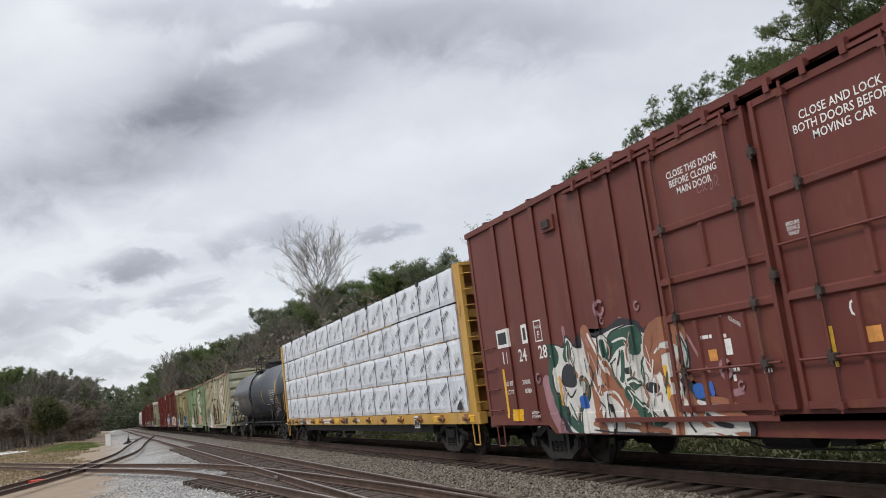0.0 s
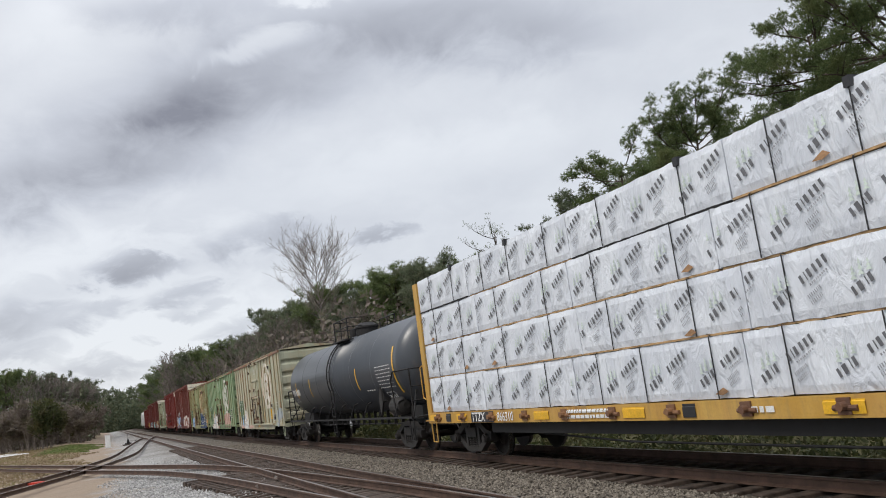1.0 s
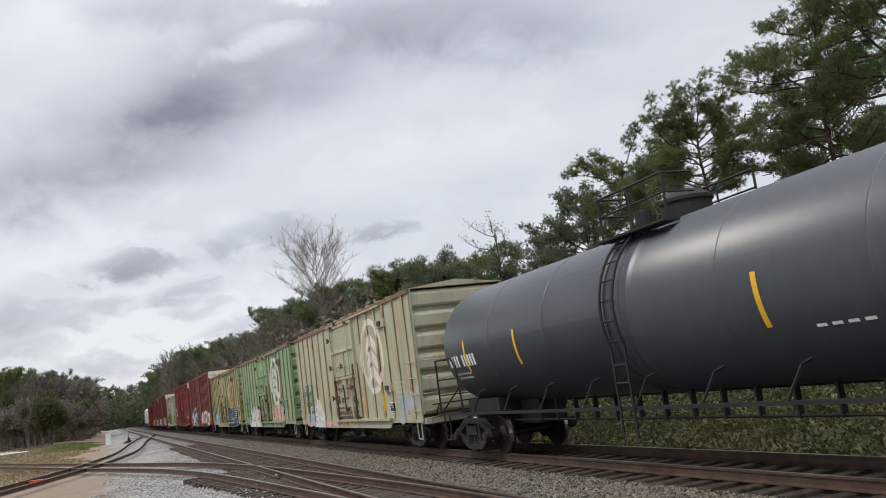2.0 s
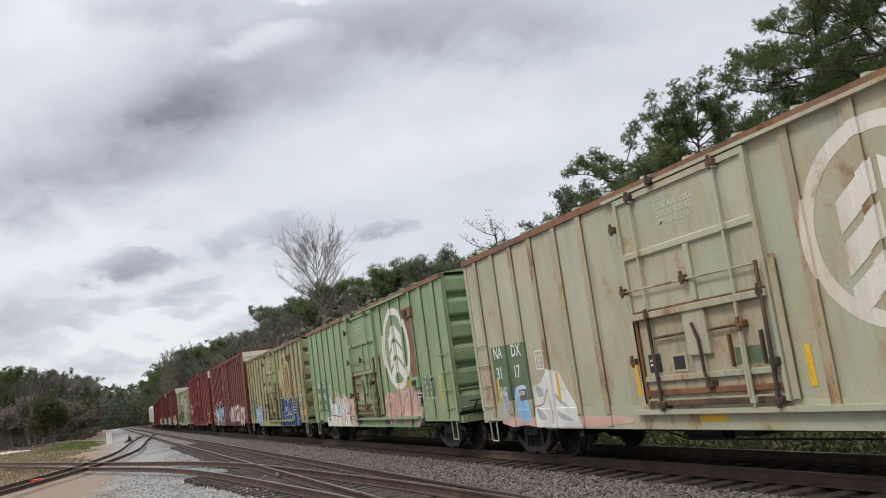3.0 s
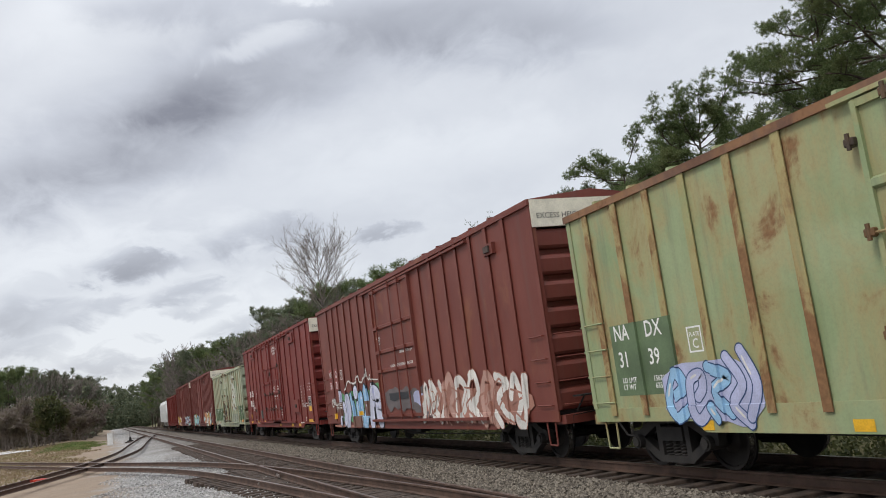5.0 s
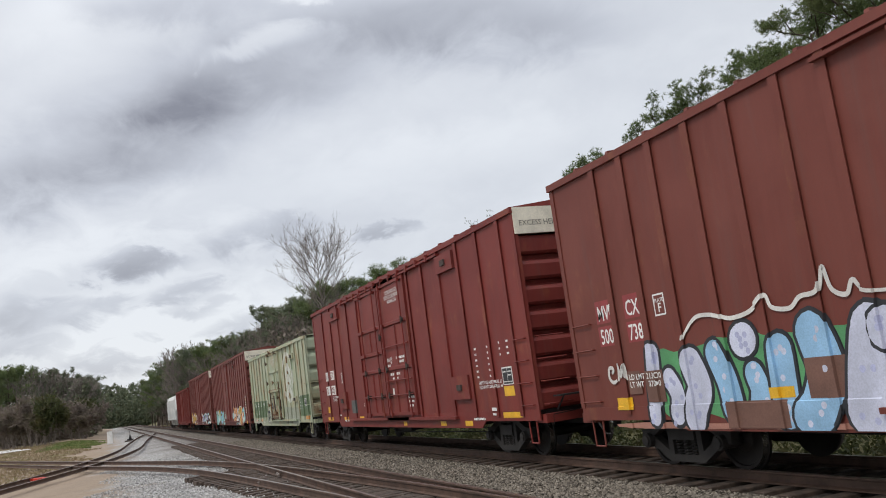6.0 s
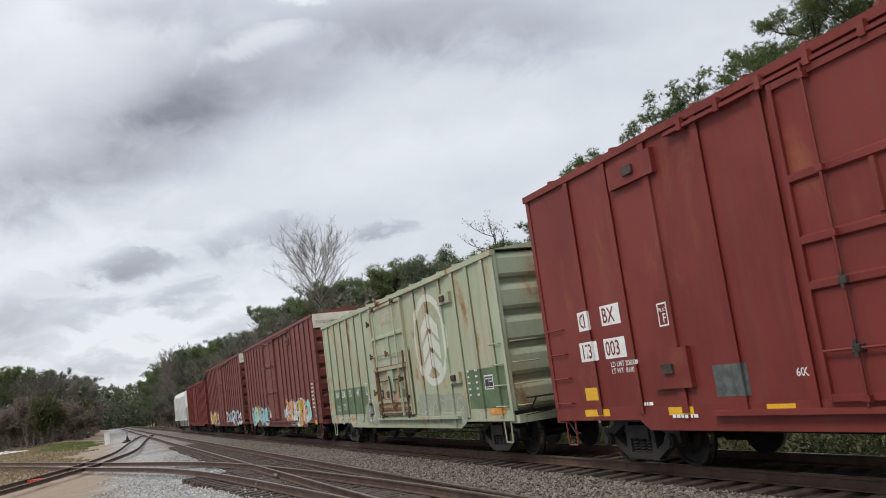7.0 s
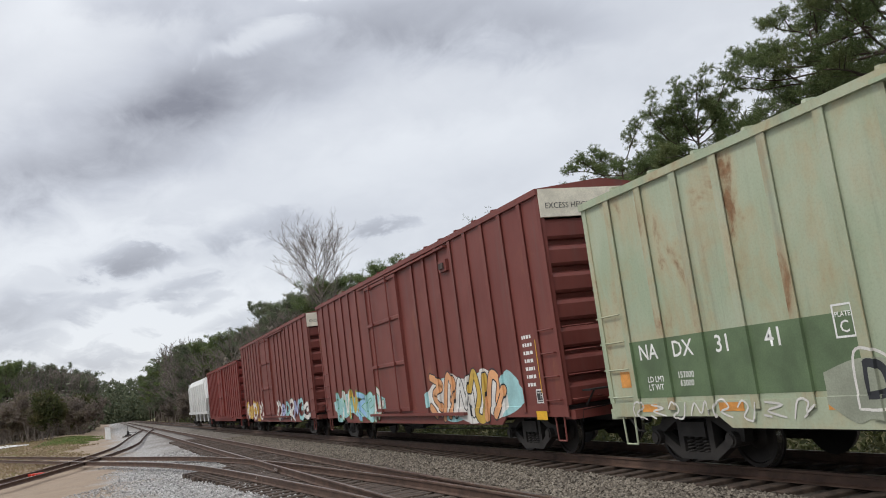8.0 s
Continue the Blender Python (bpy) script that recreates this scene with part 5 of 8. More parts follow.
GLYPHS = [[[(0.0, 0.1), (0.28, 0.95), (0.58, 0.3), (0.85, 1.0), (1.0, 0.15)]],
          [[(0.1, 0.9), (0.85, 0.72), (0.2, 0.45), (0.95, 0.08)], [(0.0, 0.2), (0.35, 0.0)]],
          [[(0.5, 0.5), (0.72, 0.62), (0.6, 0.88), (0.22, 0.78), (0.12, 0.32), (0.5, 0.04), (1.0, 0.25)]],
          [[(0.08, 0.02), (0.32, 0.97), (0.78, 0.8), (0.58, 0.36)], [(0.45, 0.05), (1.0, 0.6)]],
          [[(0.2, 0.0), (0.12, 0.62), (0.5, 1.0), (0.82, 0.66), (0.42, 0.34), (0.95, 0.0)]],
          [[(0.0, 1.0), (0.42, 0.62), (0.08, 0.3), (0.55, 0.0)], [(0.55, 1.0), (0.98, 0.5), (0.7, 0.05)]],
          [[(0.05, 0.6), (0.3, 1.0), (0.55, 0.55), (0.3, 0.1), (0.75, 0.0), (0.95, 0.9)]]]


def letters(sp, x0, x1, z0, z1, count, fills, edge, width, r, halo=None, shine=None, lean=0.1, edge_w=0.06):
    """A row of interlocking sprayed shapes."""
    step = (x1 - x0) / count
    jobs = []
    for i in range(count):
        g = GLYPHS[r.randrange(len(GLYPHS))]
        ox, sx = x0 + step * i - 0.06, step * 1.12
        za, zb = z0 + r.uniform(-0.05, 0.08), z1 + r.uniform(-0.12, 0.1)
        fill = fills[i % len(fills)]
        for st in g:
            pts = [(ox + sx * (u + lean * (v - 0.5)) + r.uniform(-.05, .05), za + (zb - za) * v + r.uniform(-.05, .05)) for u, v in st]
            jobs.append((pts, fill))
    if halo:
        for pts, _ in jobs:
            sp.stroke(halo, pts, width + edge_w * 4.5, 0.8)
    for pts, fill in jobs:
        sp.stroke(edge, pts, width + edge_w, 0.92)
        sp.stroke(fill, pts, width, 0.92)
        if shine:
            k = r.randrange(len(pts) - 1)
            a, b = np.array(pts[k]), np.array(pts[k + 1])
            o = np.array((-0.2, 0.12)) * width
            sp.stroke(shine, [a * 0.8 + b * 0.2 + o, a * 0.5 + b * 0.5 + o * 1.2, a * 0.2 + b * 0.8 + o], width * 0.22, 0.3, 3)


def emblem(car, prof, cx, cz, rad, material):
    """A tree of three pairs of boughs inside a ring."""
    bm = bmesh.new()
    n = 40
    for i in range(n):
        a, b = i * math.tau / n, (i + 1) * math.tau / n
        q = []
        for t, r in ((a, rad), (b, rad), (b, rad * 0.84), (a, rad * 0.84)):
            q.append(bm.verts.new((cx + r * math.sin(t), 0, cz + r * math.cos(t))))
        bm.faces.new(q)
    for k in range(3):
        zt = cz + rad * (0.60 - 0.42 * k)
        for s in (-1, 1):
            pts = [(s * 0.04, zt), (s * 0.04, zt - 0.32 * rad), (s * 0.52 * rad, zt - 0.64 * rad), (s * 0.52 * rad, zt - 0.32 * rad)]
            if s < 0:
                pts = pts[::-1]
            bm.faces.new([bm.verts.new((cx + x, -0.0025, z)) for x, z in pts])
    wrap(bm, prof, 0.004)
    part("emblem", bm, M[material], car, "tree emblem in a ring")


def scrawl(sp, mat, x, z, w, h, r, width=0.025, count=5):
    for i in range(count):
        g = GLYPHS[r.randrange(len(GLYPHS))]
        for st in g:
            sp.stroke(mat, [(x + w * (i + u * 0.85) / count, z + h * (v + r.uniform(-.1, .1))) for u, v in st], width, 0.7, 4)


def hatch_box(car, prof, x0, x1, z0, z1, mat, label=""):
    bm = bmesh.new()
    y = -(HALF + 0.075)
    box(bm, x0, x1, y - 0.015, -HALF + 0.005, z0, z1)
    o = part("hatch_frame", bm, mat, car, label)
    bm = bmesh.new()
    xm, zm = (x0 + x1) / 2, (z0 + z1) / 2
    box(bm, xm - 0.13, xm + 0.13, y - 0.06, y - 0.016, zm - 0.07, zm + 0.07)
    part("latch_box", bm, M["dark_trim"], o)


def stripes(car, prof, xs, z0, z1, mat="yellow_tape", w=0.10):
    for x in xs:
        patch(x, x + w, z0, z1, car, prof, mat, "reflector_stripe", 0.0062)


def sill_tapes(car, prof, spans, z0, z1, mat="yellow_tape"):
    for a, b in spans:
        bm = bmesh.new()
        y = -(HALF + 0.018)
        bm.faces.new([bm.verts.new(c) for c in ((a, y, z0), (b, y, z0), (b, y, z1), (a, y, z1))])
        part("reflector", bm, M[mat], car)


def boxed_letter(car, prof, x, z, w=0.3, h=0.42, letter="F", mat="white_letter"):
    for q in ((x, x + w, z, z + 0.025), (x, x + w, z + h - 0.025, z + h), (x, x + 0.025, z + 0.025, z + h - 0.025), (x + w - 0.025, x + w, z + 0.025, z + h - 0.025)):
        patch(*q, car, prof, mat, "plate_border", 0.005)
    lettering("PLATE", x + w / 2, z + h * 0.62, 0.085, car, prof, mat, align="CENTER")
    lettering(letter, x + w / 2, z + h * 0.16, 0.2, car, prof, mat, align="CENTER")


def door_hardware(c, material, stiles, rails, brackets, top):
    """Stiles, thin cross rails and roller brackets of a tall plug door."""
    y = -(HALF + 0.045)
    for x, z0, z1 in stiles:
        bm = bmesh.new()
        prism(bm, [(x - 0.05, y - 0.001), (x - 0.035, y - 0.04), (x + 0.035, y - 0.04), (x + 0.05, y - 0.001)], "z", z0, z1)
        part("door_stile", bm, material, c)
    for x0, x1, z in rails:
        bm = bmesh.new()
        pipe(bm, [(x0, y - 0.07, z), (x1, y - 0.07, z)], 0.02, 6)
        part("cross_rod", bm, material, c)
    for x, z in brackets:
        bm = bmesh.new()
        box(bm, x - 0.055, x + 0.055, y - 0.12, y + 0.01, z - 0.05, z + 0.05)
        bmesh.ops.bevel(bm, geom=list(bm.edges), offset=0.012, segments=1, affect="EDGES")
        rod(bm, (x, y - 0.10, z - 0.10), (x, y - 0.10, z + 0.10), 0.026, 6)
        part("rod_bracket", bm, M["dark_trim"], c)
    for x in top:
        bm = bmesh.new()
        box(bm, x - 0.045, x + 0.045, -(HALF + 0.13), -(HALF + 0.04), 4.94, 5.12)
        part("track_bracket", bm, material, c)


rg = random.Random(99)
# brown boxcar
c, p_ = car_a, prof_a
patch(0.85, 1.50, 2.47, 2.86, c, p_, "white_letter", "railway_mark_panel")
patch(2.05, 2.38, 2.47, 2.86, c, p_, "white_letter", "railway_mark_panel")
bars([(0.92, 2.54, 0.5, 0.25)], c, p_, "black_panel", "railway_mark", 0.008, 2)
bars([(2.12, 2.54, 0.2, 0.25)], c, p_, "black_panel", "railway_mark", 0.008, 2)
lettering("11", 0.98, 2.13, 0.36, c, p_)
lettering("24", 1.80, 2.13, 0.36, c, p_)
lettering("28", 2.68, 2.13, 0.36, c, p_)
boxed_letter(c, p_, 2.62, 2.46)
lettering("LD LMT", 1.02, 1.66, 0.13, c, p_)
lettering("LT WT", 1.06, 1.48, 0.13, c, p_)
lettering("206000", 1.80, 1.66, 0.13, c, p_)
lettering("80000", 1.88, 1.48, 0.13, c, p_)
lettering("LIFT AND\nJACK HERE", 2.05, 1.06, 0.08, c, p_)
stripes(c, p_, (0.93,), 0.98, 2.02)
patch(1.18, 1.68, 0.92, 1.16, c, p_, "yellow_tape", "warning_panel", 0.005)
lettering("CLOSE THIS DOOR\nBEFORE CLOSING\nMAIN DOOR", 8.08, 4.44, 0.145, c, p_, align="CENTER", squeeze=0.92)
lettering("CLOSE AND LOCK\nBOTH DOORS BEFORE\nMOVING CAR", 10.75, 4.46, 0.155, c, p_, align="CENTER", squeeze=0.92)
lettering("SECURE\nDEVICE\nONLY", 9.74, 3.26, 0.066, c, p_, align="CENTER")
lettering("0", 10.32, 2.06, 0.26, c, p_)
lettering("CLOSE", 8.3, 2.26, 0.075, c, p_, slant=-0.6)
lettering("OPEN", 8.02, 2.20, 0.07, c, p_, slant=0.8)
lettering("OPEN", 10.85, 2.20, 0.12, c, p_, slant=0.6)
patch(8.06, 8.28, 1.78, 2.0, c, p_, "white_letter", "paper_placard", 0.005)
patch(7.78, 7.96, 1.72, 1.88, c, p_, "orange_tape", "orange_placard", 0.005)
patch(10.46, 10.7, 1.74, 1.92, c, p_, "orange_tape", "orange_placard", 0.005)
patch(10.92, 11.3, 1.82, 2.08, c, p_, "white_letter", "paper_placard", 0.005)
stripes(c, p_, (9.93,), 1.5, 1.98)
bars([(7.62, 2.04, 0.3, 0.05), (8.1, 2.02, 0.12, 0.05), (8.15, 1.55, 0.2, 0.05), (8.2, 1.42, 0.06, 0.09), (8.8, 1.5, 0.15, 0.05), (11.0, 1.6, 0.3, 0.06)], c, p_, seed=8)
hatch_box(c, p_, 3.6, 4.1, 4.45, 4.72, M["kcs"])
sp = Spray(c, p_)
sp.stroke("g_mauve", [(2.85, 1.62), (2.99, 1.12), (3.35, 0.7)], 0.36, 0.80)
sp.stroke("g_mauve", [(3.77, 2.32), (3.75, 2.66)], 0.11, 0.45)
sp.stroke("g_mauve", [(5.65, 2.44), (5.71, 2.58)], 0.18, 0.45)
sp.stroke("g_mauve", [(7.36, 2.15), (7.61, 1.71), (7.75, 1.57)], 0.05, 0.45)
sp.stroke("g_mauve", [(8.15, 1.26), (8.37, 1.29)], 0.10, 0.60)
sp.blob("g_black", [(3.07, 2.01), (3.21, 2.36), (3.67, 2.29), (3.8, 2.49), (4.12, 2.29), (4.25, 2.43), (4.47, 2.59), (4.76, 2.42), (5.31, 2.49), (5.65, 2.58), (6.11, 2.49), (6.28, 2.35), (6.68, 2.47), (7.17, 2.33), (7.35, 1.99), (7.3, 1.58), (7.1, 1.41), (7.85, 1.21), (8.33, 0.94), (8.42, 0.69), (7.85, 0.44), (4.57, 0.41), (3.61, 0.5), (3.21, 1.12)])
sp.blob("g_white", [(3.18, 1.97), (3.32, 2.32), (3.7, 2.24), (3.81, 2.43), (4.06, 2.26), (4.32, 2.2), (4.36, 2.45), (4.57, 2.5), (4.79, 2.32), (5.37, 2.43), (5.99, 2.45), (6.25, 2.27), (6.68, 2.38), (7.12, 2.29), (7.32, 1.99), (7.27, 1.6), (7.07, 1.41), (7.17, 1.18), (8.15, 1.07), (8.33, 0.69), (7.75, 0.47), (4.63, 0.49), (3.74, 0.61), (3.35, 1.12)])
sp.stroke("g_green", [(3.14, 2.36), (3.35, 2.12), (3.1, 1.89), (3.08, 1.51), (3.42, 1.08), (3.99, 0.65)], 0.21, 0.45)
sp.stroke("g_black", [(3.23, 1.93), (3.23, 1.51), (3.54, 1.11), (3.96, 0.8)], 0.03, 0.45)
sp.blob("g_green", [(3.61, 2.14), (3.86, 2.39), (3.93, 2.12), (3.7, 1.98)])
sp.blob("g_black", [(3.45, 1.58), (3.54, 1.88), (3.83, 1.95), (4.02, 1.73), (3.9, 1.52)])
sp.stroke("g_brown", [(3.96, 1.85), (4.12, 1.69)], 0.11, 0.45)
sp.stroke("g_green", [(4.18, 1.69), (4.32, 1.42), (4.02, 1.1), (3.96, 0.68)], 0.21, 0.45)
sp.stroke("g_white", [(4.3, 1.94), (4.18, 1.39), (3.86, 1.1)], 0.06, 0.45)
sp.stroke("g_black", [(3.51, 1.54), (3.7, 1.34), (3.93, 1.48)], 0.04, 0.45)
sp.blob("g_blue", [(4.07, 1.32), (4.25, 1.35), (4.3, 1.14), (4.12, 1.15)])
sp.stroke("g_green", [(3.61, 1.26), (3.83, 0.95), (3.99, 0.61)], 0.04, 0.45)
sp.stroke("g_brown", [(4.5, 2.44), (4.63, 2.17), (4.95, 1.79), (5.31, 1.37), (5.65, 1.03), (5.99, 0.74)], 0.32, 0.80)
sp.stroke("g_brown", [(4.47, 2.37), (4.57, 1.88), (4.57, 1.44), (4.63, 0.85), (4.89, 0.55)], 0.22, 0.70)
sp.stroke("g_white", [(4.57, 2.44), (4.73, 2.17), (5.11, 1.67)], 0.07, 0.45)
sp.stroke("g_white", [(4.47, 1.67), (4.76, 1.18), (4.89, 0.74)], 0.04, 0.45)
sp.stroke("g_mauve", [(4.5, 2.35), (4.57, 2.18)], 0.06, 0.80)
sp.stroke("g_brown", [(4.63, 1.4), (5.02, 1.44), (5.25, 1.26)], 0.18, 0.45)
sp.stroke("g_black", [(4.86, 1.72), (4.9, 1.5), (5.02, 1.53)], 0.04, 0.45)
sp.stroke("g_black", [(5.02, 1.2), (5.11, 0.91), (5.02, 0.62)], 0.06, 0.45)
sp.stroke("g_black", [(5.22, 1.12), (5.37, 0.83)], 0.03, 0.45)
sp.stroke("g_white", [(5.14, 1.27), (5.31, 0.9), (5.42, 0.58)], 0.06, 0.45)
sp.stroke("g_white", [(4.82, 1.36), (5.19, 1.37), (5.42, 1.11), (5.59, 0.82)], 0.05, 0.45)
sp.stroke("g_brown", [(5.42, 1.19), (5.37, 0.76)], 0.06, 0.45)
sp.stroke("g_pink", [(4.57, 2.1), (4.76, 1.72), (5.14, 1.34)], 0.03, 0.45)
sp.blob("g_green", [(5.19, 2.29), (5.42, 2.39), (5.94, 2.42), (6.11, 2.38), (6.19, 2.19), (6.08, 1.97), (5.88, 1.97), (5.71, 2.12), (5.42, 2.07), (5.11, 1.88)])
sp.stroke("g_white", [(5.31, 2.21), (5.65, 2.25), (5.82, 2.16)], 0.04, 0.45)
sp.stroke("g_black", [(5.19, 2.29), (5.42, 2.4), (6.02, 2.44), (6.21, 2.22)], 0.03, 0.45)
sp.stroke("g_green", [(5.59, 2.06), (5.51, 1.68), (5.42, 1.54)], 0.11, 0.45)
sp.stroke("g_white", [(5.77, 2.05), (5.65, 1.6), (5.77, 1.49)], 0.09, 0.45)
sp.stroke("g_green", [(5.02, 2.29), (5.08, 1.99), (5.19, 2.02)], 0.10, 0.45)
sp.blob("g_green", [(5.59, 1.57), (5.88, 1.6), (6.02, 1.47), (5.77, 1.38)])
sp.stroke("g_green", [(5.59, 1.35), (5.94, 1.08), (6.28, 0.87)], 0.24, 0.70)
sp.stroke("g_white", [(5.65, 1.4), (5.99, 1.13), (6.34, 0.91)], 0.03, 0.45)
sp.stroke("g_white", [(5.59, 1.51), (5.82, 1.55), (5.99, 1.49)], 0.04, 0.45)
sp.stroke("g_black", [(5.62, 1.71), (5.77, 1.71)], 0.11, 0.90)
sp.stroke("g_green", [(5.19, 1.88), (5.25, 1.62), (5.42, 1.43)], 0.05, 0.45)
sp.stroke("g_black", [(5.37, 1.94), (5.17, 1.84)], 0.03, 0.45)
sp.blob("g_black", [(6.08, 1.43), (6.19, 1.5), (6.45, 1.45), (6.39, 1.33), (6.17, 1.34)])
sp.stroke("g_green", [(6.19, 1.94), (6.05, 1.75), (6.08, 1.5)], 0.04, 0.45)
sp.stroke("g_green", [(6.11, 1.22), (6.19, 1.01), (6.39, 0.73)], 0.06, 0.45)
sp.stroke("g_black", [(6.48, 1.07), (6.54, 0.9), (6.34, 0.84)], 0.07, 0.45)
sp.stroke("g_white", [(6.19, 2.12), (6.28, 1.84), (6.11, 1.57)], 0.21, 0.45)
sp.stroke("g_mauve", [(6.34, 1.28), (6.48, 1.31), (6.45, 1.18)], 0.03, 0.45)
sp.stroke("g_brown", [(7.17, 2.17), (6.88, 2.28), (6.51, 2.23), (6.37, 2.03), (6.39, 1.79)], 0.38, 0.80)
sp.stroke("g_brown", [(6.39, 1.79), (6.57, 1.92), (6.88, 1.96), (7.0, 1.68), (6.95, 1.35)], 0.11, 0.70)
sp.stroke("g_white", [(6.45, 1.93), (6.62, 2.03), (6.88, 1.99)], 0.04, 0.45)
sp.stroke("g_white", [(6.83, 1.83), (6.9, 1.56), (6.78, 1.46)], 0.07, 0.45)
sp.stroke("g_brown", [(6.62, 1.88), (6.57, 1.71), (6.78, 1.4)], 0.07, 0.45)
sp.stroke("g_white", [(7.22, 2.2), (7.27, 1.83), (7.17, 1.61)], 0.10, 0.45)
sp.stroke("g_green", [(7.22, 2.13), (7.32, 1.86), (7.22, 1.64)], 0.04, 0.45)
sp.stroke("g_green", [(7.12, 2.17), (7.17, 1.84), (7.1, 1.58)], 0.04, 0.45)
sp.stroke("g_brown", [(6.83, 1.46), (6.97, 1.52)], 0.17, 0.45)
sp.stroke("g_brown", [(7.05, 1.75), (7.22, 1.5), (7.36, 1.56)], 0.10, 0.45)
sp.blob("g_black", [(7.05, 1.48), (7.17, 1.52), (7.36, 1.4), (7.24, 1.3)])
sp.blob("g_blue", [(7.32, 1.4), (7.53, 1.42), (7.58, 1.24), (7.36, 1.22)])
sp.blob("g_blue", [(7.68, 1.41), (7.75, 1.44), (7.78, 1.26), (7.7, 1.25)])
sp.stroke("g_brown", [(6.83, 1.19), (6.88, 0.96), (6.83, 0.56)], 0.21, 0.70)
sp.stroke("g_white", [(6.68, 1.2), (6.62, 0.86), (6.68, 0.56)], 0.06, 0.45)
sp.stroke("g_brown", [(7.17, 1.31), (7.32, 1.1), (7.46, 0.97)], 0.18, 0.45)
sp.stroke("g_white", [(7.07, 1.18), (7.17, 0.98), (7.36, 0.77)], 0.06, 0.45)
sp.stroke("g_black", [(6.97, 1.12), (7.12, 0.85), (7.32, 0.64)], 0.04, 0.45)
sp.stroke("g_brown", [(7.61, 1.19), (7.95, 1.16), (8.28, 1.04)], 0.10, 0.45)
sp.stroke("g_white", [(7.36, 1.17), (7.61, 1.11)], 0.07, 0.45)
sp.stroke("g_brown", [(7.71, 1.05), (8.1, 0.99), (8.37, 0.91)], 0.11, 0.45)
sp.stroke("g_white", [(7.75, 0.96), (8.1, 0.91), (8.33, 0.81)], 0.05, 0.45)
sp.stroke("g_black", [(7.51, 1.0), (7.75, 0.86), (8.05, 0.82)], 0.07, 0.45)
sp.stroke("g_brown", [(7.36, 0.9), (7.85, 0.7), (8.33, 0.72)], 0.08, 0.45)
sp.stroke("g_white", [(7.17, 0.68), (7.61, 0.77), (8.15, 0.66)], 0.07, 0.45)
sp.stroke("g_green", [(7.61, 0.64), (8.0, 0.69)], 0.04, 0.45)
sp.stroke("g_brown", [(5.37, 0.83), (6.11, 0.78), (6.62, 0.73)], 0.09, 0.45)
sp.stroke("g_white", [(5.42, 0.9), (5.88, 0.85)], 0.04, 0.45)
sp.stroke("g_brown", [(4.38, 0.86), (4.82, 0.81)], 0.08, 0.45)
sp.stroke("g_black", [(4.38, 0.75), (5.19, 0.71), (6.57, 0.7)], 0.03, 0.45)
sp.stroke("g_green", [(6.11, 0.6), (6.45, 0.68)], 0.05, 0.45)
for i in range(70):
    x, z = rg.uniform(3.3, 7.0), rg.uniform(0.8, 2.1)
    sp.stroke(("g_white", "g_black", "g_white", "g_green", "g_brown", "g_pink")[i % 6], [(x, z), (x + rg.uniform(-.02, .14), z + 0.16), (x + rg.uniform(-.12, .2), z + rg.uniform(0.25, 0.45))], rg.uniform(0.014, 0.04), 0.2)
for x, z, s in ((5.12, 2.82, 0.11), (5.13, 2.6, 0.05), (6.2, 2.72, 0.06), (8.1, 1.6, 0.11), (8.35, 1.36, 0.05), (2.55, 1.75, 0.08), (3.3, 0.8, 0.08)):
    sp.stroke("g_mauve", [(x + s * math.cos(a * 0.7854), z + s * 1.1 * math.sin(a * 0.7854)) for a in range(10)], s * 0.55, 0.6, 3)
scrawl(sp, "g_mauve", 8.15, 4.05, 0.5, 0.16, rg, 0.008, 4)
sp.done("wild graffiti in white, green and copper")
stripes(c, p_, (3.32, 6.68), 1.2, 1.74, w=0.09)

for key_, base_, faded_ in (("tan", (0.33, 0.35, 0.25), (0.40, 0.38, 0.28)), ("green", (0.18, 0.27, 0.14), (0.23, 0.31, 0.18)), ("olive", (0.21, 0.265, 0.135), (0.26, 0.30, 0.165)), ("pale", (0.28, 0.33, 0.22), (0.34, 0.36, 0.26))):
    M[key_ + "_gear"] = paint("grimy_door_paint_" + key_, base_, faded_, 0.64, 0.7)
M["grease"] = paint("greasy_black_gear", (0.035, 0.026, 0.02), (0.06, 0.042, 0.03), 0.5, 0.5, rust_col=(0.08, 0.035, 0.02))
M["rust_brown"] = paint("deep_brown_rust", (0.11, 0.045, 0.028), (0.16, 0.075, 0.045), 0.6, 0.5, rust_col=(0.09, 0.04, 0.022))


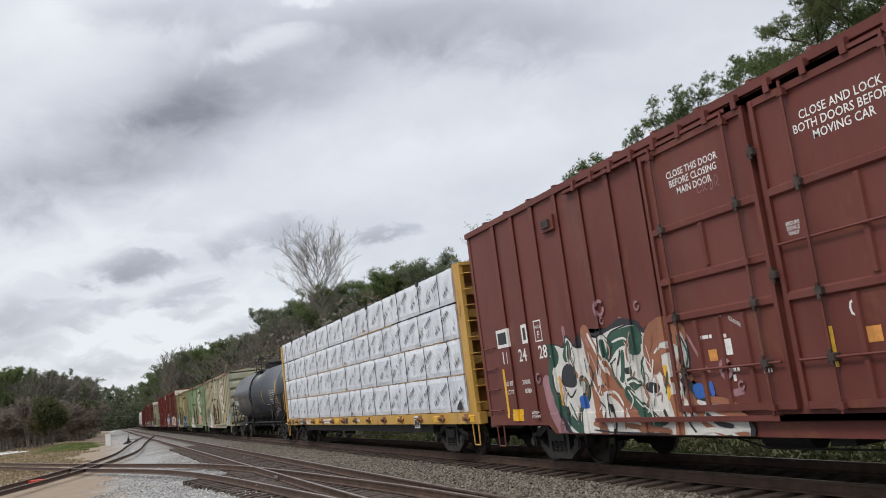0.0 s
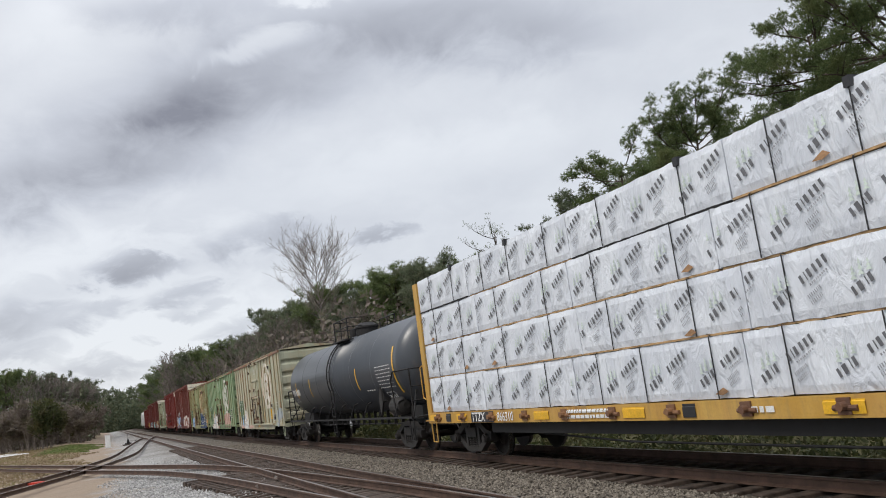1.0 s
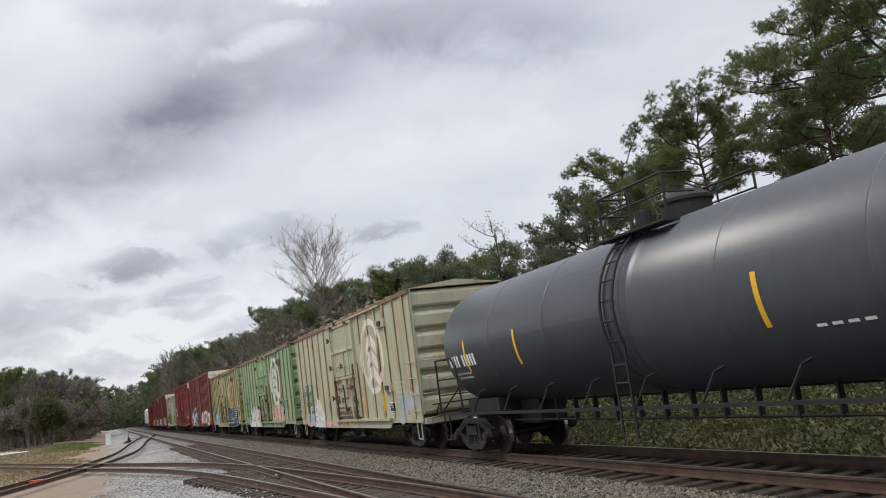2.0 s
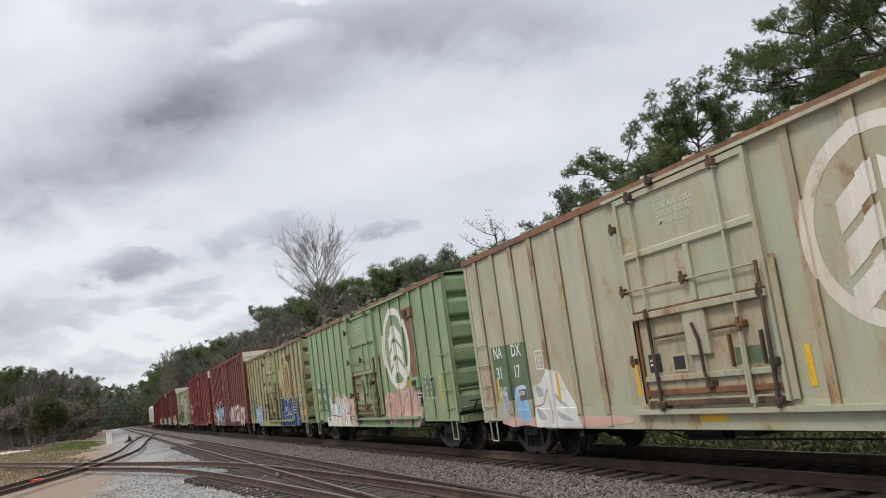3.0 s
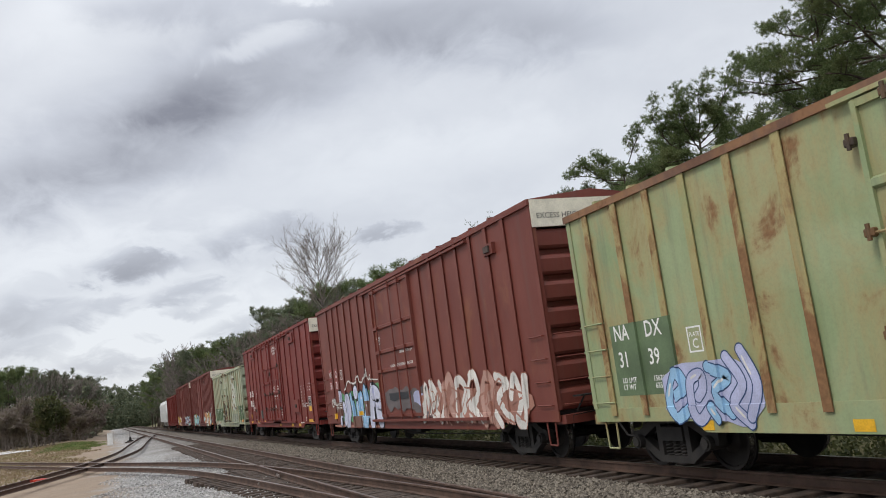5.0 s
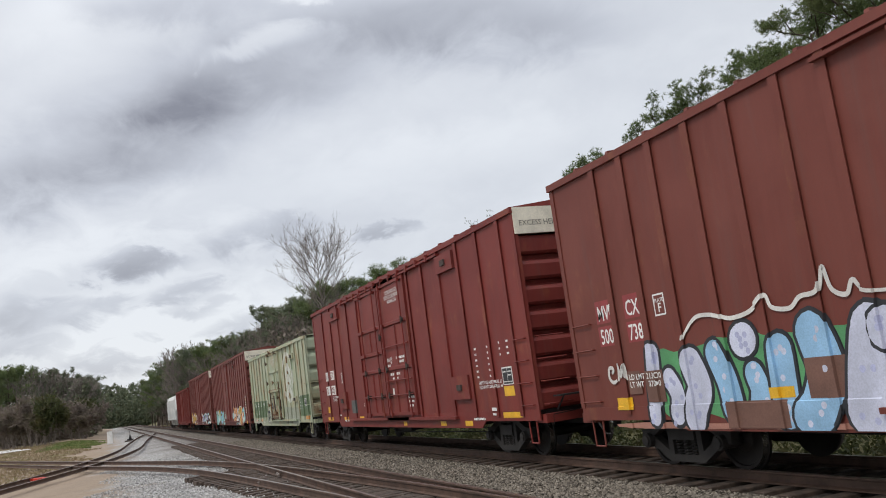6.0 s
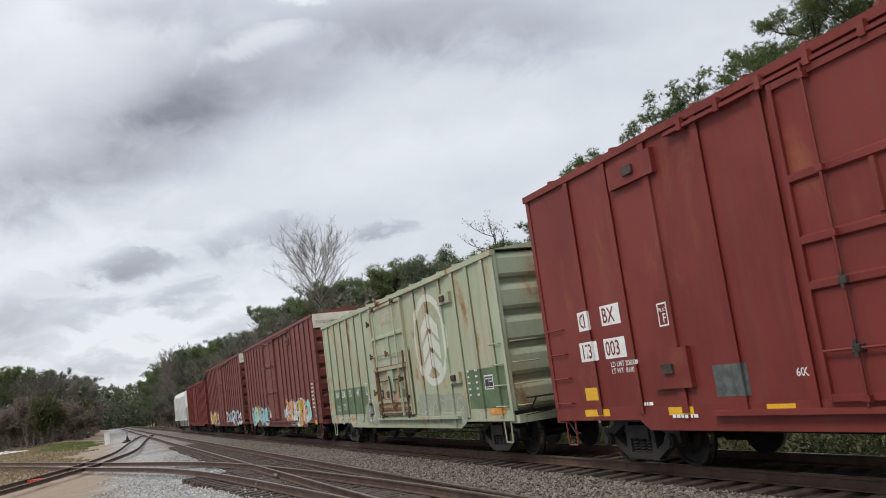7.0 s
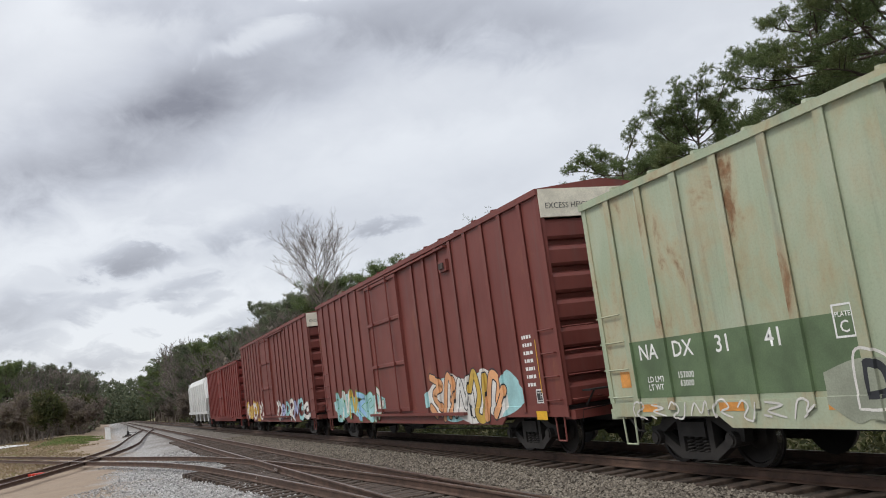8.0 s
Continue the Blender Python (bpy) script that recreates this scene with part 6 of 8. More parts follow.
def door_gear(c, p_, key):
    """The latching gear over the lower half of an insulated boxcar's plug door."""
    y = -(HALF + 0.045)
    worn, side = M[key + "_gear"], M[key]

    def bar(name, mat, x0, x1, z0, z1, out=0.06, label=""):
        bm = bmesh.new()
        box(bm, x0, x1, y - out, y - 0.002, z0, z1)
        bmesh.ops.bevel(bm, geom=list(bm.edges), offset=0.008, segments=1, affect="EDGES")
        return part(name, bm, mat, c, label)

    def rods(name, mat, pts, rad=0.018, out=0.08):
        bm = bmesh.new()
        pipe(bm, [(px_, y - out, pz_) for px_, pz_ in pts], rad, 6)
        return part(name, bm, mat, c)

    bar("cross_beam", worn, 6.56, 9.56, 2.38, 2.48, 0.11, "rust-stained cross beam of the door")
    bar("beam_lip", M["rust_brown"], 6.58, 9.54, 2.485, 2.515, 0.07)
    rods("cross_rod", worn, [(6.42, 2.86), (9.46, 2.82)])
    bar("corner_column", M["rust_brown"], 6.52, 6.62, 1.06, 2.37, 0.05)
    bar("corner_column", worn, 9.62, 9.74, 1.06, 2.9, 0.03)
    bar("lower_panel", worn, 6.64, 9.52, 1.06, 2.37, 0.005)
    rods("latch_rod", M["grease"], [(7.0, 2.38), (7.02, 1.0)], 0.032, 0.10)
    rods("latch_rod", worn, [(9.0, 2.38), (8.96, 1.15)], 0.03, 0.10)
    rods("latch_rod", M["grease"], [(9.5, 2.85), (9.5, 2.4), (9.46, 1.05)], 0.03, 0.10)
    bar("door_stile", side, 8.06, 8.17, 2.52, 3.34, 0.05)
    for z, mat in ((1.45, worn), (1.24, M["rust_brown"]), (1.08, M["grease"])):
        bar("lower_rail", mat, 6.64, 9.52, z - 0.045, z + 0.04, 0.06)
    bar("lever_plate", side, 7.81, 8.30, 1.74, 2.41, 0.075)
    rods("door_lever", M["grease"], [(8.05, 2.2), (8.14, 1.95), (8.16, 1.5), (8.2, 1.3)], 0.026, 0.12)
    for x0, x1 in ((7.06, 7.78), (8.33, 9.06)):
        rods("latch_arm", M["grease"], [(x0, 2.07), (x1, 2.08)], 0.022, 0.07)
    for x in (8.68, 9.29):
        bar("hand_hold", M["grease"], x - 0.02, x + 0.02, 1.53, 1.97, 0.06)
    bar("dark_panel", M["panel_green"], 8.72, 9.26, 1.55, 1.78, 0.006)
    for x, z in ((7.0, 2.43), (9.48, 2.46), (9.5, 1.55), (6.46, 2.87), (7.02, 1.05), (9.0, 2.08), (8.2, 1.32), (6.44, 1.75), (9.46, 1.06), (8.0, 2.86), (7.0, 4.3), (9.0, 4.3), (7.6, 4.42), (6.44, 3.9)):
        bm = bmesh.new()
        box(bm, x - 0.07, x + 0.07, y - 0.125, y + 0.02, z - 0.05, z + 0.05)
        bmesh.ops.bevel(bm, geom=list(bm.edges), offset=0.015, segments=1, affect="EDGES")
        rod(bm, (x, y - 0.115, z - 0.09), (x, y - 0.115, z + 0.10), 0.028, 6)
        part("rod_bracket", bm, M["grease"], c, "greasy black latch bracket")
    bar("sign_plate", M["black_panel"], 6.74, 7.05, 1.55, 1.83, 0.02)
    bars([(6.8, 1.72, 0.18, 0.03), (6.8, 1.65, 0.16, 0.03)], c, p_, lift=0.03, seed=3)
    bar("card_frame", worn, 7.32, 7.69, 1.52, 1.80, 0.02)
    bar("card_holder", M["g_pink"] if key == "green" else M["black_panel"], 7.37, 7.64, 1.56, 1.76, 0.026)


door_hardware(car_a, M["kcs"], [(8.1, 3.05, 3.66), (8.1, 1.1, 2.32), (7.62, 1.1, 2.32), (8.6, 1.1, 2.32), (10.8, 2.5, 3.64), (10.45, 1.1, 2.32), (11.15, 1.1, 2.32)],
              [(7.05, 9.2, 1.62), (9.5, 12.1, 1.62), (9.5, 12.1, 3.05)], [(7.28, 2.40), (8.93, 2.40), (7.28, 1.62), (8.93, 1.62), (10.02, 2.40), (10.02, 1.62), (7.28, 3.72), (8.93, 3.72), (10.02, 3.72), (9.36, 4.3), (9.36, 2.7)],
              [5.0, 5.6, 6.2, 6.8, 7.4, 8.0, 8.6, 9.2, 9.8, 10.4, 11.0, 11.6, 12.2, 12.8])
door_hardware(car_h, M["cibx"], [(7.95, 3.05, 3.66), (7.8, 1.1, 2.32), (8.4, 1.1, 2.32), (10.1, 1.1, 2.32), (10.9, 1.1, 2.32), (10.5, 2.5, 3.64)],
              [(6.8, 9.05, 1.62), (9.35, 11.65, 1.62), (9.35, 11.65, 3.05), (9.35, 11.65, 2.05)], [(7.3, 2.40), (8.8, 2.40), (7.3, 1.62), (8.8, 1.62), (9.55, 2.40), (9.55, 1.62), (11.4, 2.40), (11.4, 1.62), (11.4, 3.72), (9.2, 3.4)],
              [5.0, 5.8, 6.6, 7.4, 8.2, 9.0, 9.8, 10.6, 11.4, 12.2, 13.0, 13.8])

# the four insulated boxcars
for c, p_, em, side_mat, panel_mat, num in ((car_d, prof_d, "emblem_rust", "tan", "tan", "17"), (car_e, prof_e, "emblem", "green", "rust", "45"), (car_f, prof_f, "emblem_orange", "olive", "rust", "39"), (car_i, prof_i, "emblem_faint", "pale", "pale", "41")):
    emblem(c, p_, 11.42, 2.95, 1.2, em)
    patch(12.5, 13.15, 2.05, 3.72, c, p_, panel_mat, "side_plate", 0.0025)
    hatch_box(c, p_, 12.45, 13.22, 3.72, 3.98, M[panel_mat])
    hatch_box(c, p_, 12.6, 13.22, 1.76, 2.02, M[side_mat])
    if c is car_i:
        for a, b in ((0.86, 5.3), (13.52, 15.6)):
            patch(a, b, 1.12, 2.02, c, p_, "panel_green", "stencil_band", 0.003)
        for s, x in (("NA", 1.02), ("DX", 1.88), ("31", 2.86), ("41", 3.84)):
            lettering(s, x, 1.72, 0.34, c, p_)
        lettering("LD LMT\nLT WT", 1.15, 1.36, 0.13, c, p_)
        lettering("157000\n 63000", 1.92, 1.40, 0.13, c, p_)
        boxed_letter(c, p_, 5.0, 1.72, 0.3, 0.4, "C")
    else:
        patch(0.86, 2.55, 1.25, 2.42, c, p_, "panel_green", "stencil_band", 0.003)
        lettering("NA", 0.96, 2.16, 0.36, c, p_, squeeze=0.84)
        lettering("DX", 1.84, 2.16, 0.36, c, p_, squeeze=0.84)
        lettering("31", 1.0, 1.72, 0.36, c, p_, squeeze=0.84)
        lettering(num, 1.84, 1.72, 0.36, c, p_, squeeze=0.84)
        lettering("LD LMT\nLT WT", 1.02, 1.46, 0.12, c, p_)
        lettering("156700\n 63300", 1.88, 1.46, 0.12, c, p_)
        boxed_letter(c, p_, 2.88, 1.82, 0.32, 0.38, "C")
    lettering("CLOSE AND LOCK\nDOORS BEFORE\nMOVING CAR", 7.95, 3.98, 0.13, c, p_, "emblem_faint", 0.006, align="CENTER", squeeze=0.9)
    rows = [(13.55, 1.98 - 0.14 * k, 0.12, 0.045) for k in range(5)] + [(14.0, 1.98 - 0.14 * k, 0.16, 0.045) for k in range(5)]
    if c is not car_f:
        bars(rows, c, p_, "white_letter" if c is car_i else "emblem_faint", seed=6)
    door_gear(c, p_, side_mat)

c, p_ = car_d, prof_d
stripes(c, p_, (0.95, 3.6, 6.25, 9.9, 12.2, 14.7), 1.2, 1.72)
placard(c, p_, 12.7, 13.25, 1.12, 1.45)
sill_tapes(c, p_, ((7.7, 8.3),), 0.78, 0.88)
sp = Spray(c, p_)
sp.cloud("g_blush", 1.0, 6.0, 0.69, 0.92, rg, 9, 0.3)
sp.blob("g_sky", [(1.8, 1.5), (2.35, 1.52), (2.4, 1.2), (2.45, 0.85), (1.95, 0.8), (1.75, 1.1)], 2)
sp.blob("g_grey", [(1.95, 1.48), (2.3, 1.46), (2.32, 1.25), (1.98, 1.22)], 1)
sp.blob("g_faint", [(1.05, 1.45), (1.45, 1.4), (1.5, 1.0), (1.2, 0.85), (1.05, 1.0)], 2)
sp.blob("g_white", [(2.6, 1.5), (2.95, 1.56), (3.3, 1.82), (3.75, 1.72), (4.0, 1.35), (4.2, 1.1), (4.4, 0.69), (2.55, 0.69), (2.6, 1.0)], 1)
for q in ([(2.75, 1.5), (2.95, 1.45), (3.0, 1.3), (2.78, 1.3)], [(3.45, 1.35), (3.7, 1.2), (3.95, 1.05), (3.6, 1.15)], [(2.65, 1.08), (2.9, 1.0), (3.05, 0.85), (2.75, 0.85)], [(3.5, 1.0), (3.85, 0.9), (4.1, 0.8), (3.6, 0.85)]):
    sp.blob("g_faint", q, 2)
for q in ([(2.55, 1.1), (2.95, 1.15), (3.2, 1.4), (3.35, 1.0), (3.3, 0.75)], [(1.2, 1.4), (1.35, 1.0), (1.6, 0.95)]):
    sp.stroke("g_rose", q, 0.03, 0.5)
sp.cloud("g_faint", 13.7, 15.2, 0.95, 1.8, rg, 6, 0.4)
sp.cloud("g_faint", 13.55, 14.2, 0.78, 1.06, rg, 3, 0.2)
sp.done("pale worn graffiti")

c, p_ = car_e, prof_e
stripes(c, p_, (0.86, 3.66, 9.55, 12.25, 14.62), 1.28, 2.0)
sp = Spray(c, p_)
sp.blob("g_blush", [(5.4, 1.68), (5.8, 1.64), (6.2, 1.68), (6.3, 1.3), (6.5, 1.1), (6.6, 0.69), (5.3, 0.69)], 1)
sp.blob("g_white", [(2.1, 1.02), (2.75, 1.05), (2.7, 1.75), (2.95, 1.85), (3.1, 1.55), (3.5, 1.5), (3.75, 1.8), (4.0, 1.9), (4.3, 2.03), (4.35, 1.75), (4.6, 1.62), (4.75, 1.82), (5.0, 1.84), (5.35, 1.72), (5.6, 1.5), (5.4, 1.2), (5.7, 0.69), (2.1, 0.69)], 1)
sp.blob("g_sky", [(3.75, 1.05), (3.8, 1.55), (3.95, 1.7), (4.05, 1.5), (3.95, 1.1)], 2)
for q in ([(2.78, 1.72), (2.72, 1.35), (2.95, 1.1), (3.4, 1.08), (3.75, 1.05), (4.4, 1.02)], [(2.95, 1.82), (3.05, 1.55), (3.25, 1.5), (3.5, 1.6)], [(3.7, 1.75), (4.1, 1.86), (4.3, 2.0), (4.25, 1.6), (4.4, 1.05)], [(3.3, 1.12), (3.35, 1.5)], [(3.98, 1.1), (4.08, 1.45), (4.15, 1.1)]):
    sp.stroke("g_black", q, 0.035, 0.6)
for q in ([(4.55, 1.78), (4.6, 1.4), (4.8, 1.15), (4.75, 0.75)], [(4.7, 1.8), (4.95, 1.6), (5.2, 1.4), (5.15, 1.2), (5.5, 1.12)], [(5.0, 1.82), (5.15, 1.5)], [(5.5, 1.66), (5.75, 1.35), (5.5, 1.1), (5.55, 0.75)], [(5.5, 1.67), (6.2, 1.66)], [(5.8, 1.05), (6.2, 1.0), (6.5, 0.75)], [(6.0, 1.3), (6.3, 1.28)], [(2.3, 0.72), (2.5, 0.95), (2.75, 0.9), (2.8, 0.72)], [(3.1, 1.0), (3.2, 0.75)], [(3.6, 1.0), (3.7, 0.75)], [(4.2, 1.0), (4.35, 0.75)], [(5.0, 1.05), (5.1, 0.75)]):
    sp.stroke("g_rose", q, 0.075, 0.5)
sp.cloud("g_blush", 9.75, 13.2, 0.69, 1.85, rg, 7, 0.25)
letters(sp, 9.9, 13.0, 0.8, 1.75, 4, ["g_pink"], "g_pink", 0.12, rg, None, None, 0.2, 0.02)
for i in range(4):
    sp.stroke("g_ochre", [(3.5 + 0.5 * i, 1.8), (3.6 + 0.5 * i, 1.55)], 0.05)
scrawl(sp, "g_black", 13.4, 1.5, 0.9, 0.5, rg, 0.02, 4)
sp.done("pink and white bubble graffiti")
placard(c, p_, 12.72, 13.25, 1.22, 1.6)
for a, b in ((0.7, 1.4), (2.4, 3.0), (6.6, 7.0), (9.6, 10.3), (12.5, 13.2)):
    sill_tapes(c, p_, ((a, b),), 0.76, 0.92, "black_panel")

c, p_ = car_f, prof_f
sp = Spray(c, p_)
sp.blob("g_navy", [(9.87, 2.02), (10.55, 2.02), (10.74, 1.99), (10.93, 1.94), (11.17, 2.0), (11.48, 1.97), (11.76, 2.06), (11.99, 2.01), (12.26, 1.94), (12.42, 2.0), (12.62, 1.94), (12.73, 2.01), (12.99, 2.01), (13.29, 2.04), (13.56, 1.88), (13.72, 2.05), (13.87, 2.05), (14.02, 1.96), (14.05, 1.81), (14.1, 1.32), (14.29, 1.14), (14.26, 0.93), (14.18, 0.72), (12.1, 0.71), (9.6, 0.71), (9.62, 0.99), (9.89, 1.25)], 3)
sp.stroke("g_white", [(9.87, 2.02), (10.55, 2.02)], 0.032, 0.7)
sp.stroke("g_white", [(9.87, 2.02), (9.89, 1.25)], 0.032, 0.7)
sp.stroke("g_white", [(9.87, 1.18), (10.08, 1.27), (10.26, 1.27)], 0.032, 0.7)
sp.stroke("g_white", [(9.62, 0.99), (9.77, 1.15), (9.91, 1.21)], 0.032, 0.7)
sp.stroke("g_white", [(10.27, 1.3), (10.53, 1.37), (10.74, 1.28)], 0.032, 0.7)
sp.stroke("g_white", [(10.34, 1.11), (10.54, 1.21), (10.8, 1.13)], 0.032, 0.7)
sp.stroke("g_white", [(10.91, 1.9), (10.98, 1.74), (10.87, 1.56), (11.0, 1.43), (11.22, 1.43), (11.37, 1.62), (11.37, 1.86), (11.25, 1.99), (11.02, 1.98)], 0.032, 0.7)
sp.stroke("g_white", [(10.86, 1.53), (10.96, 1.28), (11.22, 1.09), (11.34, 0.94)], 0.032, 0.7)
sp.stroke("g_white", [(10.93, 1.42), (11.47, 1.39), (11.23, 1.12)], 0.032, 0.7)
sp.stroke("g_white", [(10.94, 1.4), (10.98, 1.08)], 0.032, 0.7)
sp.stroke("g_white", [(11.32, 1.99), (11.48, 1.97), (11.6, 1.85), (11.77, 2.08), (11.54, 1.64), (11.48, 1.44)], 0.032, 0.7)
sp.stroke("g_white", [(11.77, 2.08), (11.92, 1.76), (12.16, 1.41), (12.31, 1.15), (12.37, 0.94)], 0.032, 0.7)
sp.stroke("g_white", [(11.23, 1.12), (11.42, 1.23), (11.76, 1.37), (11.96, 1.37), (12.16, 1.26), (12.39, 1.09)], 0.032, 0.7)
sp.stroke("g_white", [(11.45, 1.23), (11.7, 1.13), (11.82, 0.96)], 0.032, 0.7)
sp.stroke("g_white", [(11.82, 1.92), (12.04, 2.0), (12.26, 1.92), (12.34, 1.73), (12.28, 1.51), (12.42, 1.37), (12.63, 1.32)], 0.032, 0.7)
sp.stroke("g_white", [(12.29, 1.96), (12.42, 2.0), (12.52, 1.89), (12.6, 1.77)], 0.032, 0.7)
sp.stroke("g_white", [(12.58, 1.77), (12.7, 1.97), (12.89, 2.04), (13.06, 1.95), (13.1, 1.81), (13.17, 1.76)], 0.032, 0.7)
sp.stroke("g_white", [(12.66, 1.74), (12.67, 1.55), (12.86, 1.54), (13.04, 1.43)], 0.032, 0.7)
sp.stroke("g_white", [(13.12, 1.96), (13.29, 2.04), (13.45, 1.92), (13.55, 1.78), (13.53, 1.63)], 0.032, 0.7)
sp.stroke("g_white", [(13.24, 1.72), (13.3, 1.59), (13.21, 1.38), (13.42, 1.37), (13.68, 1.24), (14.0, 1.08), (14.23, 0.93)], 0.032, 0.7)
sp.stroke("g_white", [(13.13, 1.33), (13.3, 1.22), (13.38, 1.07), (13.34, 0.72)], 0.032, 0.7)
sp.stroke("g_white", [(13.38, 1.09), (13.44, 1.16), (13.63, 1.19), (13.85, 1.17)], 0.032, 0.7)
sp.stroke("g_white", [(13.58, 1.88), (13.67, 2.02), (13.83, 2.06), (14.0, 1.99), (14.06, 1.84)], 0.032, 0.7)
sp.stroke("g_white", [(12.66, 1.27), (12.8, 1.0), (12.86, 0.87), (12.86, 0.72)], 0.032, 0.7)
sp.stroke("g_white", [(12.8, 1.48), (12.85, 1.19), (12.66, 1.03)], 0.032, 0.7)
sp.stroke("g_white", [(13.0, 1.37), (12.71, 1.16), (12.72, 1.35), (12.7, 1.44)], 0.032, 0.7)
sp.stroke("g_white", [(13.36, 1.43), (13.48, 1.45), (13.65, 1.44)], 0.032, 0.7)
sp.stroke("g_white", [(13.52, 1.32), (13.64, 1.09), (13.64, 0.72)], 0.032, 0.7)
sp.stroke("g_white", [(10.61, 0.94), (10.62, 0.71)], 0.032, 0.7)
sp.stroke("g_white", [(11.34, 0.94), (11.35, 0.73)], 0.032, 0.7)
sp.stroke("g_white", [(11.65, 0.96), (11.68, 0.82)], 0.032, 0.7)
sp.stroke("g_white", [(12.16, 0.93), (12.17, 0.87)], 0.032, 0.7)
sp.stroke("g_white", [(12.35, 0.8), (12.28, 0.72)], 0.032, 0.7)
sp.stroke("g_white", [(9.68, 0.95), (9.67, 0.72)], 0.032, 0.7)
sp.stroke("g_white", [(14.1, 1.32), (14.27, 1.21), (14.46, 1.04)], 0.032, 0.7)
sp.cloud("g_lilac", 2.15, 4.25, 0.72, 1.75, rg, 5, 0.2)
letters(sp, 2.25, 4.15, 0.8, 1.65, 4, ["g_sky", "g_lilac"], "g_navy", 0.16, rg, None, "g_white", 0.1, 0.04)
scrawl(sp, "g_white", 14.0, 2.0, 1.2, 0.35, rg, 0.025, 5)
scrawl(sp, "g_white", 14.2, 1.0, 0.6, 0.35, rg, 0.02, 2)
sp.done("deep blue graffiti with white outlines")
patch(13.1, 13.72, 1.18, 1.88, c, p_, "black_panel", "stencil_band", 0.012)
bars([(13.15, 1.76 - 0.12 * k, 0.2, 0.05) for k in range(5)] + [(13.48, 1.76 - 0.12 * k, 0.2, 0.05) for k in range(5)], c, p_, lift=0.016, seed=12)
placard(c, p_, 14.18, 14.62, 1.42, 1.82)
patch(15.0, 15.42, 1.14, 1.4, c, p_, "orange_tape", "reflector_stripe", 0.006)
sill_tapes(c, p_, ((10.2, 10.7), (2.9, 3.15), (5.6, 5.9)), 0.70, 0.84)
sill_tapes(c, p_, ((13.0, 13.6),), 0.86, 1.0)

# red-brown boxcar with bubble letters
c, p_ = car_g, prof_g
for q in ((0.93, 1.40, 2.47, 2.86), (1.80, 2.27, 2.47, 2.86), (0.93, 1.40, 2.08, 2.42), (1.80, 2.27, 2.08, 2.42)):
    patch(*q, c, p_, "fresh_red", "fresh_paint_panel", 0.0025)
for s, x, z in (("MW", 0.98, 2.52), ("CX", 1.84, 2.52), ("500", 0.98, 2.12), ("738", 1.84, 2.12)):
    lettering(s, x, z, 0.36, c, p_, squeeze=0.74)
boxed_letter(c, p_, 2.62, 2.42, 0.28, 0.34)
lettering("SECURITY\nDEVICE\nONLY", 7.92, 3.42, 0.09, c, p_, align="CENTER")
lettering("CLOSE AND LOCK BEFORE MOVING CAR", 8.8, 2.49, 0.11, c, p_)
lettering("OPENING W 12-0 H 12-4", 9.8, 2.85, 0.10, c, p_)
lettering("60 K", 7.05, 1.02, 0.14, c, p_)
patch(1.2, 1.65, 1.0, 1.2, c, p_, "yellow_tape", "warning_panel", 0.013)
patch(9.0, 9.4, 1.32, 1.46, c, p_, "yellow_tape", "reflector_stripe", 0.013)
sp = Spray(c, p_)
sp.cloud("g_mint", 2.3, 7.6, 0.69, 2.12, rg, 16, 0.22)
sp.cloud("g_rose", 1.1, 7.4, 0.69, 0.8, rg, 8, 0.2)
bubbles = [([(2.36, 1.86), (2.3, 1.4), (2.24, 0.9)], "g_ice", 0.34), ([(2.72, 1.45), (2.85, 1.2), (2.8, 0.92)], "g_ice", 0.34), ([(3.3, 1.66), (3.42, 1.3), (3.25, 1.0), (3.2, 0.85)], "g_ice", 0.46),
           ([(3.85, 1.74), (4.0, 1.35), (4.05, 0.98)], "g_sky", 0.42), ([(4.42, 1.88), (4.48, 1.9)], "g_ice", 0.46), ([(4.56, 1.42), (4.62, 1.2), (4.55, 0.95)], "g_sky", 0.36),
           ([(5.1, 1.72), (5.08, 1.3), (5.05, 0.9)], "g_sky", 0.40), ([(5.68, 1.86), (5.78, 1.4), (5.6, 1.0), (5.42, 0.85)], "g_sky", 0.56),
           ([(6.55, 1.82), (6.42, 1.4), (6.3, 0.9)], "g_ice", 0.62), ([(6.75, 1.82), (7.15, 1.6), (6.95, 1.25), (7.2, 0.9)], "g_ice", 0.5)]
for pts, fill, w in bubbles:
    sp.stroke("g_black", pts, w + 0.12, 0.95)
for pts, fill, w in bubbles:
    sp.stroke("g_black", pts, w + 0.09, 0.95)
    sp.stroke(fill, pts, w, 0.95)
    for k in range(7):
        q = pts[k % len(pts)]
        x, z = q[0] + rg.uniform(-.12, .12), q[1] + rg.uniform(-.15, .15)
        sp.blob("g_lilac" if fill == "g_ice" else "g_ice", [(x + 0.045 * math.cos(i), z + 0.045 * math.sin(i)) for i in range(6)], 2)
sp.stroke("g_white", [(3.2, 2.0), (3.3, 2.12), (3.6, 2.3), (4.0, 2.28), (4.3, 2.2), (4.7, 2.25), (5.0, 2.42), (5.1, 2.25), (5.4, 2.2), (5.6, 2.32), (5.9, 2.35), (6.02, 2.62), (6.1, 2.34), (6.3, 2.25), (6.42, 2.4), (6.6, 2.25), (7.3, 2.2)], 0.06, 0.5)
scrawl(sp, "g_white", 1.05, 1.45, 0.6, 0.3, rg, 0.06, 2)
sp.cloud("g_grey", 8.0, 10.5, 1.15, 1.95, rg, 9, 0.25)
sp.cloud("g_grey", 10.3, 12.2, 0.95, 1.9, rg, 7, 0.3)
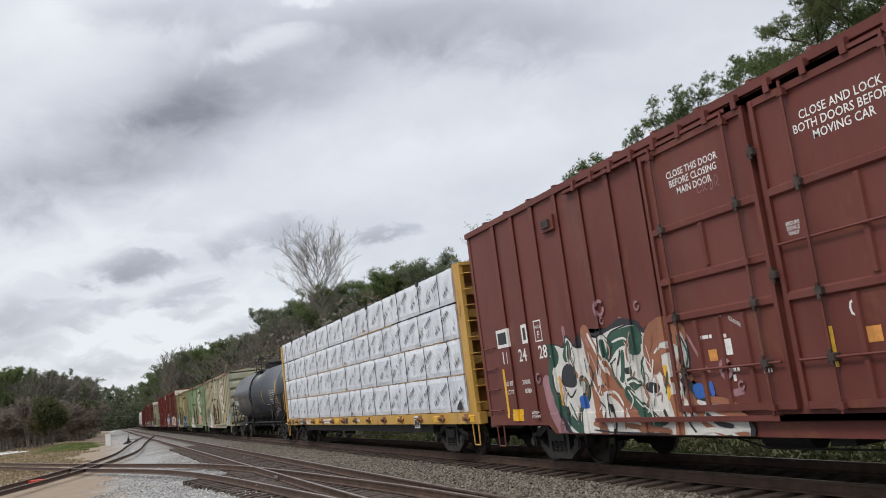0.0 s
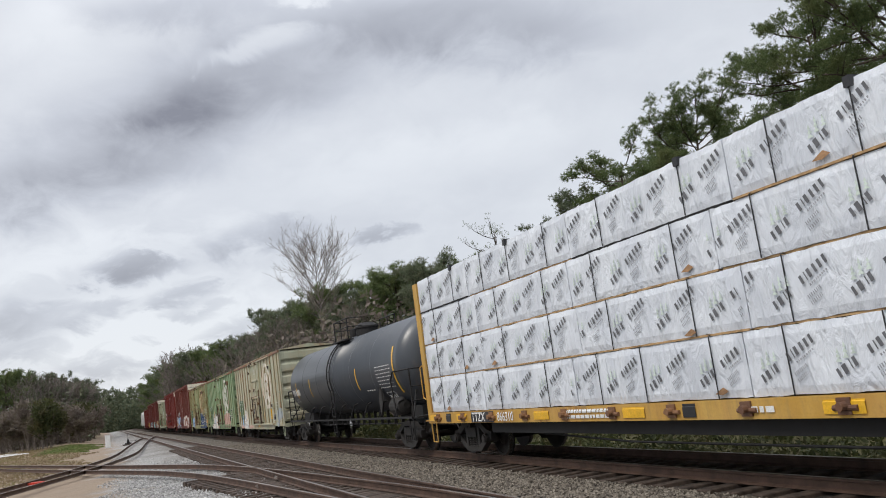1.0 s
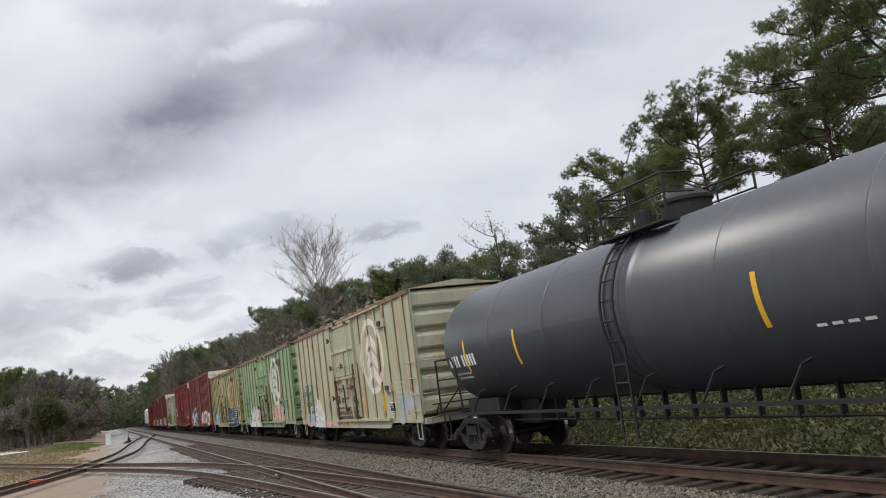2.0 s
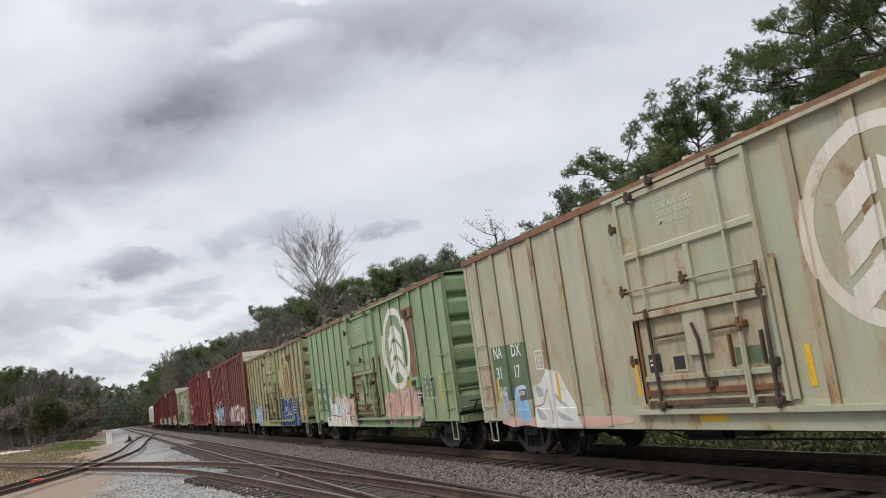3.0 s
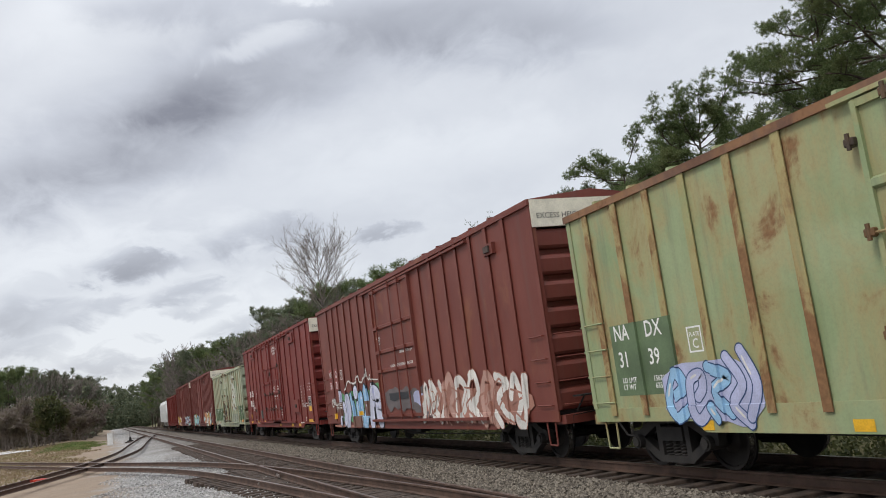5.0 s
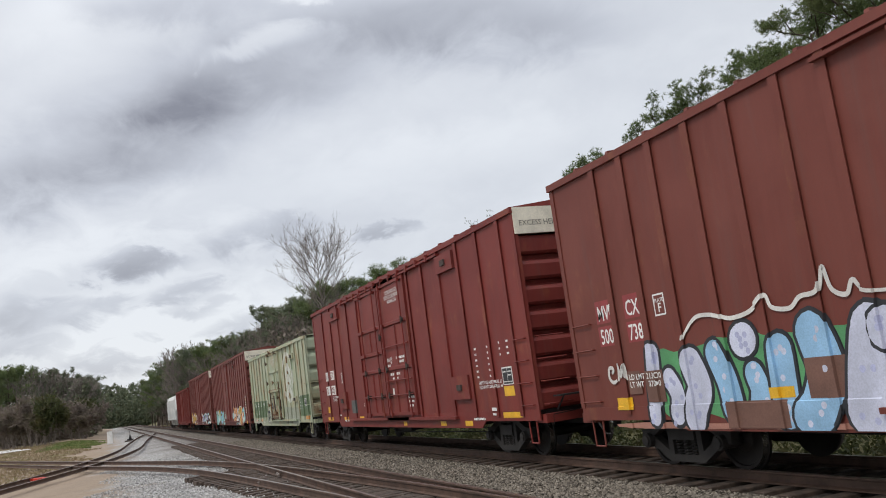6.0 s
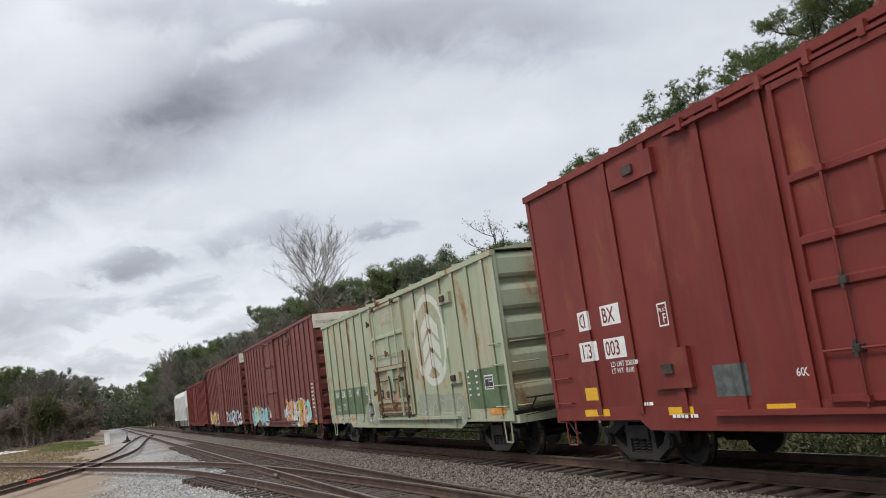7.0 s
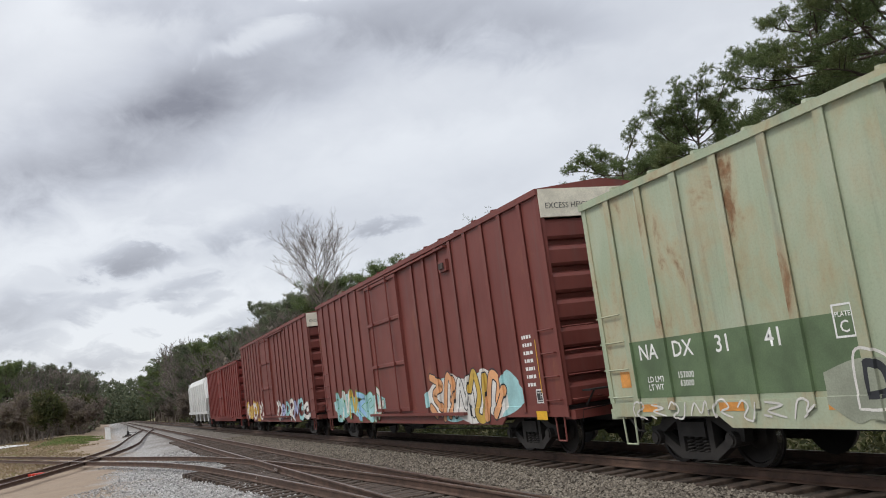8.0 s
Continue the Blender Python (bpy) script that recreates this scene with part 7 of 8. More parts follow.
sp.cloud("g_lilac", 10.6, 11.6, 1.2, 1.75, rg, 5, 0.4)
sp.cloud("g_rose", 11.2, 17.7, 0.75, 1.85, rg, 9, 0.4)
letters(sp, 11.3, 17.5, 0.85, 1.9, 8, ["g_white", "g_white", "g_pink"], "g_rose", 0.2, rg, None, None, 0.1, 0.05)
letters(sp, 11.6, 17.4, 0.8, 1.7, 7, ["g_rose"], "g_rose", 0.05, rg, None, None, 0.2, 0.0)
sp.cloud("g_black", 8.5, 10.2, 1.4, 1.85, rg, 4, 0.3)
sp.done("light blue bubble graffiti with black outlines")
patch(4.8, 5.22, 1.1, 1.24, c, p_, "yellow_tape", "reflector_stripe", 0.02)
for q in ((5.46, 6.10, 1.08, 1.57), (1.62, 1.98, 1.25, 1.62), (2.1, 2.57, 1.11, 1.6), (3.9, 5.07, 0.72, 1.08)):
    patch(*q, c, p_, "patch_brown", "clean_patch", 0.02)
lettering("LD LMT\nLT WT", 1.66, 1.48, 0.13, c, p_, lift=0.024)
lettering("211300\n 74700", 2.14, 1.48, 0.13, c, p_, lift=0.024)
hatch_box(c, p_, 16.4, 16.9, 4.45, 4.7, M["mwcx"])

# oxide red boxcar
c, p_ = car_h, prof_h
for s, x, z, w in (("CI", 1.26, 2.42, 0.40), ("BX", 2.02, 2.44, 0.58), ("173", 1.18, 1.88, 0.58), ("003", 1.98, 1.88, 0.64)):
    patch(x, x + w, z - 0.02, z + 0.32, c, p_, "white_letter", "number_field", 0.004)
    lettering(s, x + 0.04, z + 0.03, 0.36, c, p_, "cibx", 0.008, squeeze=0.82)
boxed_letter(c, p_, 3.62, 2.24, 0.3, 0.36)
lettering("LD LMT 204600\nLT WT  81400", 2.1, 1.72, 0.12, c, p_)
patch(1.14, 1.62, 1.18, 1.40, c, p_, "yellow_tape", "warning_panel", 0.005)
patch(4.66, 5.35, 1.14, 1.58, c, p_, "worn_sign", "worn_sign", 0.005)
lettering("60K", 6.2, 1.35, 0.15, c, p_)
lettering("CLOSE AND LOCK\nBOTH DOORS BEFORE\nMOVING CAR", 10.5, 4.60, 0.15, c, p_, align="CENTER", squeeze=0.9)
lettering("0", 9.75, 2.55, 0.3, c, p_)
bars([(9.45, 2.62, 0.2, 0.1), (9.45, 2.46, 0.25, 0.08), (10.3, 2.66, 0.8, 0.07), (10.4, 2.54, 0.6, 0.07), (7.2, 2.28, 0.9, 0.07), (9.6, 2.2, 0.9, 0.07), (9.8, 2.08, 0.5, 0.06), (7.3, 1.7, 0.2, 0.07), (11.0, 1.5, 0.5, 0.06), (11.0, 1.38, 0.45, 0.06), (11.05, 1.26, 0.35, 0.06),
      (7.25, 1.5, 0.15, 0.09), (7.25, 1.36, 0.15, 0.09)], c, p_, seed=21)
patch(9.65, 9.8, 1.6, 1.82, c, p_, "white_letter", "paper_placard", 0.005)
patch(8.05, 8.25, 1.55, 1.75, c, p_, "worn_sign", "worn_sign", 0.005)
bars([(15.9, 2.46 - 0.13 * k, 0.13, 0.045) for k in range(6)] + [(16.6, 2.46 - 0.13 * k, 0.16, 0.045) for k in range(6)] + [(17.25, 2.5 - 0.13 * k, 0.06, 0.045) for k in range(3)] + [(17.62, 2.5 - 0.13 * k, 0.12, 0.045) for k in range(3)], c, p_, seed=22)
lettering("EMPTY CG ABOVE RAIL 61\nFLOOR HT ABOVE RAIL 44", 15.95, 1.66, 0.105, c, p_)
placard(c, p_, 17.24, 17.74, 1.6, 1.98)
patch(17.24, 17.74, 1.36, 1.57, c, p_, "yellow_tape", "warning_panel", 0.005)
bars([(16.5, 1.06, 0.35, 0.07), (16.55, 0.96, 0.25, 0.05), (15.5, 0.86, 0.6, 0.05), (2.9, 1.06, 0.25, 0.05), (3.6, 0.86, 0.6, 0.05)], c, p_, seed=23, lift=0.02)
sill_tapes(c, p_, ((17.05, 18.0), (1.05, 1.85), (3.5, 4.1), (5.6, 6.1)), 0.90, 1.02)
sill_tapes(c, p_, ((14.85, 15.3), (13.2, 13.6), (10.2, 10.5)), 0.72, 0.84)
for q in ((14.35, 15.45, 4.50, 4.94), (3.0, 4.2, 4.55, 4.94), (14.45, 15.5, 1.36, 1.92), (3.3, 4.25, 1.3, 1.9)):
    hatch_box(c, p_, *q, M["cibx"])
for q in ((14.36, 15.44, 1.93, 4.49), (3.02, 4.2, 1.91, 4.54)):
    patch(*q, c, p_, "cibx", "side_plate", 0.0025)

# sage reefer scrawl
c, p_ = car_i, prof_i
placard(c, p_, 14.48, 14.95, 1.54, 1.86)
sp = Spray(c, p_)
sp.cloud("g_smudge", 4.75, 6.3, 0.72, 1.55, rg, 5, 0.2)
sp.cloud("g_smudge", 9.85, 13.4, 0.72, 1.62, rg, 9, 0.15)
sp.stroke("g_white", [(5.15, 0.9), (5.2, 1.55), (5.6, 1.5), (5.75, 1.2), (5.6, 0.92), (5.15, 0.9)], 0.035, 0.8)
sp.stroke("g_black", [(5.32, 1.05), (5.35, 1.4), (5.55, 1.35), (5.58, 1.1), (5.32, 1.05)], 0.10, 0.8)
letters(sp, 9.95, 13.2, 0.85, 1.5, 6, ["g_chalk"], "g_chalk", 0.03, rg, None, None, 0.1, 0.0)
scrawl(sp, "g_rose", 6.8, 1.1, 1.8, 0.6, rg, 0.05, 4)
scrawl(sp, "g_white", 0.6, 0.8, 4, 0.25, rg, 0.03, 8)
sp.done("thin white scrawled graffiti")
sill_tapes(c, p_, ((2.75, 3.25), (4.7, 5.3), (11.7, 12.4), (0.9, 1.3)), 0.90, 1.02, "orange_tape")
patch(0.4, 0.74, 1.3, 1.56, c, p_, "orange_tape", "orange_placard", 0.006)
patch(14.6, 15.4, 0.98, 1.12, c, p_, "orange_tape", "reflector_stripe", 0.006)

# plum and dull red boxcars
c, p_ = car_j, prof_j
sp = Spray(c, p_)
sp.cloud("g_teal", 11.2, 17.1, 0.69, 1.95, rg, 9, 0.35)
sp.cloud("g_white", 11.5, 16.3, 0.69, 1.95, rg, 9, 0.25)
letters(sp, 11.7, 16.1, 0.85, 1.85, 5, ["g_orange", "g_orange", "g_white", "g_ochre"], "g_black", 0.2, rg, None, None, 0.1, 0.07)
sp.cloud("g_teal", 1.3, 7.8, 0.69, 1.7, rg, 8, 0.35)
letters(sp, 1.6, 7.5, 0.8, 1.75, 6, ["g_teal", "g_white", "g_ochre", "g_sky"], "g_mint", 0.18, rg, None, None, 0.1, 0.05)
sp.done("orange and pale teal graffiti")
stripes(c, p_, (17.85,), 1.3, 2.35)
bars([(17.3, 2.4 - 0.16 * k, 0.4, 0.07) for k in range(7)], c, p_, seed=31)
placard(c, p_, 17.6, 17.95, 1.1, 1.38)
patch(17.55, 18.05, 0.78, 0.95, c, p_, "yellow_tape", "reflector", 0.02)
hatch_box(c, p_, 13.5, 14.0, 4.4, 4.68, M["red2"])
c, p_ = car_k, prof_k
sp = Spray(c, p_)
sp.cloud("g_ochre", 0.5, 4.6, 0.69, 1.9, rg, 6, 0.4)
letters(sp, 0.8, 6.5, 0.8, 1.7, 5, ["g_white", "g_ochre"], "g_rose", 0.18, rg)
letters(sp, 10.6, 18.0, 0.8, 1.6, 7, ["g_white", "g_lilac", "g_teal"], "g_black", 0.18, rg)
sp.done("worn ochre and white graffiti")


# writing on the cream end caps
def end_notice(car, length, eave):
    cu = bpy.data.curves.new("lettering", "FONT")
    cu.body, cu.size, cu.resolution_u = "EXCESS HEIGHT CAR", 0.16, 2
    tmp = bpy.data.objects.new("lettering", cu)
    me = bpy.data.meshes.new_from_object(tmp)
    bpy.data.objects.remove(tmp)
    me.materials.clear()
    me.materials.append(M["black_panel"])
    ob = part("lettering", me, None, car)
    ob.matrix_basis = pose(length + 0.034, -1.36, eave - 0.33) @ Matrix(((0, 0, 1, 0), (1, 0, 0, 0), (0, 1, 0, 0), (0, 0, 0, 1)))


for c, ln in ((car_g, 18.65), (car_h, 18.75), (car_j, 18.8), (car_k, 19.0)):
    end_notice(c, ln, 5.13)

# ---- trees and undergrowth ----
def leaf_material(name, a, b, c2):
    m, t, p = nodes_of(name)
    g = t.nodes.new("ShaderNodeNewGeometry")
    n = tex(t, "ShaderNodeTexNoise", 0.7, detail=3)
    c = blend(t, g.outputs["Random Per Island"], a, b)
    c = blend(t, band(t, n.outputs[0], 0.45, 0.7, 0.0, 0.7), c, c2)
    t.links.new(c, p.inputs["Base Color"])
    p.inputs["Roughness"].default_value = 0.7
    tr = t.nodes.new("ShaderNodeBsdfTranslucent")
    t.links.new(c, tr.inputs[0])
    mix = t.nodes.new("ShaderNodeMixShader")
    mix.inputs[0].default_value = 0.4
    t.links.new(p.outputs[0], mix.inputs[1])
    t.links.new(tr.outputs[0], mix.inputs[2])
    t.links.new(mix.outputs[0], t.nodes["Material Output"].inputs["Surface"])
    return m


M["needle"] = leaf_material("pine_needles", (0.06, 0.095, 0.034), (0.18, 0.225, 0.085), (0.17, 0.185, 0.07))
# evergreen lightened: haze over the distant wood, put into the leaf colour
M["needle_dark"] = leaf_material("hazed_evergreen_needles", (0.072, 0.098, 0.058), (0.195, 0.22, 0.13), (0.18, 0.175, 0.105))
M["bark"] = plain("pine_bark", (0.075, 0.055, 0.042), 0.95, 0, 0.4, 5, 0.8, 25)
M["bark_grey"] = plain("grey_twig_bark", (0.27, 0.235, 0.21), 0.95, 0, 0.3, 5, 0.4, 25)
M["twig_brown"] = plain("brown_twig_bark", (0.19, 0.16, 0.14), 0.95, 0, 0.35, 3, 0.3, 25)
# brown leaves lightened too, standing in for haze
M["scrub"] = leaf_material("brown_scrub_leaves", (0.125, 0.10, 0.085), (0.245, 0.20, 0.165), (0.17, 0.158, 0.09))
M["bush"] = leaf_material("green_bush_leaves", (0.026, 0.036, 0.012), (0.095, 0.105, 0.034), (0.11, 0.088, 0.036))


class Wood:
    """Tapered limbs gathered into one mesh."""
    def __init__(self, seg=5):
        self.v, self.f, self.seg = [], [], seg

    def limb(self, pts, r0, r1):
        base = len(self.v)
        n, s = len(pts), self.seg
        for i, p in enumerate(pts):
            d = (Vector(pts[min(i + 1, n - 1)]) - Vector(pts[max(i - 1, 0)])).normalized()
            a = d.cross(Vector((0.31, 0.2, 1.0)) if abs(d.z) < 0.9 else Vector((1, 0.1, 0))).normalized()
            b = d.cross(a)
            r = r0 + (r1 - r0) * i / (n - 1)
            for k in range(s):
                self.v.append(Vector(p) + (a * math.cos(k * math.tau / s) + b * math.sin(k * math.tau / s)) * r)
        for i in range(n - 1):
            for k in range(s):
                self.f.append((base + i * s + k, base + i * s + (k + 1) % s, base + (i + 1) * s + (k + 1) % s, base + (i + 1) * s + k))

    def mesh(self, name, material):
        me = bpy.data.meshes.new(name)
        me.from_pydata([tuple(v) for v in self.v], [], self.f)
        me.materials.append(material)
        return me


def tufts_mesh(name, centres, ways, size, blades, width, material, seed):
    """Needle tufts: thin blades fanning out from twig ends."""
    r = np.random.RandomState(seed)
    C, D = np.array(centres), np.array(ways)
    n = len(C)
    C, D = np.repeat(C, blades, 0), np.repeat(D, blades, 0)
    way = D * 0.55 + r.normal(size=(n * blades, 3)) * 0.62
    way /= np.linalg.norm(way, axis=1, keepdims=True)
    side = np.cross(way, r.normal(size=(n * blades, 3)))
    side /= np.linalg.norm(side, axis=1, keepdims=True)
    ln = size * r.uniform(0.6, 1.25, (n * blades, 1))
    base = C + way * ln * 0.12
    V = np.stack([base - side * width * 0.5, base + side * width * 0.5, C + way * ln + side * width * 0.22, C + way * ln - side * width * 0.22], 1).reshape(-1, 3)
    F = np.arange(len(V)).reshape(-1, 4)
    me = bpy.data.meshes.new(name)
    me.from_pydata(V.tolist(), [], F.tolist())
    me.materials.append(material)
    return me


def bent(start, way, length, r, n=5, wob=0.16, lift=0.0):
    pts, d = [Vector(start)], Vector(way).normalized()
    for i in range(n):
        d = (d + Vector((r.gauss(0, wob), r.gauss(0, wob), r.gauss(0, wob) + lift))).normalized()
        pts.append(pts[-1] + d * length / n)
    return pts


def pine(name, label, height, spread, base, seed, limbs=22, per=14, needle="needle", tuft=0.16, blades=18, width=0.018, lean=(0.0, 0.0), subs=6, rise=(0.05, 0.55)):
    """A pine with limbs in open tiers, each ending in flat sprays of needle tufts; base is where the crown begins, as a share of the height."""
    r = random.Random(seed)
    root = tagged(new(name), label, "pine tree", "pines behind the line")
    w = Wood(6)
    trunk = [Vector((lean[0] * (i / 8) ** 1.5 + r.gauss(0, 0.07), lean[1] * (i / 8) ** 1.5 + r.gauss(0, 0.07), -0.6 + (height * 0.95 + 0.6) * i / 8)) for i in range(9)]
    r0 = 0.011 * height + 0.04
    w.limb(trunk, r0, 0.05)
    C, D = [], []
    for k in range(limbs):
        u = base + (1 - base) * ((k + r.random()) / limbs)
        s = min(u * 8, 7.999)
        i = int(s)
        p = trunk[i].lerp(trunk[i + 1], s - i)
        f_up = (u - base) / (1 - base)
        az = k * 2.4 + r.uniform(-0.6, 0.6)
        ln = spread * (0.30 + 0.70 * math.sin(math.pi * (0.22 + 0.62 * (1 - f_up)))) * r.uniform(0.55, 1.15)
        limb = bent(p, (math.cos(az), math.sin(az), rise[0] + (rise[1] - rise[0]) * f_up + r.uniform(-0.12, 0.15)), ln, r, 6, 0.16, 0.035)
        w.limb(limb, r0 * 0.34 * (1.1 - u * 0.5), 0.02)
        for q in range(subs):
            f = 0.30 + 0.70 * (q + r.random()) / subs
            j = min(int(f * 6), 5)
            b0 = limb[j].lerp(limb[j + 1], f * 6 - j)
            along = (limb[j + 1] - limb[j]).normalized()
            side = along.cross(Vector((0, 0, 1))) * r.choice((-1, 1)) * r.uniform(0.3, 1.3)
            tw = bent(b0, along * 0.7 + side + Vector((0, 0, r.uniform(0.05, 0.55))), r.uniform(0.5, 1.05) * (0.75 + 0.11 * spread), r, 4, 0.2, 0.08)
            w.limb(tw, 0.02, 0.008)
            for e in range(per):
                g = (0.25 + 0.75 * r.random() ** 0.6) * 4
                h = min(int(g), 3)
                out = Vector((r.gauss(0, 0.22), r.gauss(0, 0.22), r.gauss(0.05, 0.11)))
                C.append(tw[h].lerp(tw[h + 1], g - h) + out)
                D.append((out * 1.6 + Vector((0, 0, 0.5)) + along * 0.3).normalized())
    k = height / max(c.z + 0.15 for c in C)
    for i, v in enumerate(w.v):
        w.v[i] = v * k
    C = [tuple(c * k) for c in C]
    part("trunk", w.mesh("trunk", M["bark"]), None, root)
    part("crown", tufts_mesh("crown", C, D, tuft, blades, width, M[needle], seed), None, root)
    return root


def bare_tree(name, label, height, seed, material="bark_grey", depth=5, stems=1, spread=0.5, split=3, thin=1.0, leaves=0, leaf="scrub", first=0.42, fine=0.014, lift=0.06, short=0.0):
    r = random.Random(seed)
    root = tagged(new(name), label, "bare tree", "leafless trees and scrub")
    w = Wood(4)
    C, D = [], []

    def grow(p, d, ln, rad, lvl):
        pts = bent(p, d, ln, r, 4, 0.10, lift)
        w.limb(pts, rad, max(rad * 0.62, fine * 0.7))
        if lvl >= 3 and leaves:
            for _ in range(leaves):
                C.append(pts[r.randint(1, 4)] + Vector((r.gauss(0, .25), r.gauss(0, .25), r.gauss(0, .25))))
                D.append((pts[-1] - pts[0]).normalized())
        if lvl >= depth:
            return
        for k in range(split + (1 if r.random() < (0.8 if short else 0.4) else 0)):
            a = pts[-1] if k == 0 else pts[r.randint(2, 4)]
            dd = (pts[-1] - pts[-2]).normalized()
            side = Vector((r.gauss(0, 1), r.gauss(0, 1), r.gauss(0, 0.6))).normalized()
            grow(a, dd + side * (spread * (0.5 if k == 0 else 1.2)), ln * r.uniform(0.56 - short, 0.80 - short), max(rad * (0.72 if k == 0 else 0.5), fine), lvl + 1)

    for s in range(stems):
        a = r.uniform(0, math.tau)
        o = Vector((math.cos(a), math.sin(a), 0)) * (0.5 if stems > 1 else 0)
        grow(Vector((0, 0, -0.4)) + o, Vector((o.x * 0.5, o.y * 0.5, 1)), height * first * r.uniform(0.85, 1.1), (0.012 * height + 0.02) * thin, 1)
    top = max(v.z for v in w.v)
    k = height / top
    for i, v in enumerate(w.v):
        w.v[i] = v * k
    part("trunk", w.mesh("trunk", M[material]), None, root)
    if leaves:
        part("crown", tufts_mesh("crown", [tuple(c * k) for c in C], [tuple(d) for d in D], 0.5, 5, 0.13, M[leaf], seed), None, root)
    return root


def oval_tree(name, label, height, width, seed, material="twig_brown", base=0.42, limbs=24, fine=0.014, twigs=4):
    """A leafless tree with a rounded crown: rising limbs, branches, twigs."""
    r = random.Random(seed)
    root = tagged(new(name), label, "bare tree", "leafless trees and scrub")
    w = Wood(3)
    trunk = [Vector((r.gauss(0, 0.10), r.gauss(0, 0.10), -0.5 + (height * 0.93 + 0.5) * i / 10)) for i in range(11)]
    w.limb(trunk, 0.0075 * height, fine)

    def branch(pts, count, length, lo, spread, rad, level):
        n = len(pts) - 1
        for k in range(count):
            f = (lo + (1 - lo) * (k + r.random()) / count) * n
            j = min(int(f), n - 1)
            b0 = pts[j].lerp(pts[j + 1], f - j)
            d = (pts[j + 1] - pts[j]).normalized() + Vector((r.gauss(0, spread), r.gauss(0, spread), r.gauss(0.12, spread * 0.5)))
            p2 = bent(b0, d, length * r.uniform(0.6, 1.15), r, 3, 0.10, 0.05)
            w.limb(p2, rad, max(rad * 0.5, fine * 0.6))
            if level:
                branch(p2, twigs if level > 1 else twigs - 1, length * 0.55, 0.15, spread, max(rad * 0.5, fine), level - 1)

    for k in range(limbs):
        u = base + (0.96 - base) * (k + r.random()) / limbs
        s = min(u * 10, 9.99)
        p = trunk[int(s)].lerp(trunk[int(s) + 1], s - int(s))
        f_up = (u - base) / (0.96 - base)
        az = k * 2.4 + r.uniform(-0.5, 0.5)
        ln = width * 0.62 * (0.25 + 0.75 * math.sin(math.pi * (0.14 + 0.72 * f_up))) * r.uniform(0.85, 1.15)
        limb = bent(p, (math.cos(az), math.sin(az), 0.85 + 0.7 * f_up), ln, r, 5, 0.09, 0.05)
        w.limb(limb, 0.0024 * height, fine)
        branch(limb, 6, ln * 0.42, 0.25, 0.42, max(0.0010 * height, fine), 2)
    k = height / max(v.z for v in w.v)
    w.v = [v * k for v in w.v]
    part("trunk", w.mesh("trunk", M[material]), None, root)
    return root


def stand(ob, x, y, turn=0.0, scale=1.0, sink=0.0):
    ob.matrix_basis = pose(x, y, float(ground_z(x, y)) - sink, 0, 0, turn) @ Matrix.Scale(scale, 4)
    ob.scale = (scale,) * 3
    return ob


def copied(ob, x, y, turn, scale):
    c = copy_thing(ob, pose(x, y, float(ground_z(x, y)), 0, 0, turn))
    c.scale = (scale,) * 3
    return c


# the tall pines close behind the train
stand(pine("pine_tree", "tall open-crowned pine with dark limbs and a flat top", 14.9, 4.6, 0.72, 11, 28, 38, subs=6, rise=(0.1, 0.35)), -31.4, 27.0, 0)
stand(pine("pine_tree", "tall dense pine at the edge of the wood", 20.0, 6.2, 0.55, 12, 46, 36, subs=6), -20.2, 27.0, 40)
stand(pine("pine_tree", "pine behind its taller neighbours", 16.6, 4.4, 0.58, 13, 32, 34, subs=6), -25.6, 29.0, 100)
stand(pine("pine_tree", "dark bushy pine below the tall ones", 13.8, 4.2, 0.5, 14, 34, 34, "needle_dark", subs=6), -48.6, 31.0, 10)
stand(pine("pine_tree", "pine with spreading side limbs in flat tiers", 15.0, 3.6, 0.74, 15, 18, 34, subs=6, rise=(0.0, 0.4)), -40.6, 29.0, 200)
stand(pine("pine_tree", "thin young pine with an open top", 14.2, 3.2, 0.5, 16, 18, 6, subs=5, tuft=0.14, blades=9), -60.5, 30.0, 70)
stand(pine("pine_tree", "dark bushy pine at the edge of the wood", 12.6, 3.6, 0.4, 17, 26, 26, "needle_dark", subs=6), -54.5, 31.5, 150)

# the wood along the line: a few grown trees, then their like again
PA = pine("pine_tree", "dark pine in the wood along the line", 14.0, 4.4, 0.34, 21, 30, 8, "needle_dark", 0.42, 9, 0.055, subs=7)
PB = pine("pine_tree", "dark pine in the wood along the line", 14.0, 3.8, 0.42, 22, 28, 8, "needle", 0.42, 9, 0.055, subs=7)
PC = pine("pine_tree", "rounded evergreen in the wood along the line", 14.0, 5.0, 0.18, 23, 40, 8, "needle_dark", 0.48, 9, 0.065, subs=7)
stand(PA, -69.7, 28.0, 0, 13.2 / 14.0)
stand(PB, -80.2, 28.0, 0, 13.9 / 14.0)
stand(PC, -105.6, 27.0, 0, 15.8 / 14.0)
copied(PB, -88.5, 28.5, 130, 13.8 / 14.0)
copied(PA, -75.0, 29.5, 60, 13.6 / 14.0)
rt = random.Random(31)
EDGE_X = [-335, -260, -200, -175, -156, -138, -106, -92, -80, -60]
EDGE_Y = [14.0, 14.0, 15.5, 18.0, 23.0, 26.0, 26.0, 27.0, 28.0, 29.0]
EDGE_H = [16.4, 16.4, 16.8, 15.8, 15.0, 16.4, 15.4, 12.2, 13.4, 12.2]
x = -62.0
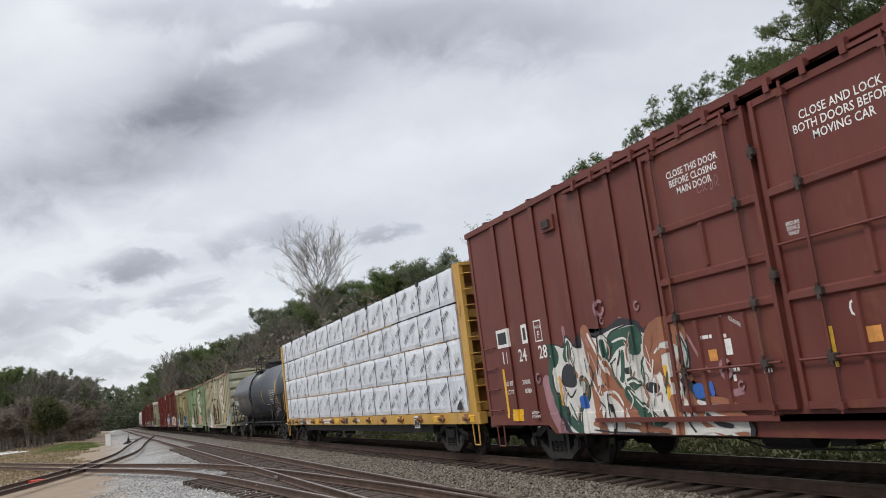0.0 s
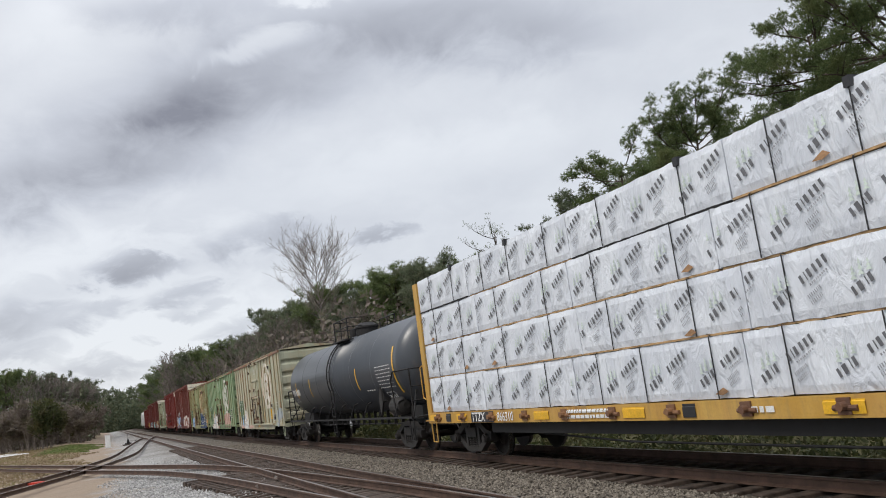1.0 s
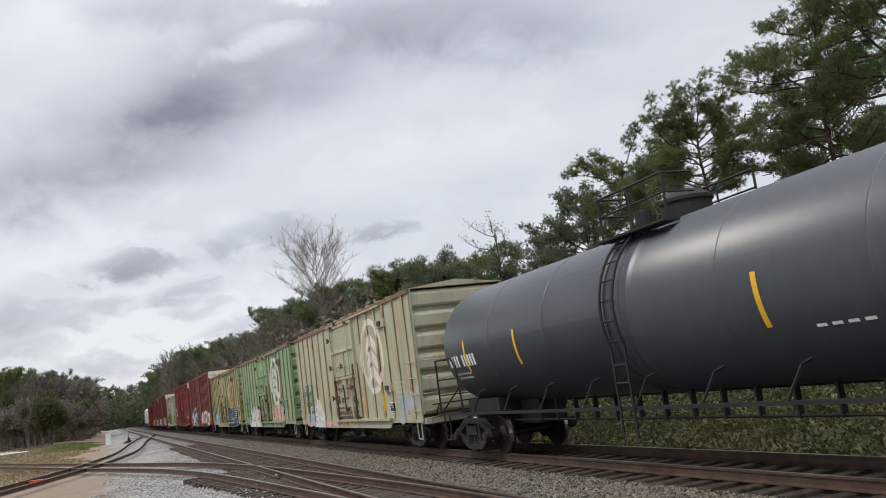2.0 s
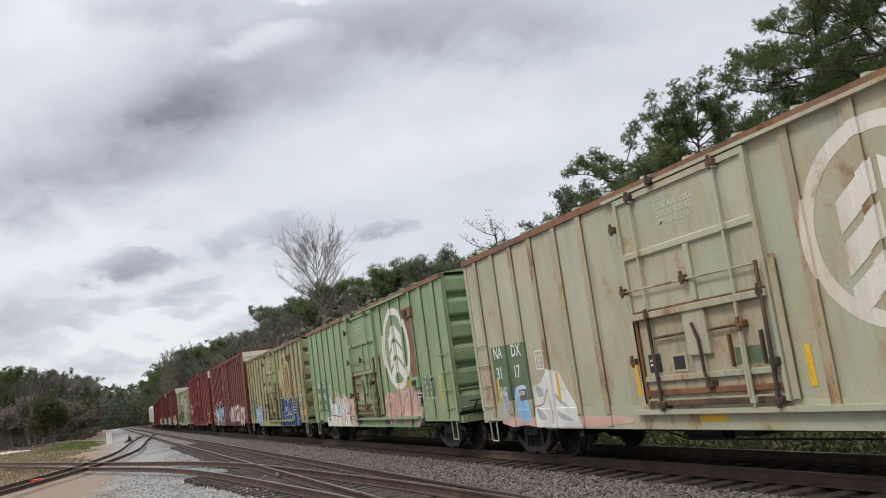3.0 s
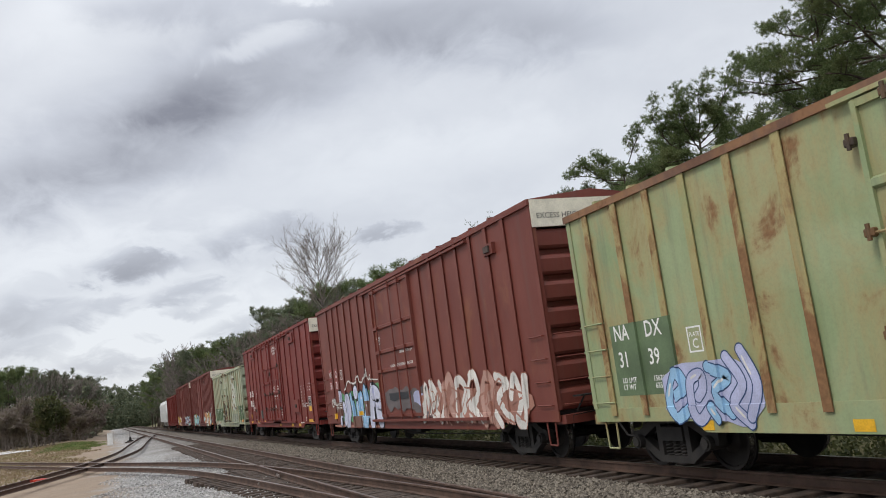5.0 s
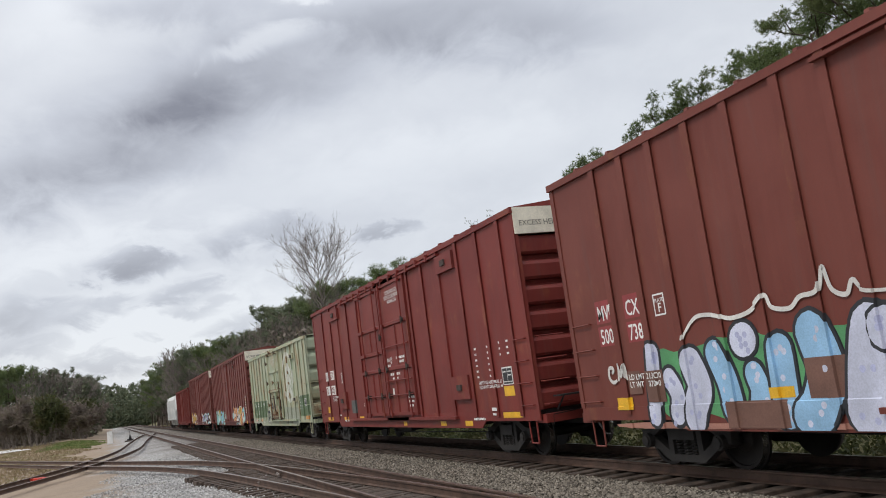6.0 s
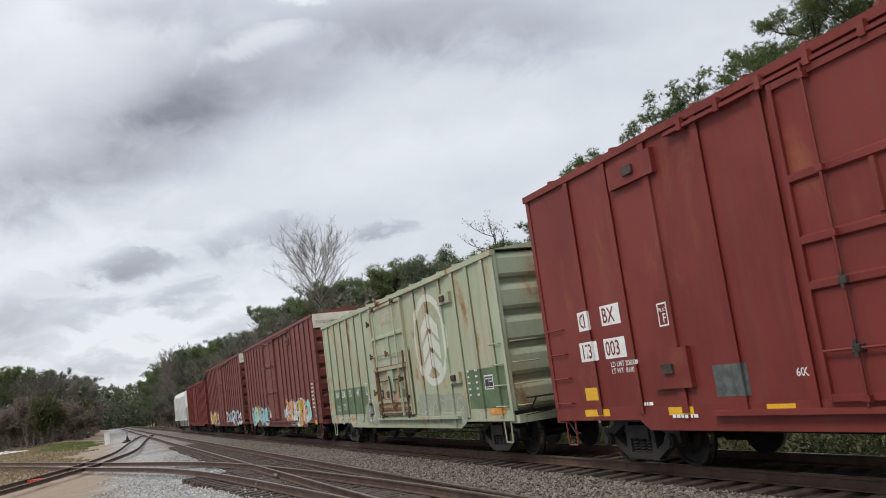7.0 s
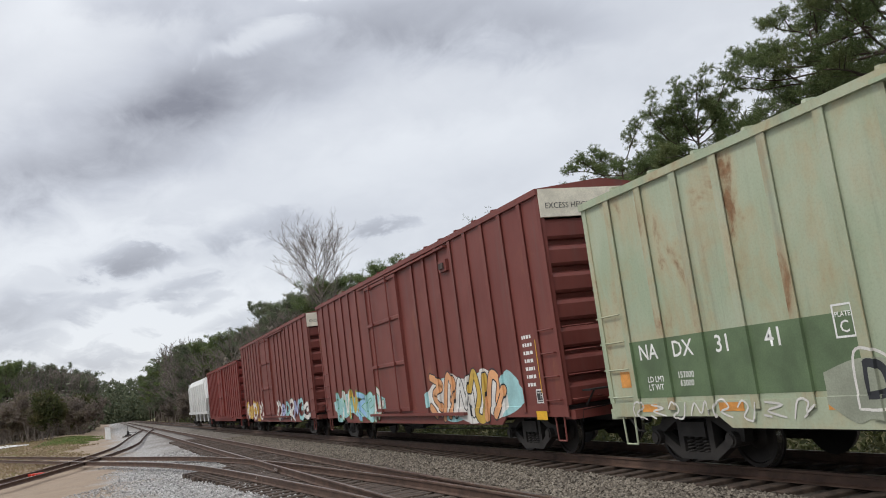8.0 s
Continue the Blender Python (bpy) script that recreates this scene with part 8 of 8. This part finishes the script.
while x > -335:
    y, h = float(np.interp(x, EDGE_X, EDGE_Y)), float(np.interp(x, EDGE_X, EDGE_H))
    for row in range(2):
        copied((PA, PB, PC)[rt.choice((0, 2, 2, 1))], x + rt.uniform(-2, 2), y + 4.5 * row + rt.uniform(-0.8, 0.8), rt.uniform(0, 360), h / 14.0 * rt.uniform(0.92, 1.05))
    x -= 8.5 if x > -180 else 14.0
for k in range(11):
    copied((PA, PC)[k % 2], -424 + rt.uniform(-8, 8), -26 + 5.0 * k, rt.uniform(0, 360), rt.uniform(1.35, 1.55))
LEFT_X, LEFT_Y = [-330, -200, -176, -166, -140], [-4.0, -5.0, -10.0, -13.5, -19.0]
x = -142.0
while x > -330:
    y = float(np.interp(x, LEFT_X, LEFT_Y))
    for row in range(2):
        copied((PA, PB, PC)[rt.randrange(3)], x, y - 6.0 * row + rt.uniform(-1, 1), rt.uniform(0, 360), rt.uniform(0.86, 1.03))
    x -= 8.0 if x > -200 else 22.0
for x, y, h in ((-47, 36, 15), (-33, 38, 16), (-14, 32, 17), (-6, 29, 16), (6, 30, 17)):
    copied(PC if x < -20 else PA, x, y, rt.uniform(0, 360), h / 14.0)

# leafless trees
stand(oval_tree("bare_tree", "tall leafless grey tree above the wood", 21.6, 9.6, 47, "twig_brown", 0.55, 36, 0.008, 5), -90.8, 22.5, 20)
BA = oval_tree("bare_tree", "leafless brown tree in the wood", 14.0, 6.5, 42, "twig_brown", 0.30, 22, 0.022, 3)
BB = oval_tree("bare_tree", "leafless brown tree in the wood", 14.0, 5.0, 43, "twig_brown", 0.25, 22, 0.022, 3)
SC = bare_tree("scrub_bush", "brown winter scrub with dead leaves", 6.0, 44, "twig_brown", 5, 6, 0.5, 2, 0.8, 3, "scrub", 0.4)
SG = bare_tree("scrub_bush", "olive green winter scrub", 6.0, 45, "twig_brown", 5, 6, 0.5, 2, 0.8, 4, "bush", 0.4)
stand(BA, -118.0, 24.5, 0, 1.0)
stand(BB, -185.0, 16.4, 0, 17.8 / 14)
stand(SC, -128.0, -8.5, 0, 1.0)
stand(SG, -150.0, -4.2, 0, 1.0)
x = -84.0
while x > -330:
    y, h = float(np.interp(x, EDGE_X, EDGE_Y)) - 3.2, float(np.interp(x, EDGE_X, EDGE_H))
    copied((BA, BB)[rt.randrange(2)], x, max(y, 13.6), rt.uniform(0, 360), h / 14.0 * rt.uniform(0.72, 1.0 if x > -170 else 1.12))
    x -= rt.uniform(6, 9) if x > -210 else 17
x = -156.0
while x > -300:
    y = float(np.interp(x, LEFT_X, LEFT_Y)) + 2.2
    copied((BA, BB)[rt.randrange(2)], x, min(y, -3.4), rt.uniform(0, 360), rt.uniform(0.80, 0.96))
    x -= 5.0 if x > -200 else 18.0
for k in range(34):
    x = -122 - 3.2 * k * rt.uniform(0.8, 1.2)
    y = -3.2 - max(0.0, (k % 7)) * 1.9 - rt.uniform(0, 1.2) - (4 if x > -135 else 0)
    copied(SG if rt.random() < 0.18 else SC, x, y, rt.uniform(0, 360), rt.uniform(0.7, 1.15))
for k in range(26):
    x = -46 - 6.2 * k
    copied(SG if rt.random() < 0.35 else SC, x, rt.uniform(15.5, 19) - (2 if x < -130 else 0), rt.uniform(0, 360), rt.uniform(0.6, 1.1))


def leaf_bank(name, label, count, xs, ys, zs, size, material, seed):
    r = np.random.RandomState(seed)
    x, y = r.uniform(*xs, count), r.uniform(*ys, count)
    if ys[1] < 0:
        y = y - (0.9 + 0.9 * np.sin(x * 0.31) + 0.6 * np.sin(x * 0.83 + 1.0)) * (y - ys[0]) / (ys[1] - ys[0])
    lump = 0.5 + 0.5 * np.sin(x * 1.9 + 2 * np.sin(y * 1.3)) * np.cos(x * 0.53 + y)
    z = ground_z(x, y) + zs * lump * r.uniform(0.0, 1.0, count) ** 0.7 * smooth01(y, ys[0] - 0.3, ys[0] + 2.5)
    c = np.stack([x, y, z], 1)
    a = r.normal(size=(count, 3))
    a /= np.linalg.norm(a, axis=1, keepdims=True)
    b = np.cross(a, r.normal(size=(count, 3)))
    b /= np.linalg.norm(b, axis=1, keepdims=True)
    s = size * r.uniform(0.6, 1.4, (count, 1))
    V = np.stack([c - a * s, c + b * s * 0.45, c + a * s, c - b * s * 0.45], 1).reshape(-1, 3)
    me = bpy.data.meshes.new(name)
    me.from_pydata(V.tolist(), [], np.arange(len(V)).reshape(-1, 4).tolist())
    me.materials.append(material)
    return tagged(new(name, me), label, "undergrowth", kind="stuff")


M["straw"] = leaf_material("dry_grass_and_weeds", (0.17, 0.12, 0.07), (0.34, 0.26, 0.16), (0.22, 0.20, 0.08))
M["turf"] = leaf_material("thin_green_turf", (0.06, 0.10, 0.02), (0.19, 0.24, 0.07), (0.25, 0.22, 0.10))
leaf_bank("turf", "thin green grass on the low bank", 15000, (-125, -92), (-7.0, -0.9), 0.2, 0.10, M["turf"], 21)
leaf_bank("dry_weeds", "dry straw-coloured weeds and litter on the dirt", 26000, (-130, -46), (-15, -1.5), 0.12, 0.09, M["straw"], 22)
leaf_bank("undergrowth", "green and yellowing weeds on the bank behind the line", 60000, (-50, 6), (13.2, 19), 2.0, 0.085, M["bush"], 3)
leaf_bank("undergrowth", "green and brown brush along the edge of the wood", 40000, (-200, -48), (13.0, 20), 2.4, 0.16, M["bush"], 4)
leaf_bank("underwood", "dark evergreen brush filling the wood's edge", 45000, (-70, 8), (20, 30), 5.0, 0.22, M["needle_dark"], 5)
leaf_bank("underwood", "brown leafless brush filling the wood", 110000, (-330, -70), (16, 30), 11.0, 0.32, M["scrub"], 6)
leaf_bank("underwood", "dark brush closing the end of the cutting", 50000, (-450, -405), (-30, 32), 19.0, 0.6, M["needle_dark"], 8)
leaf_bank("underwood", "dark evergreen brush under the wood along the line", 25000, (-330, -60), (18, 30), 8.5, 0.30, M["needle_dark"], 9)
leaf_bank("underwood", "evergreen brush in the wood beyond the grass", 30000, (-330, -160), (-40, -2.8), 10.0, 0.32, M["needle_dark"], 10)
leaf_bank("underwood", "brown brush in the wood beyond the grass", 70000, (-330, -150), (-40, -2.8), 8.0, 0.34, M["scrub"], 7)

# ---- trackside things ----
def ballast_stones(name, count, xs, ys, label, seed, size=(0.02, 0.042), keep=None):
    """Loose stones lying on the gravel."""
    r = np.random.RandomState(seed)
    x = xs[1] - (xs[1] - xs[0]) * r.uniform(0, 1, count) ** 1.7
    y = r.uniform(*ys, count)
    if keep is not None:
        k = keep(x, y)
        x, y = x[k], y[k]
    n = len(x)
    z = ground_z(x, y) + r.uniform(-0.005, 0.03, n)
    base = np.array([(1, 0, 0), (-1, 0, 0), (0, 1, 0), (0, -1, 0), (0, 0, 0.8), (0, 0, -0.8)], float)
    tri = np.array([(0, 2, 4), (2, 1, 4), (1, 3, 4), (3, 0, 4), (2, 0, 5), (1, 2, 5), (3, 1, 5), (0, 3, 5)])
    s = r.uniform(*size, (n, 1, 1))
    V = base[None] * s * r.uniform(0.6, 1.3, (n, 6, 1))
    a = r.uniform(0, math.tau, n)
    b = r.uniform(-0.6, 0.6, n)
    ca, sa, cb, sb = np.cos(a), np.sin(a), np.cos(b), np.sin(b)
    R = np.zeros((n, 3, 3))
    R[:, 0, 0], R[:, 0, 1], R[:, 1, 0], R[:, 1, 1] = ca, -sa, sa, ca
    R[:, 2, 2] = cb
    R[:, 0, 2], R[:, 2, 0] = sb, -sb
    V = np.einsum("nij,nkj->nki", R, V) + np.stack([x, y, z], 1)[:, None]
    F = (tri[None] + 6 * np.arange(n)[:, None, None]).reshape(-1, 3)
    me = bpy.data.meshes.new(name)
    me.from_pydata(V.reshape(-1, 3).tolist(), [], F.tolist())
    me.materials.append(M["stone"] if ys[0] < 3 else M["stone_brown"])
    return tagged(new(name, me), label, "ballast", kind="stuff")


def stone_material(name, a, b):
    m, t, p = nodes_of(name)
    g = t.nodes.new("ShaderNodeNewGeometry")
    n = tex(t, "ShaderNodeTexNoise", 40, detail=3, randomised=False)
    c = blend(t, g.outputs["Random Per Island"], a, b)
    c = blend(t, band(t, n.outputs[0], 0.4, 0.7, 0.0, 0.4), c, scaled(a, 0.8))
    t.links.new(c, p.inputs["Base Color"])
    p.inputs["Roughness"].default_value = 0.92
    return m


M["stone"] = stone_material("grey_stone", (0.16, 0.155, 0.15), (0.56, 0.55, 0.53))
M["stone_brown"] = stone_material("tan_ballast_stone", (0.056, 0.045, 0.035), (0.275, 0.24, 0.193))
ballast_stones("ballast_stones", 42000, (-55, -6), (5.9, 8.1), "tan and grey crushed stone between the tracks", 1)
ballast_stones("ballast_stones", 12000, (-50, -6), (4.4, 5.65), "stained crushed stone between the siding rails", 2, (0.018, 0.035))
ballast_stones("ballast_stones", 26000, (-48, -10), (-3.0, 4.2), "pale grey crushed stone beside the siding", 3, (0.018, 0.04), keep=lambda x, y: y > -0.2 - 2.6 * smooth01(x, -33, -24) + 0.4 * np.sin(x * 0.9))

M["white_box"] = plain("white_painted_steel", (0.78, 0.78, 0.76), 0.5, 0, 0.08, 3)
M["red_paint"] = plain("red_target_paint", (0.60, 0.05, 0.025), 0.5, 0, 0.15, 4)
M["concrete"] = plain("pale_concrete", (0.55, 0.54, 0.52), 0.9, 0, 0.15, 0.8, 0.3)

bm = bmesh.new()
box(bm, -0.45, 0.45, -0.5, 0.5, 0.0, 2.15)
bmesh.ops.bevel(bm, geom=list(bm.edges), offset=0.04, segments=2, affect="EDGES")
cab = tagged(new("signal_cabinet"), "white steel trackside equipment cabinet", "cabinet")
part("body", bm, M["white_box"], cab)
part("lid", quick("lid", M["white_box"], (-0.5, 0.5, -0.55, 0.55, 2.15, 2.22)), None, cab)
part("door_panel", quick("door_panel", M["white_box"], (0.452, 0.47, -0.4, 0.4, 0.2, 2.0)), None, cab)
part("plinth", quick("plinth", M["concrete"], (-0.55, 0.55, -0.6, 0.6, -0.4, -0.002)), None, cab)
cab.matrix_basis = pose(-101, -0.12, float(ground_z(-101, -0.12)) + 0.12)
cab.scale = (0.55, 0.55, 0.58)


def switch_stand(x, y, turn, label, target):
    st = tagged(new("switch_stand"), label, "switch stand")
    bm = bmesh.new()
    box(bm, -0.35, 0.35, -0.12, 0.12, -0.02, 0.10)
    prism(bm, [(-0.16, 0.10), (0.16, 0.10), (0.08, 0.5), (-0.08, 0.5)], "y", -0.1, 0.1)
    part("base", bm, M["black"], st)
    bm = bmesh.new()
    pipe(bm, [(0, 0.1, 0.35), (0.3, 0.35, 0.25), (0.75, 0.4, 0.2)], 0.025, 6)
    rod(bm, (0.75, 0.4, 0.2), (0.9, 0.4, 0.2), 0.05, 8)
    part("lever", bm, M["black"], st)
    bm = bmesh.new()
    rod(bm, (0, 0, 0.5), (0, 0, 0.75), 0.03, 6)
    lathe(bm, [(-0.02, 0.05), (-0.02, 0.2), (0.02, 0.2), (0.02, 0.05)], (0, 0, 0.85), (1, 0, 0), 12)
    part("target", bm, target, st)
    part("tie", quick("tie", M["tie"], (-0.6, 0.6, -1.6, 0.5, -0.16, -0.025)), None, st)
    st.matrix_basis = pose(x, y, float(ground_z(x, y)) + 0.14, 0, 0, turn)
    return st


switch_stand(-104, 2.0, 90, "low black switch stand beside the spur", M["black"])
bm = bmesh.new()
for k in range(3):
    box(bm, -0.5 + 0.3 * k, -0.28 + 0.3 * k, -0.25 + 0.1 * k, 0.3, 0.0, 0.10)
mark = tagged(new("red_switch_plate", finish(bm, "red_switch_plate", M["red_paint"])), "red painted switch machine plates on the rails' ties", "switch machine")
mark.matrix_basis = pose(-42.2, -3.1, -0.16, 0, 0, 15)
bm = bmesh.new()
box(bm, -9, 9, -3.5, 3.5, -0.1, 0.05)
bmesh.ops.bevel(bm, geom=list(bm.edges), offset=0.03, segments=1, affect="EDGES")
pad = tagged(new("concrete_pad", finish(bm, "concrete_pad", M["concrete"])), "pale concrete pad beyond the tracks", "concrete pad", kind="structure")
pad.matrix_basis = pose(-112, -13.4, float(ground_z(-112, -13.4)) + 0.02, 0, 0, 12)
# a bent wire sticking out of the stones, and joint bars on the siding
bm = bmesh.new()
pipe(bm, [(0, 0, -0.05), (0.02, 0.0, 0.10), (0.05, 0.08, 0.15), (0.02, 0.22, 0.14), (-0.02, 0.3, 0.08)], 0.012, 5)
wire = tagged(new("scrap_wire", finish(bm, "scrap_wire", M["rail"])), "bent rusty wire lying in the gravel", "wire")
wire.matrix_basis = pose(-22.9, 0.05, -0.32)
for x, y, s in ((-22.6, 3.45, -1), (-13.0, 5.66, -1), (-24.0, 4.21, -1), (-19.5, 5.2, -1)):
    bm = bmesh.new()
    box(bm, -0.3, 0.3, -0.03, 0.0, -0.13, -0.045)
    for k in range(4):
        rod(bm, (-0.21 + 0.14 * k, -0.03, -0.09), (-0.21 + 0.14 * k, -0.055, -0.09), 0.022, 6)
    jb = tagged(new("joint_bar", finish(bm, "joint_bar", M["railtop"])), "bolted joint bar on a rail", "rail joint", "rail joint bars")
    jb.matrix_basis = pose(x, y, 0, 0, 0, -4 if y < 5 else 0)


# ---- what moves ----
def motions():
    for thing, place in CARS:
        back = place is None
        s = -41.0 if back else place
        turn = 180 if back else 0
        off = 22.48 if back else 0.0
        walk(thing, [(t, pose(s + off + SPEED * t, MAIN, 0, 0, 0, turn)) for t in (0.0, 2.0, 4.0, 6.0, 8.0)])
    spin = math.degrees(SPEED / 0.457)
    for k, (w, sx) in enumerate(WHEELSETS):
        first = (k * 47) % 360
        walk(w, [(f / FPS, pose(sx, 0, 0.457, 0, first + spin * f / FPS, 0)) for f in range(0, int(8 * FPS) + 1)])


motions()
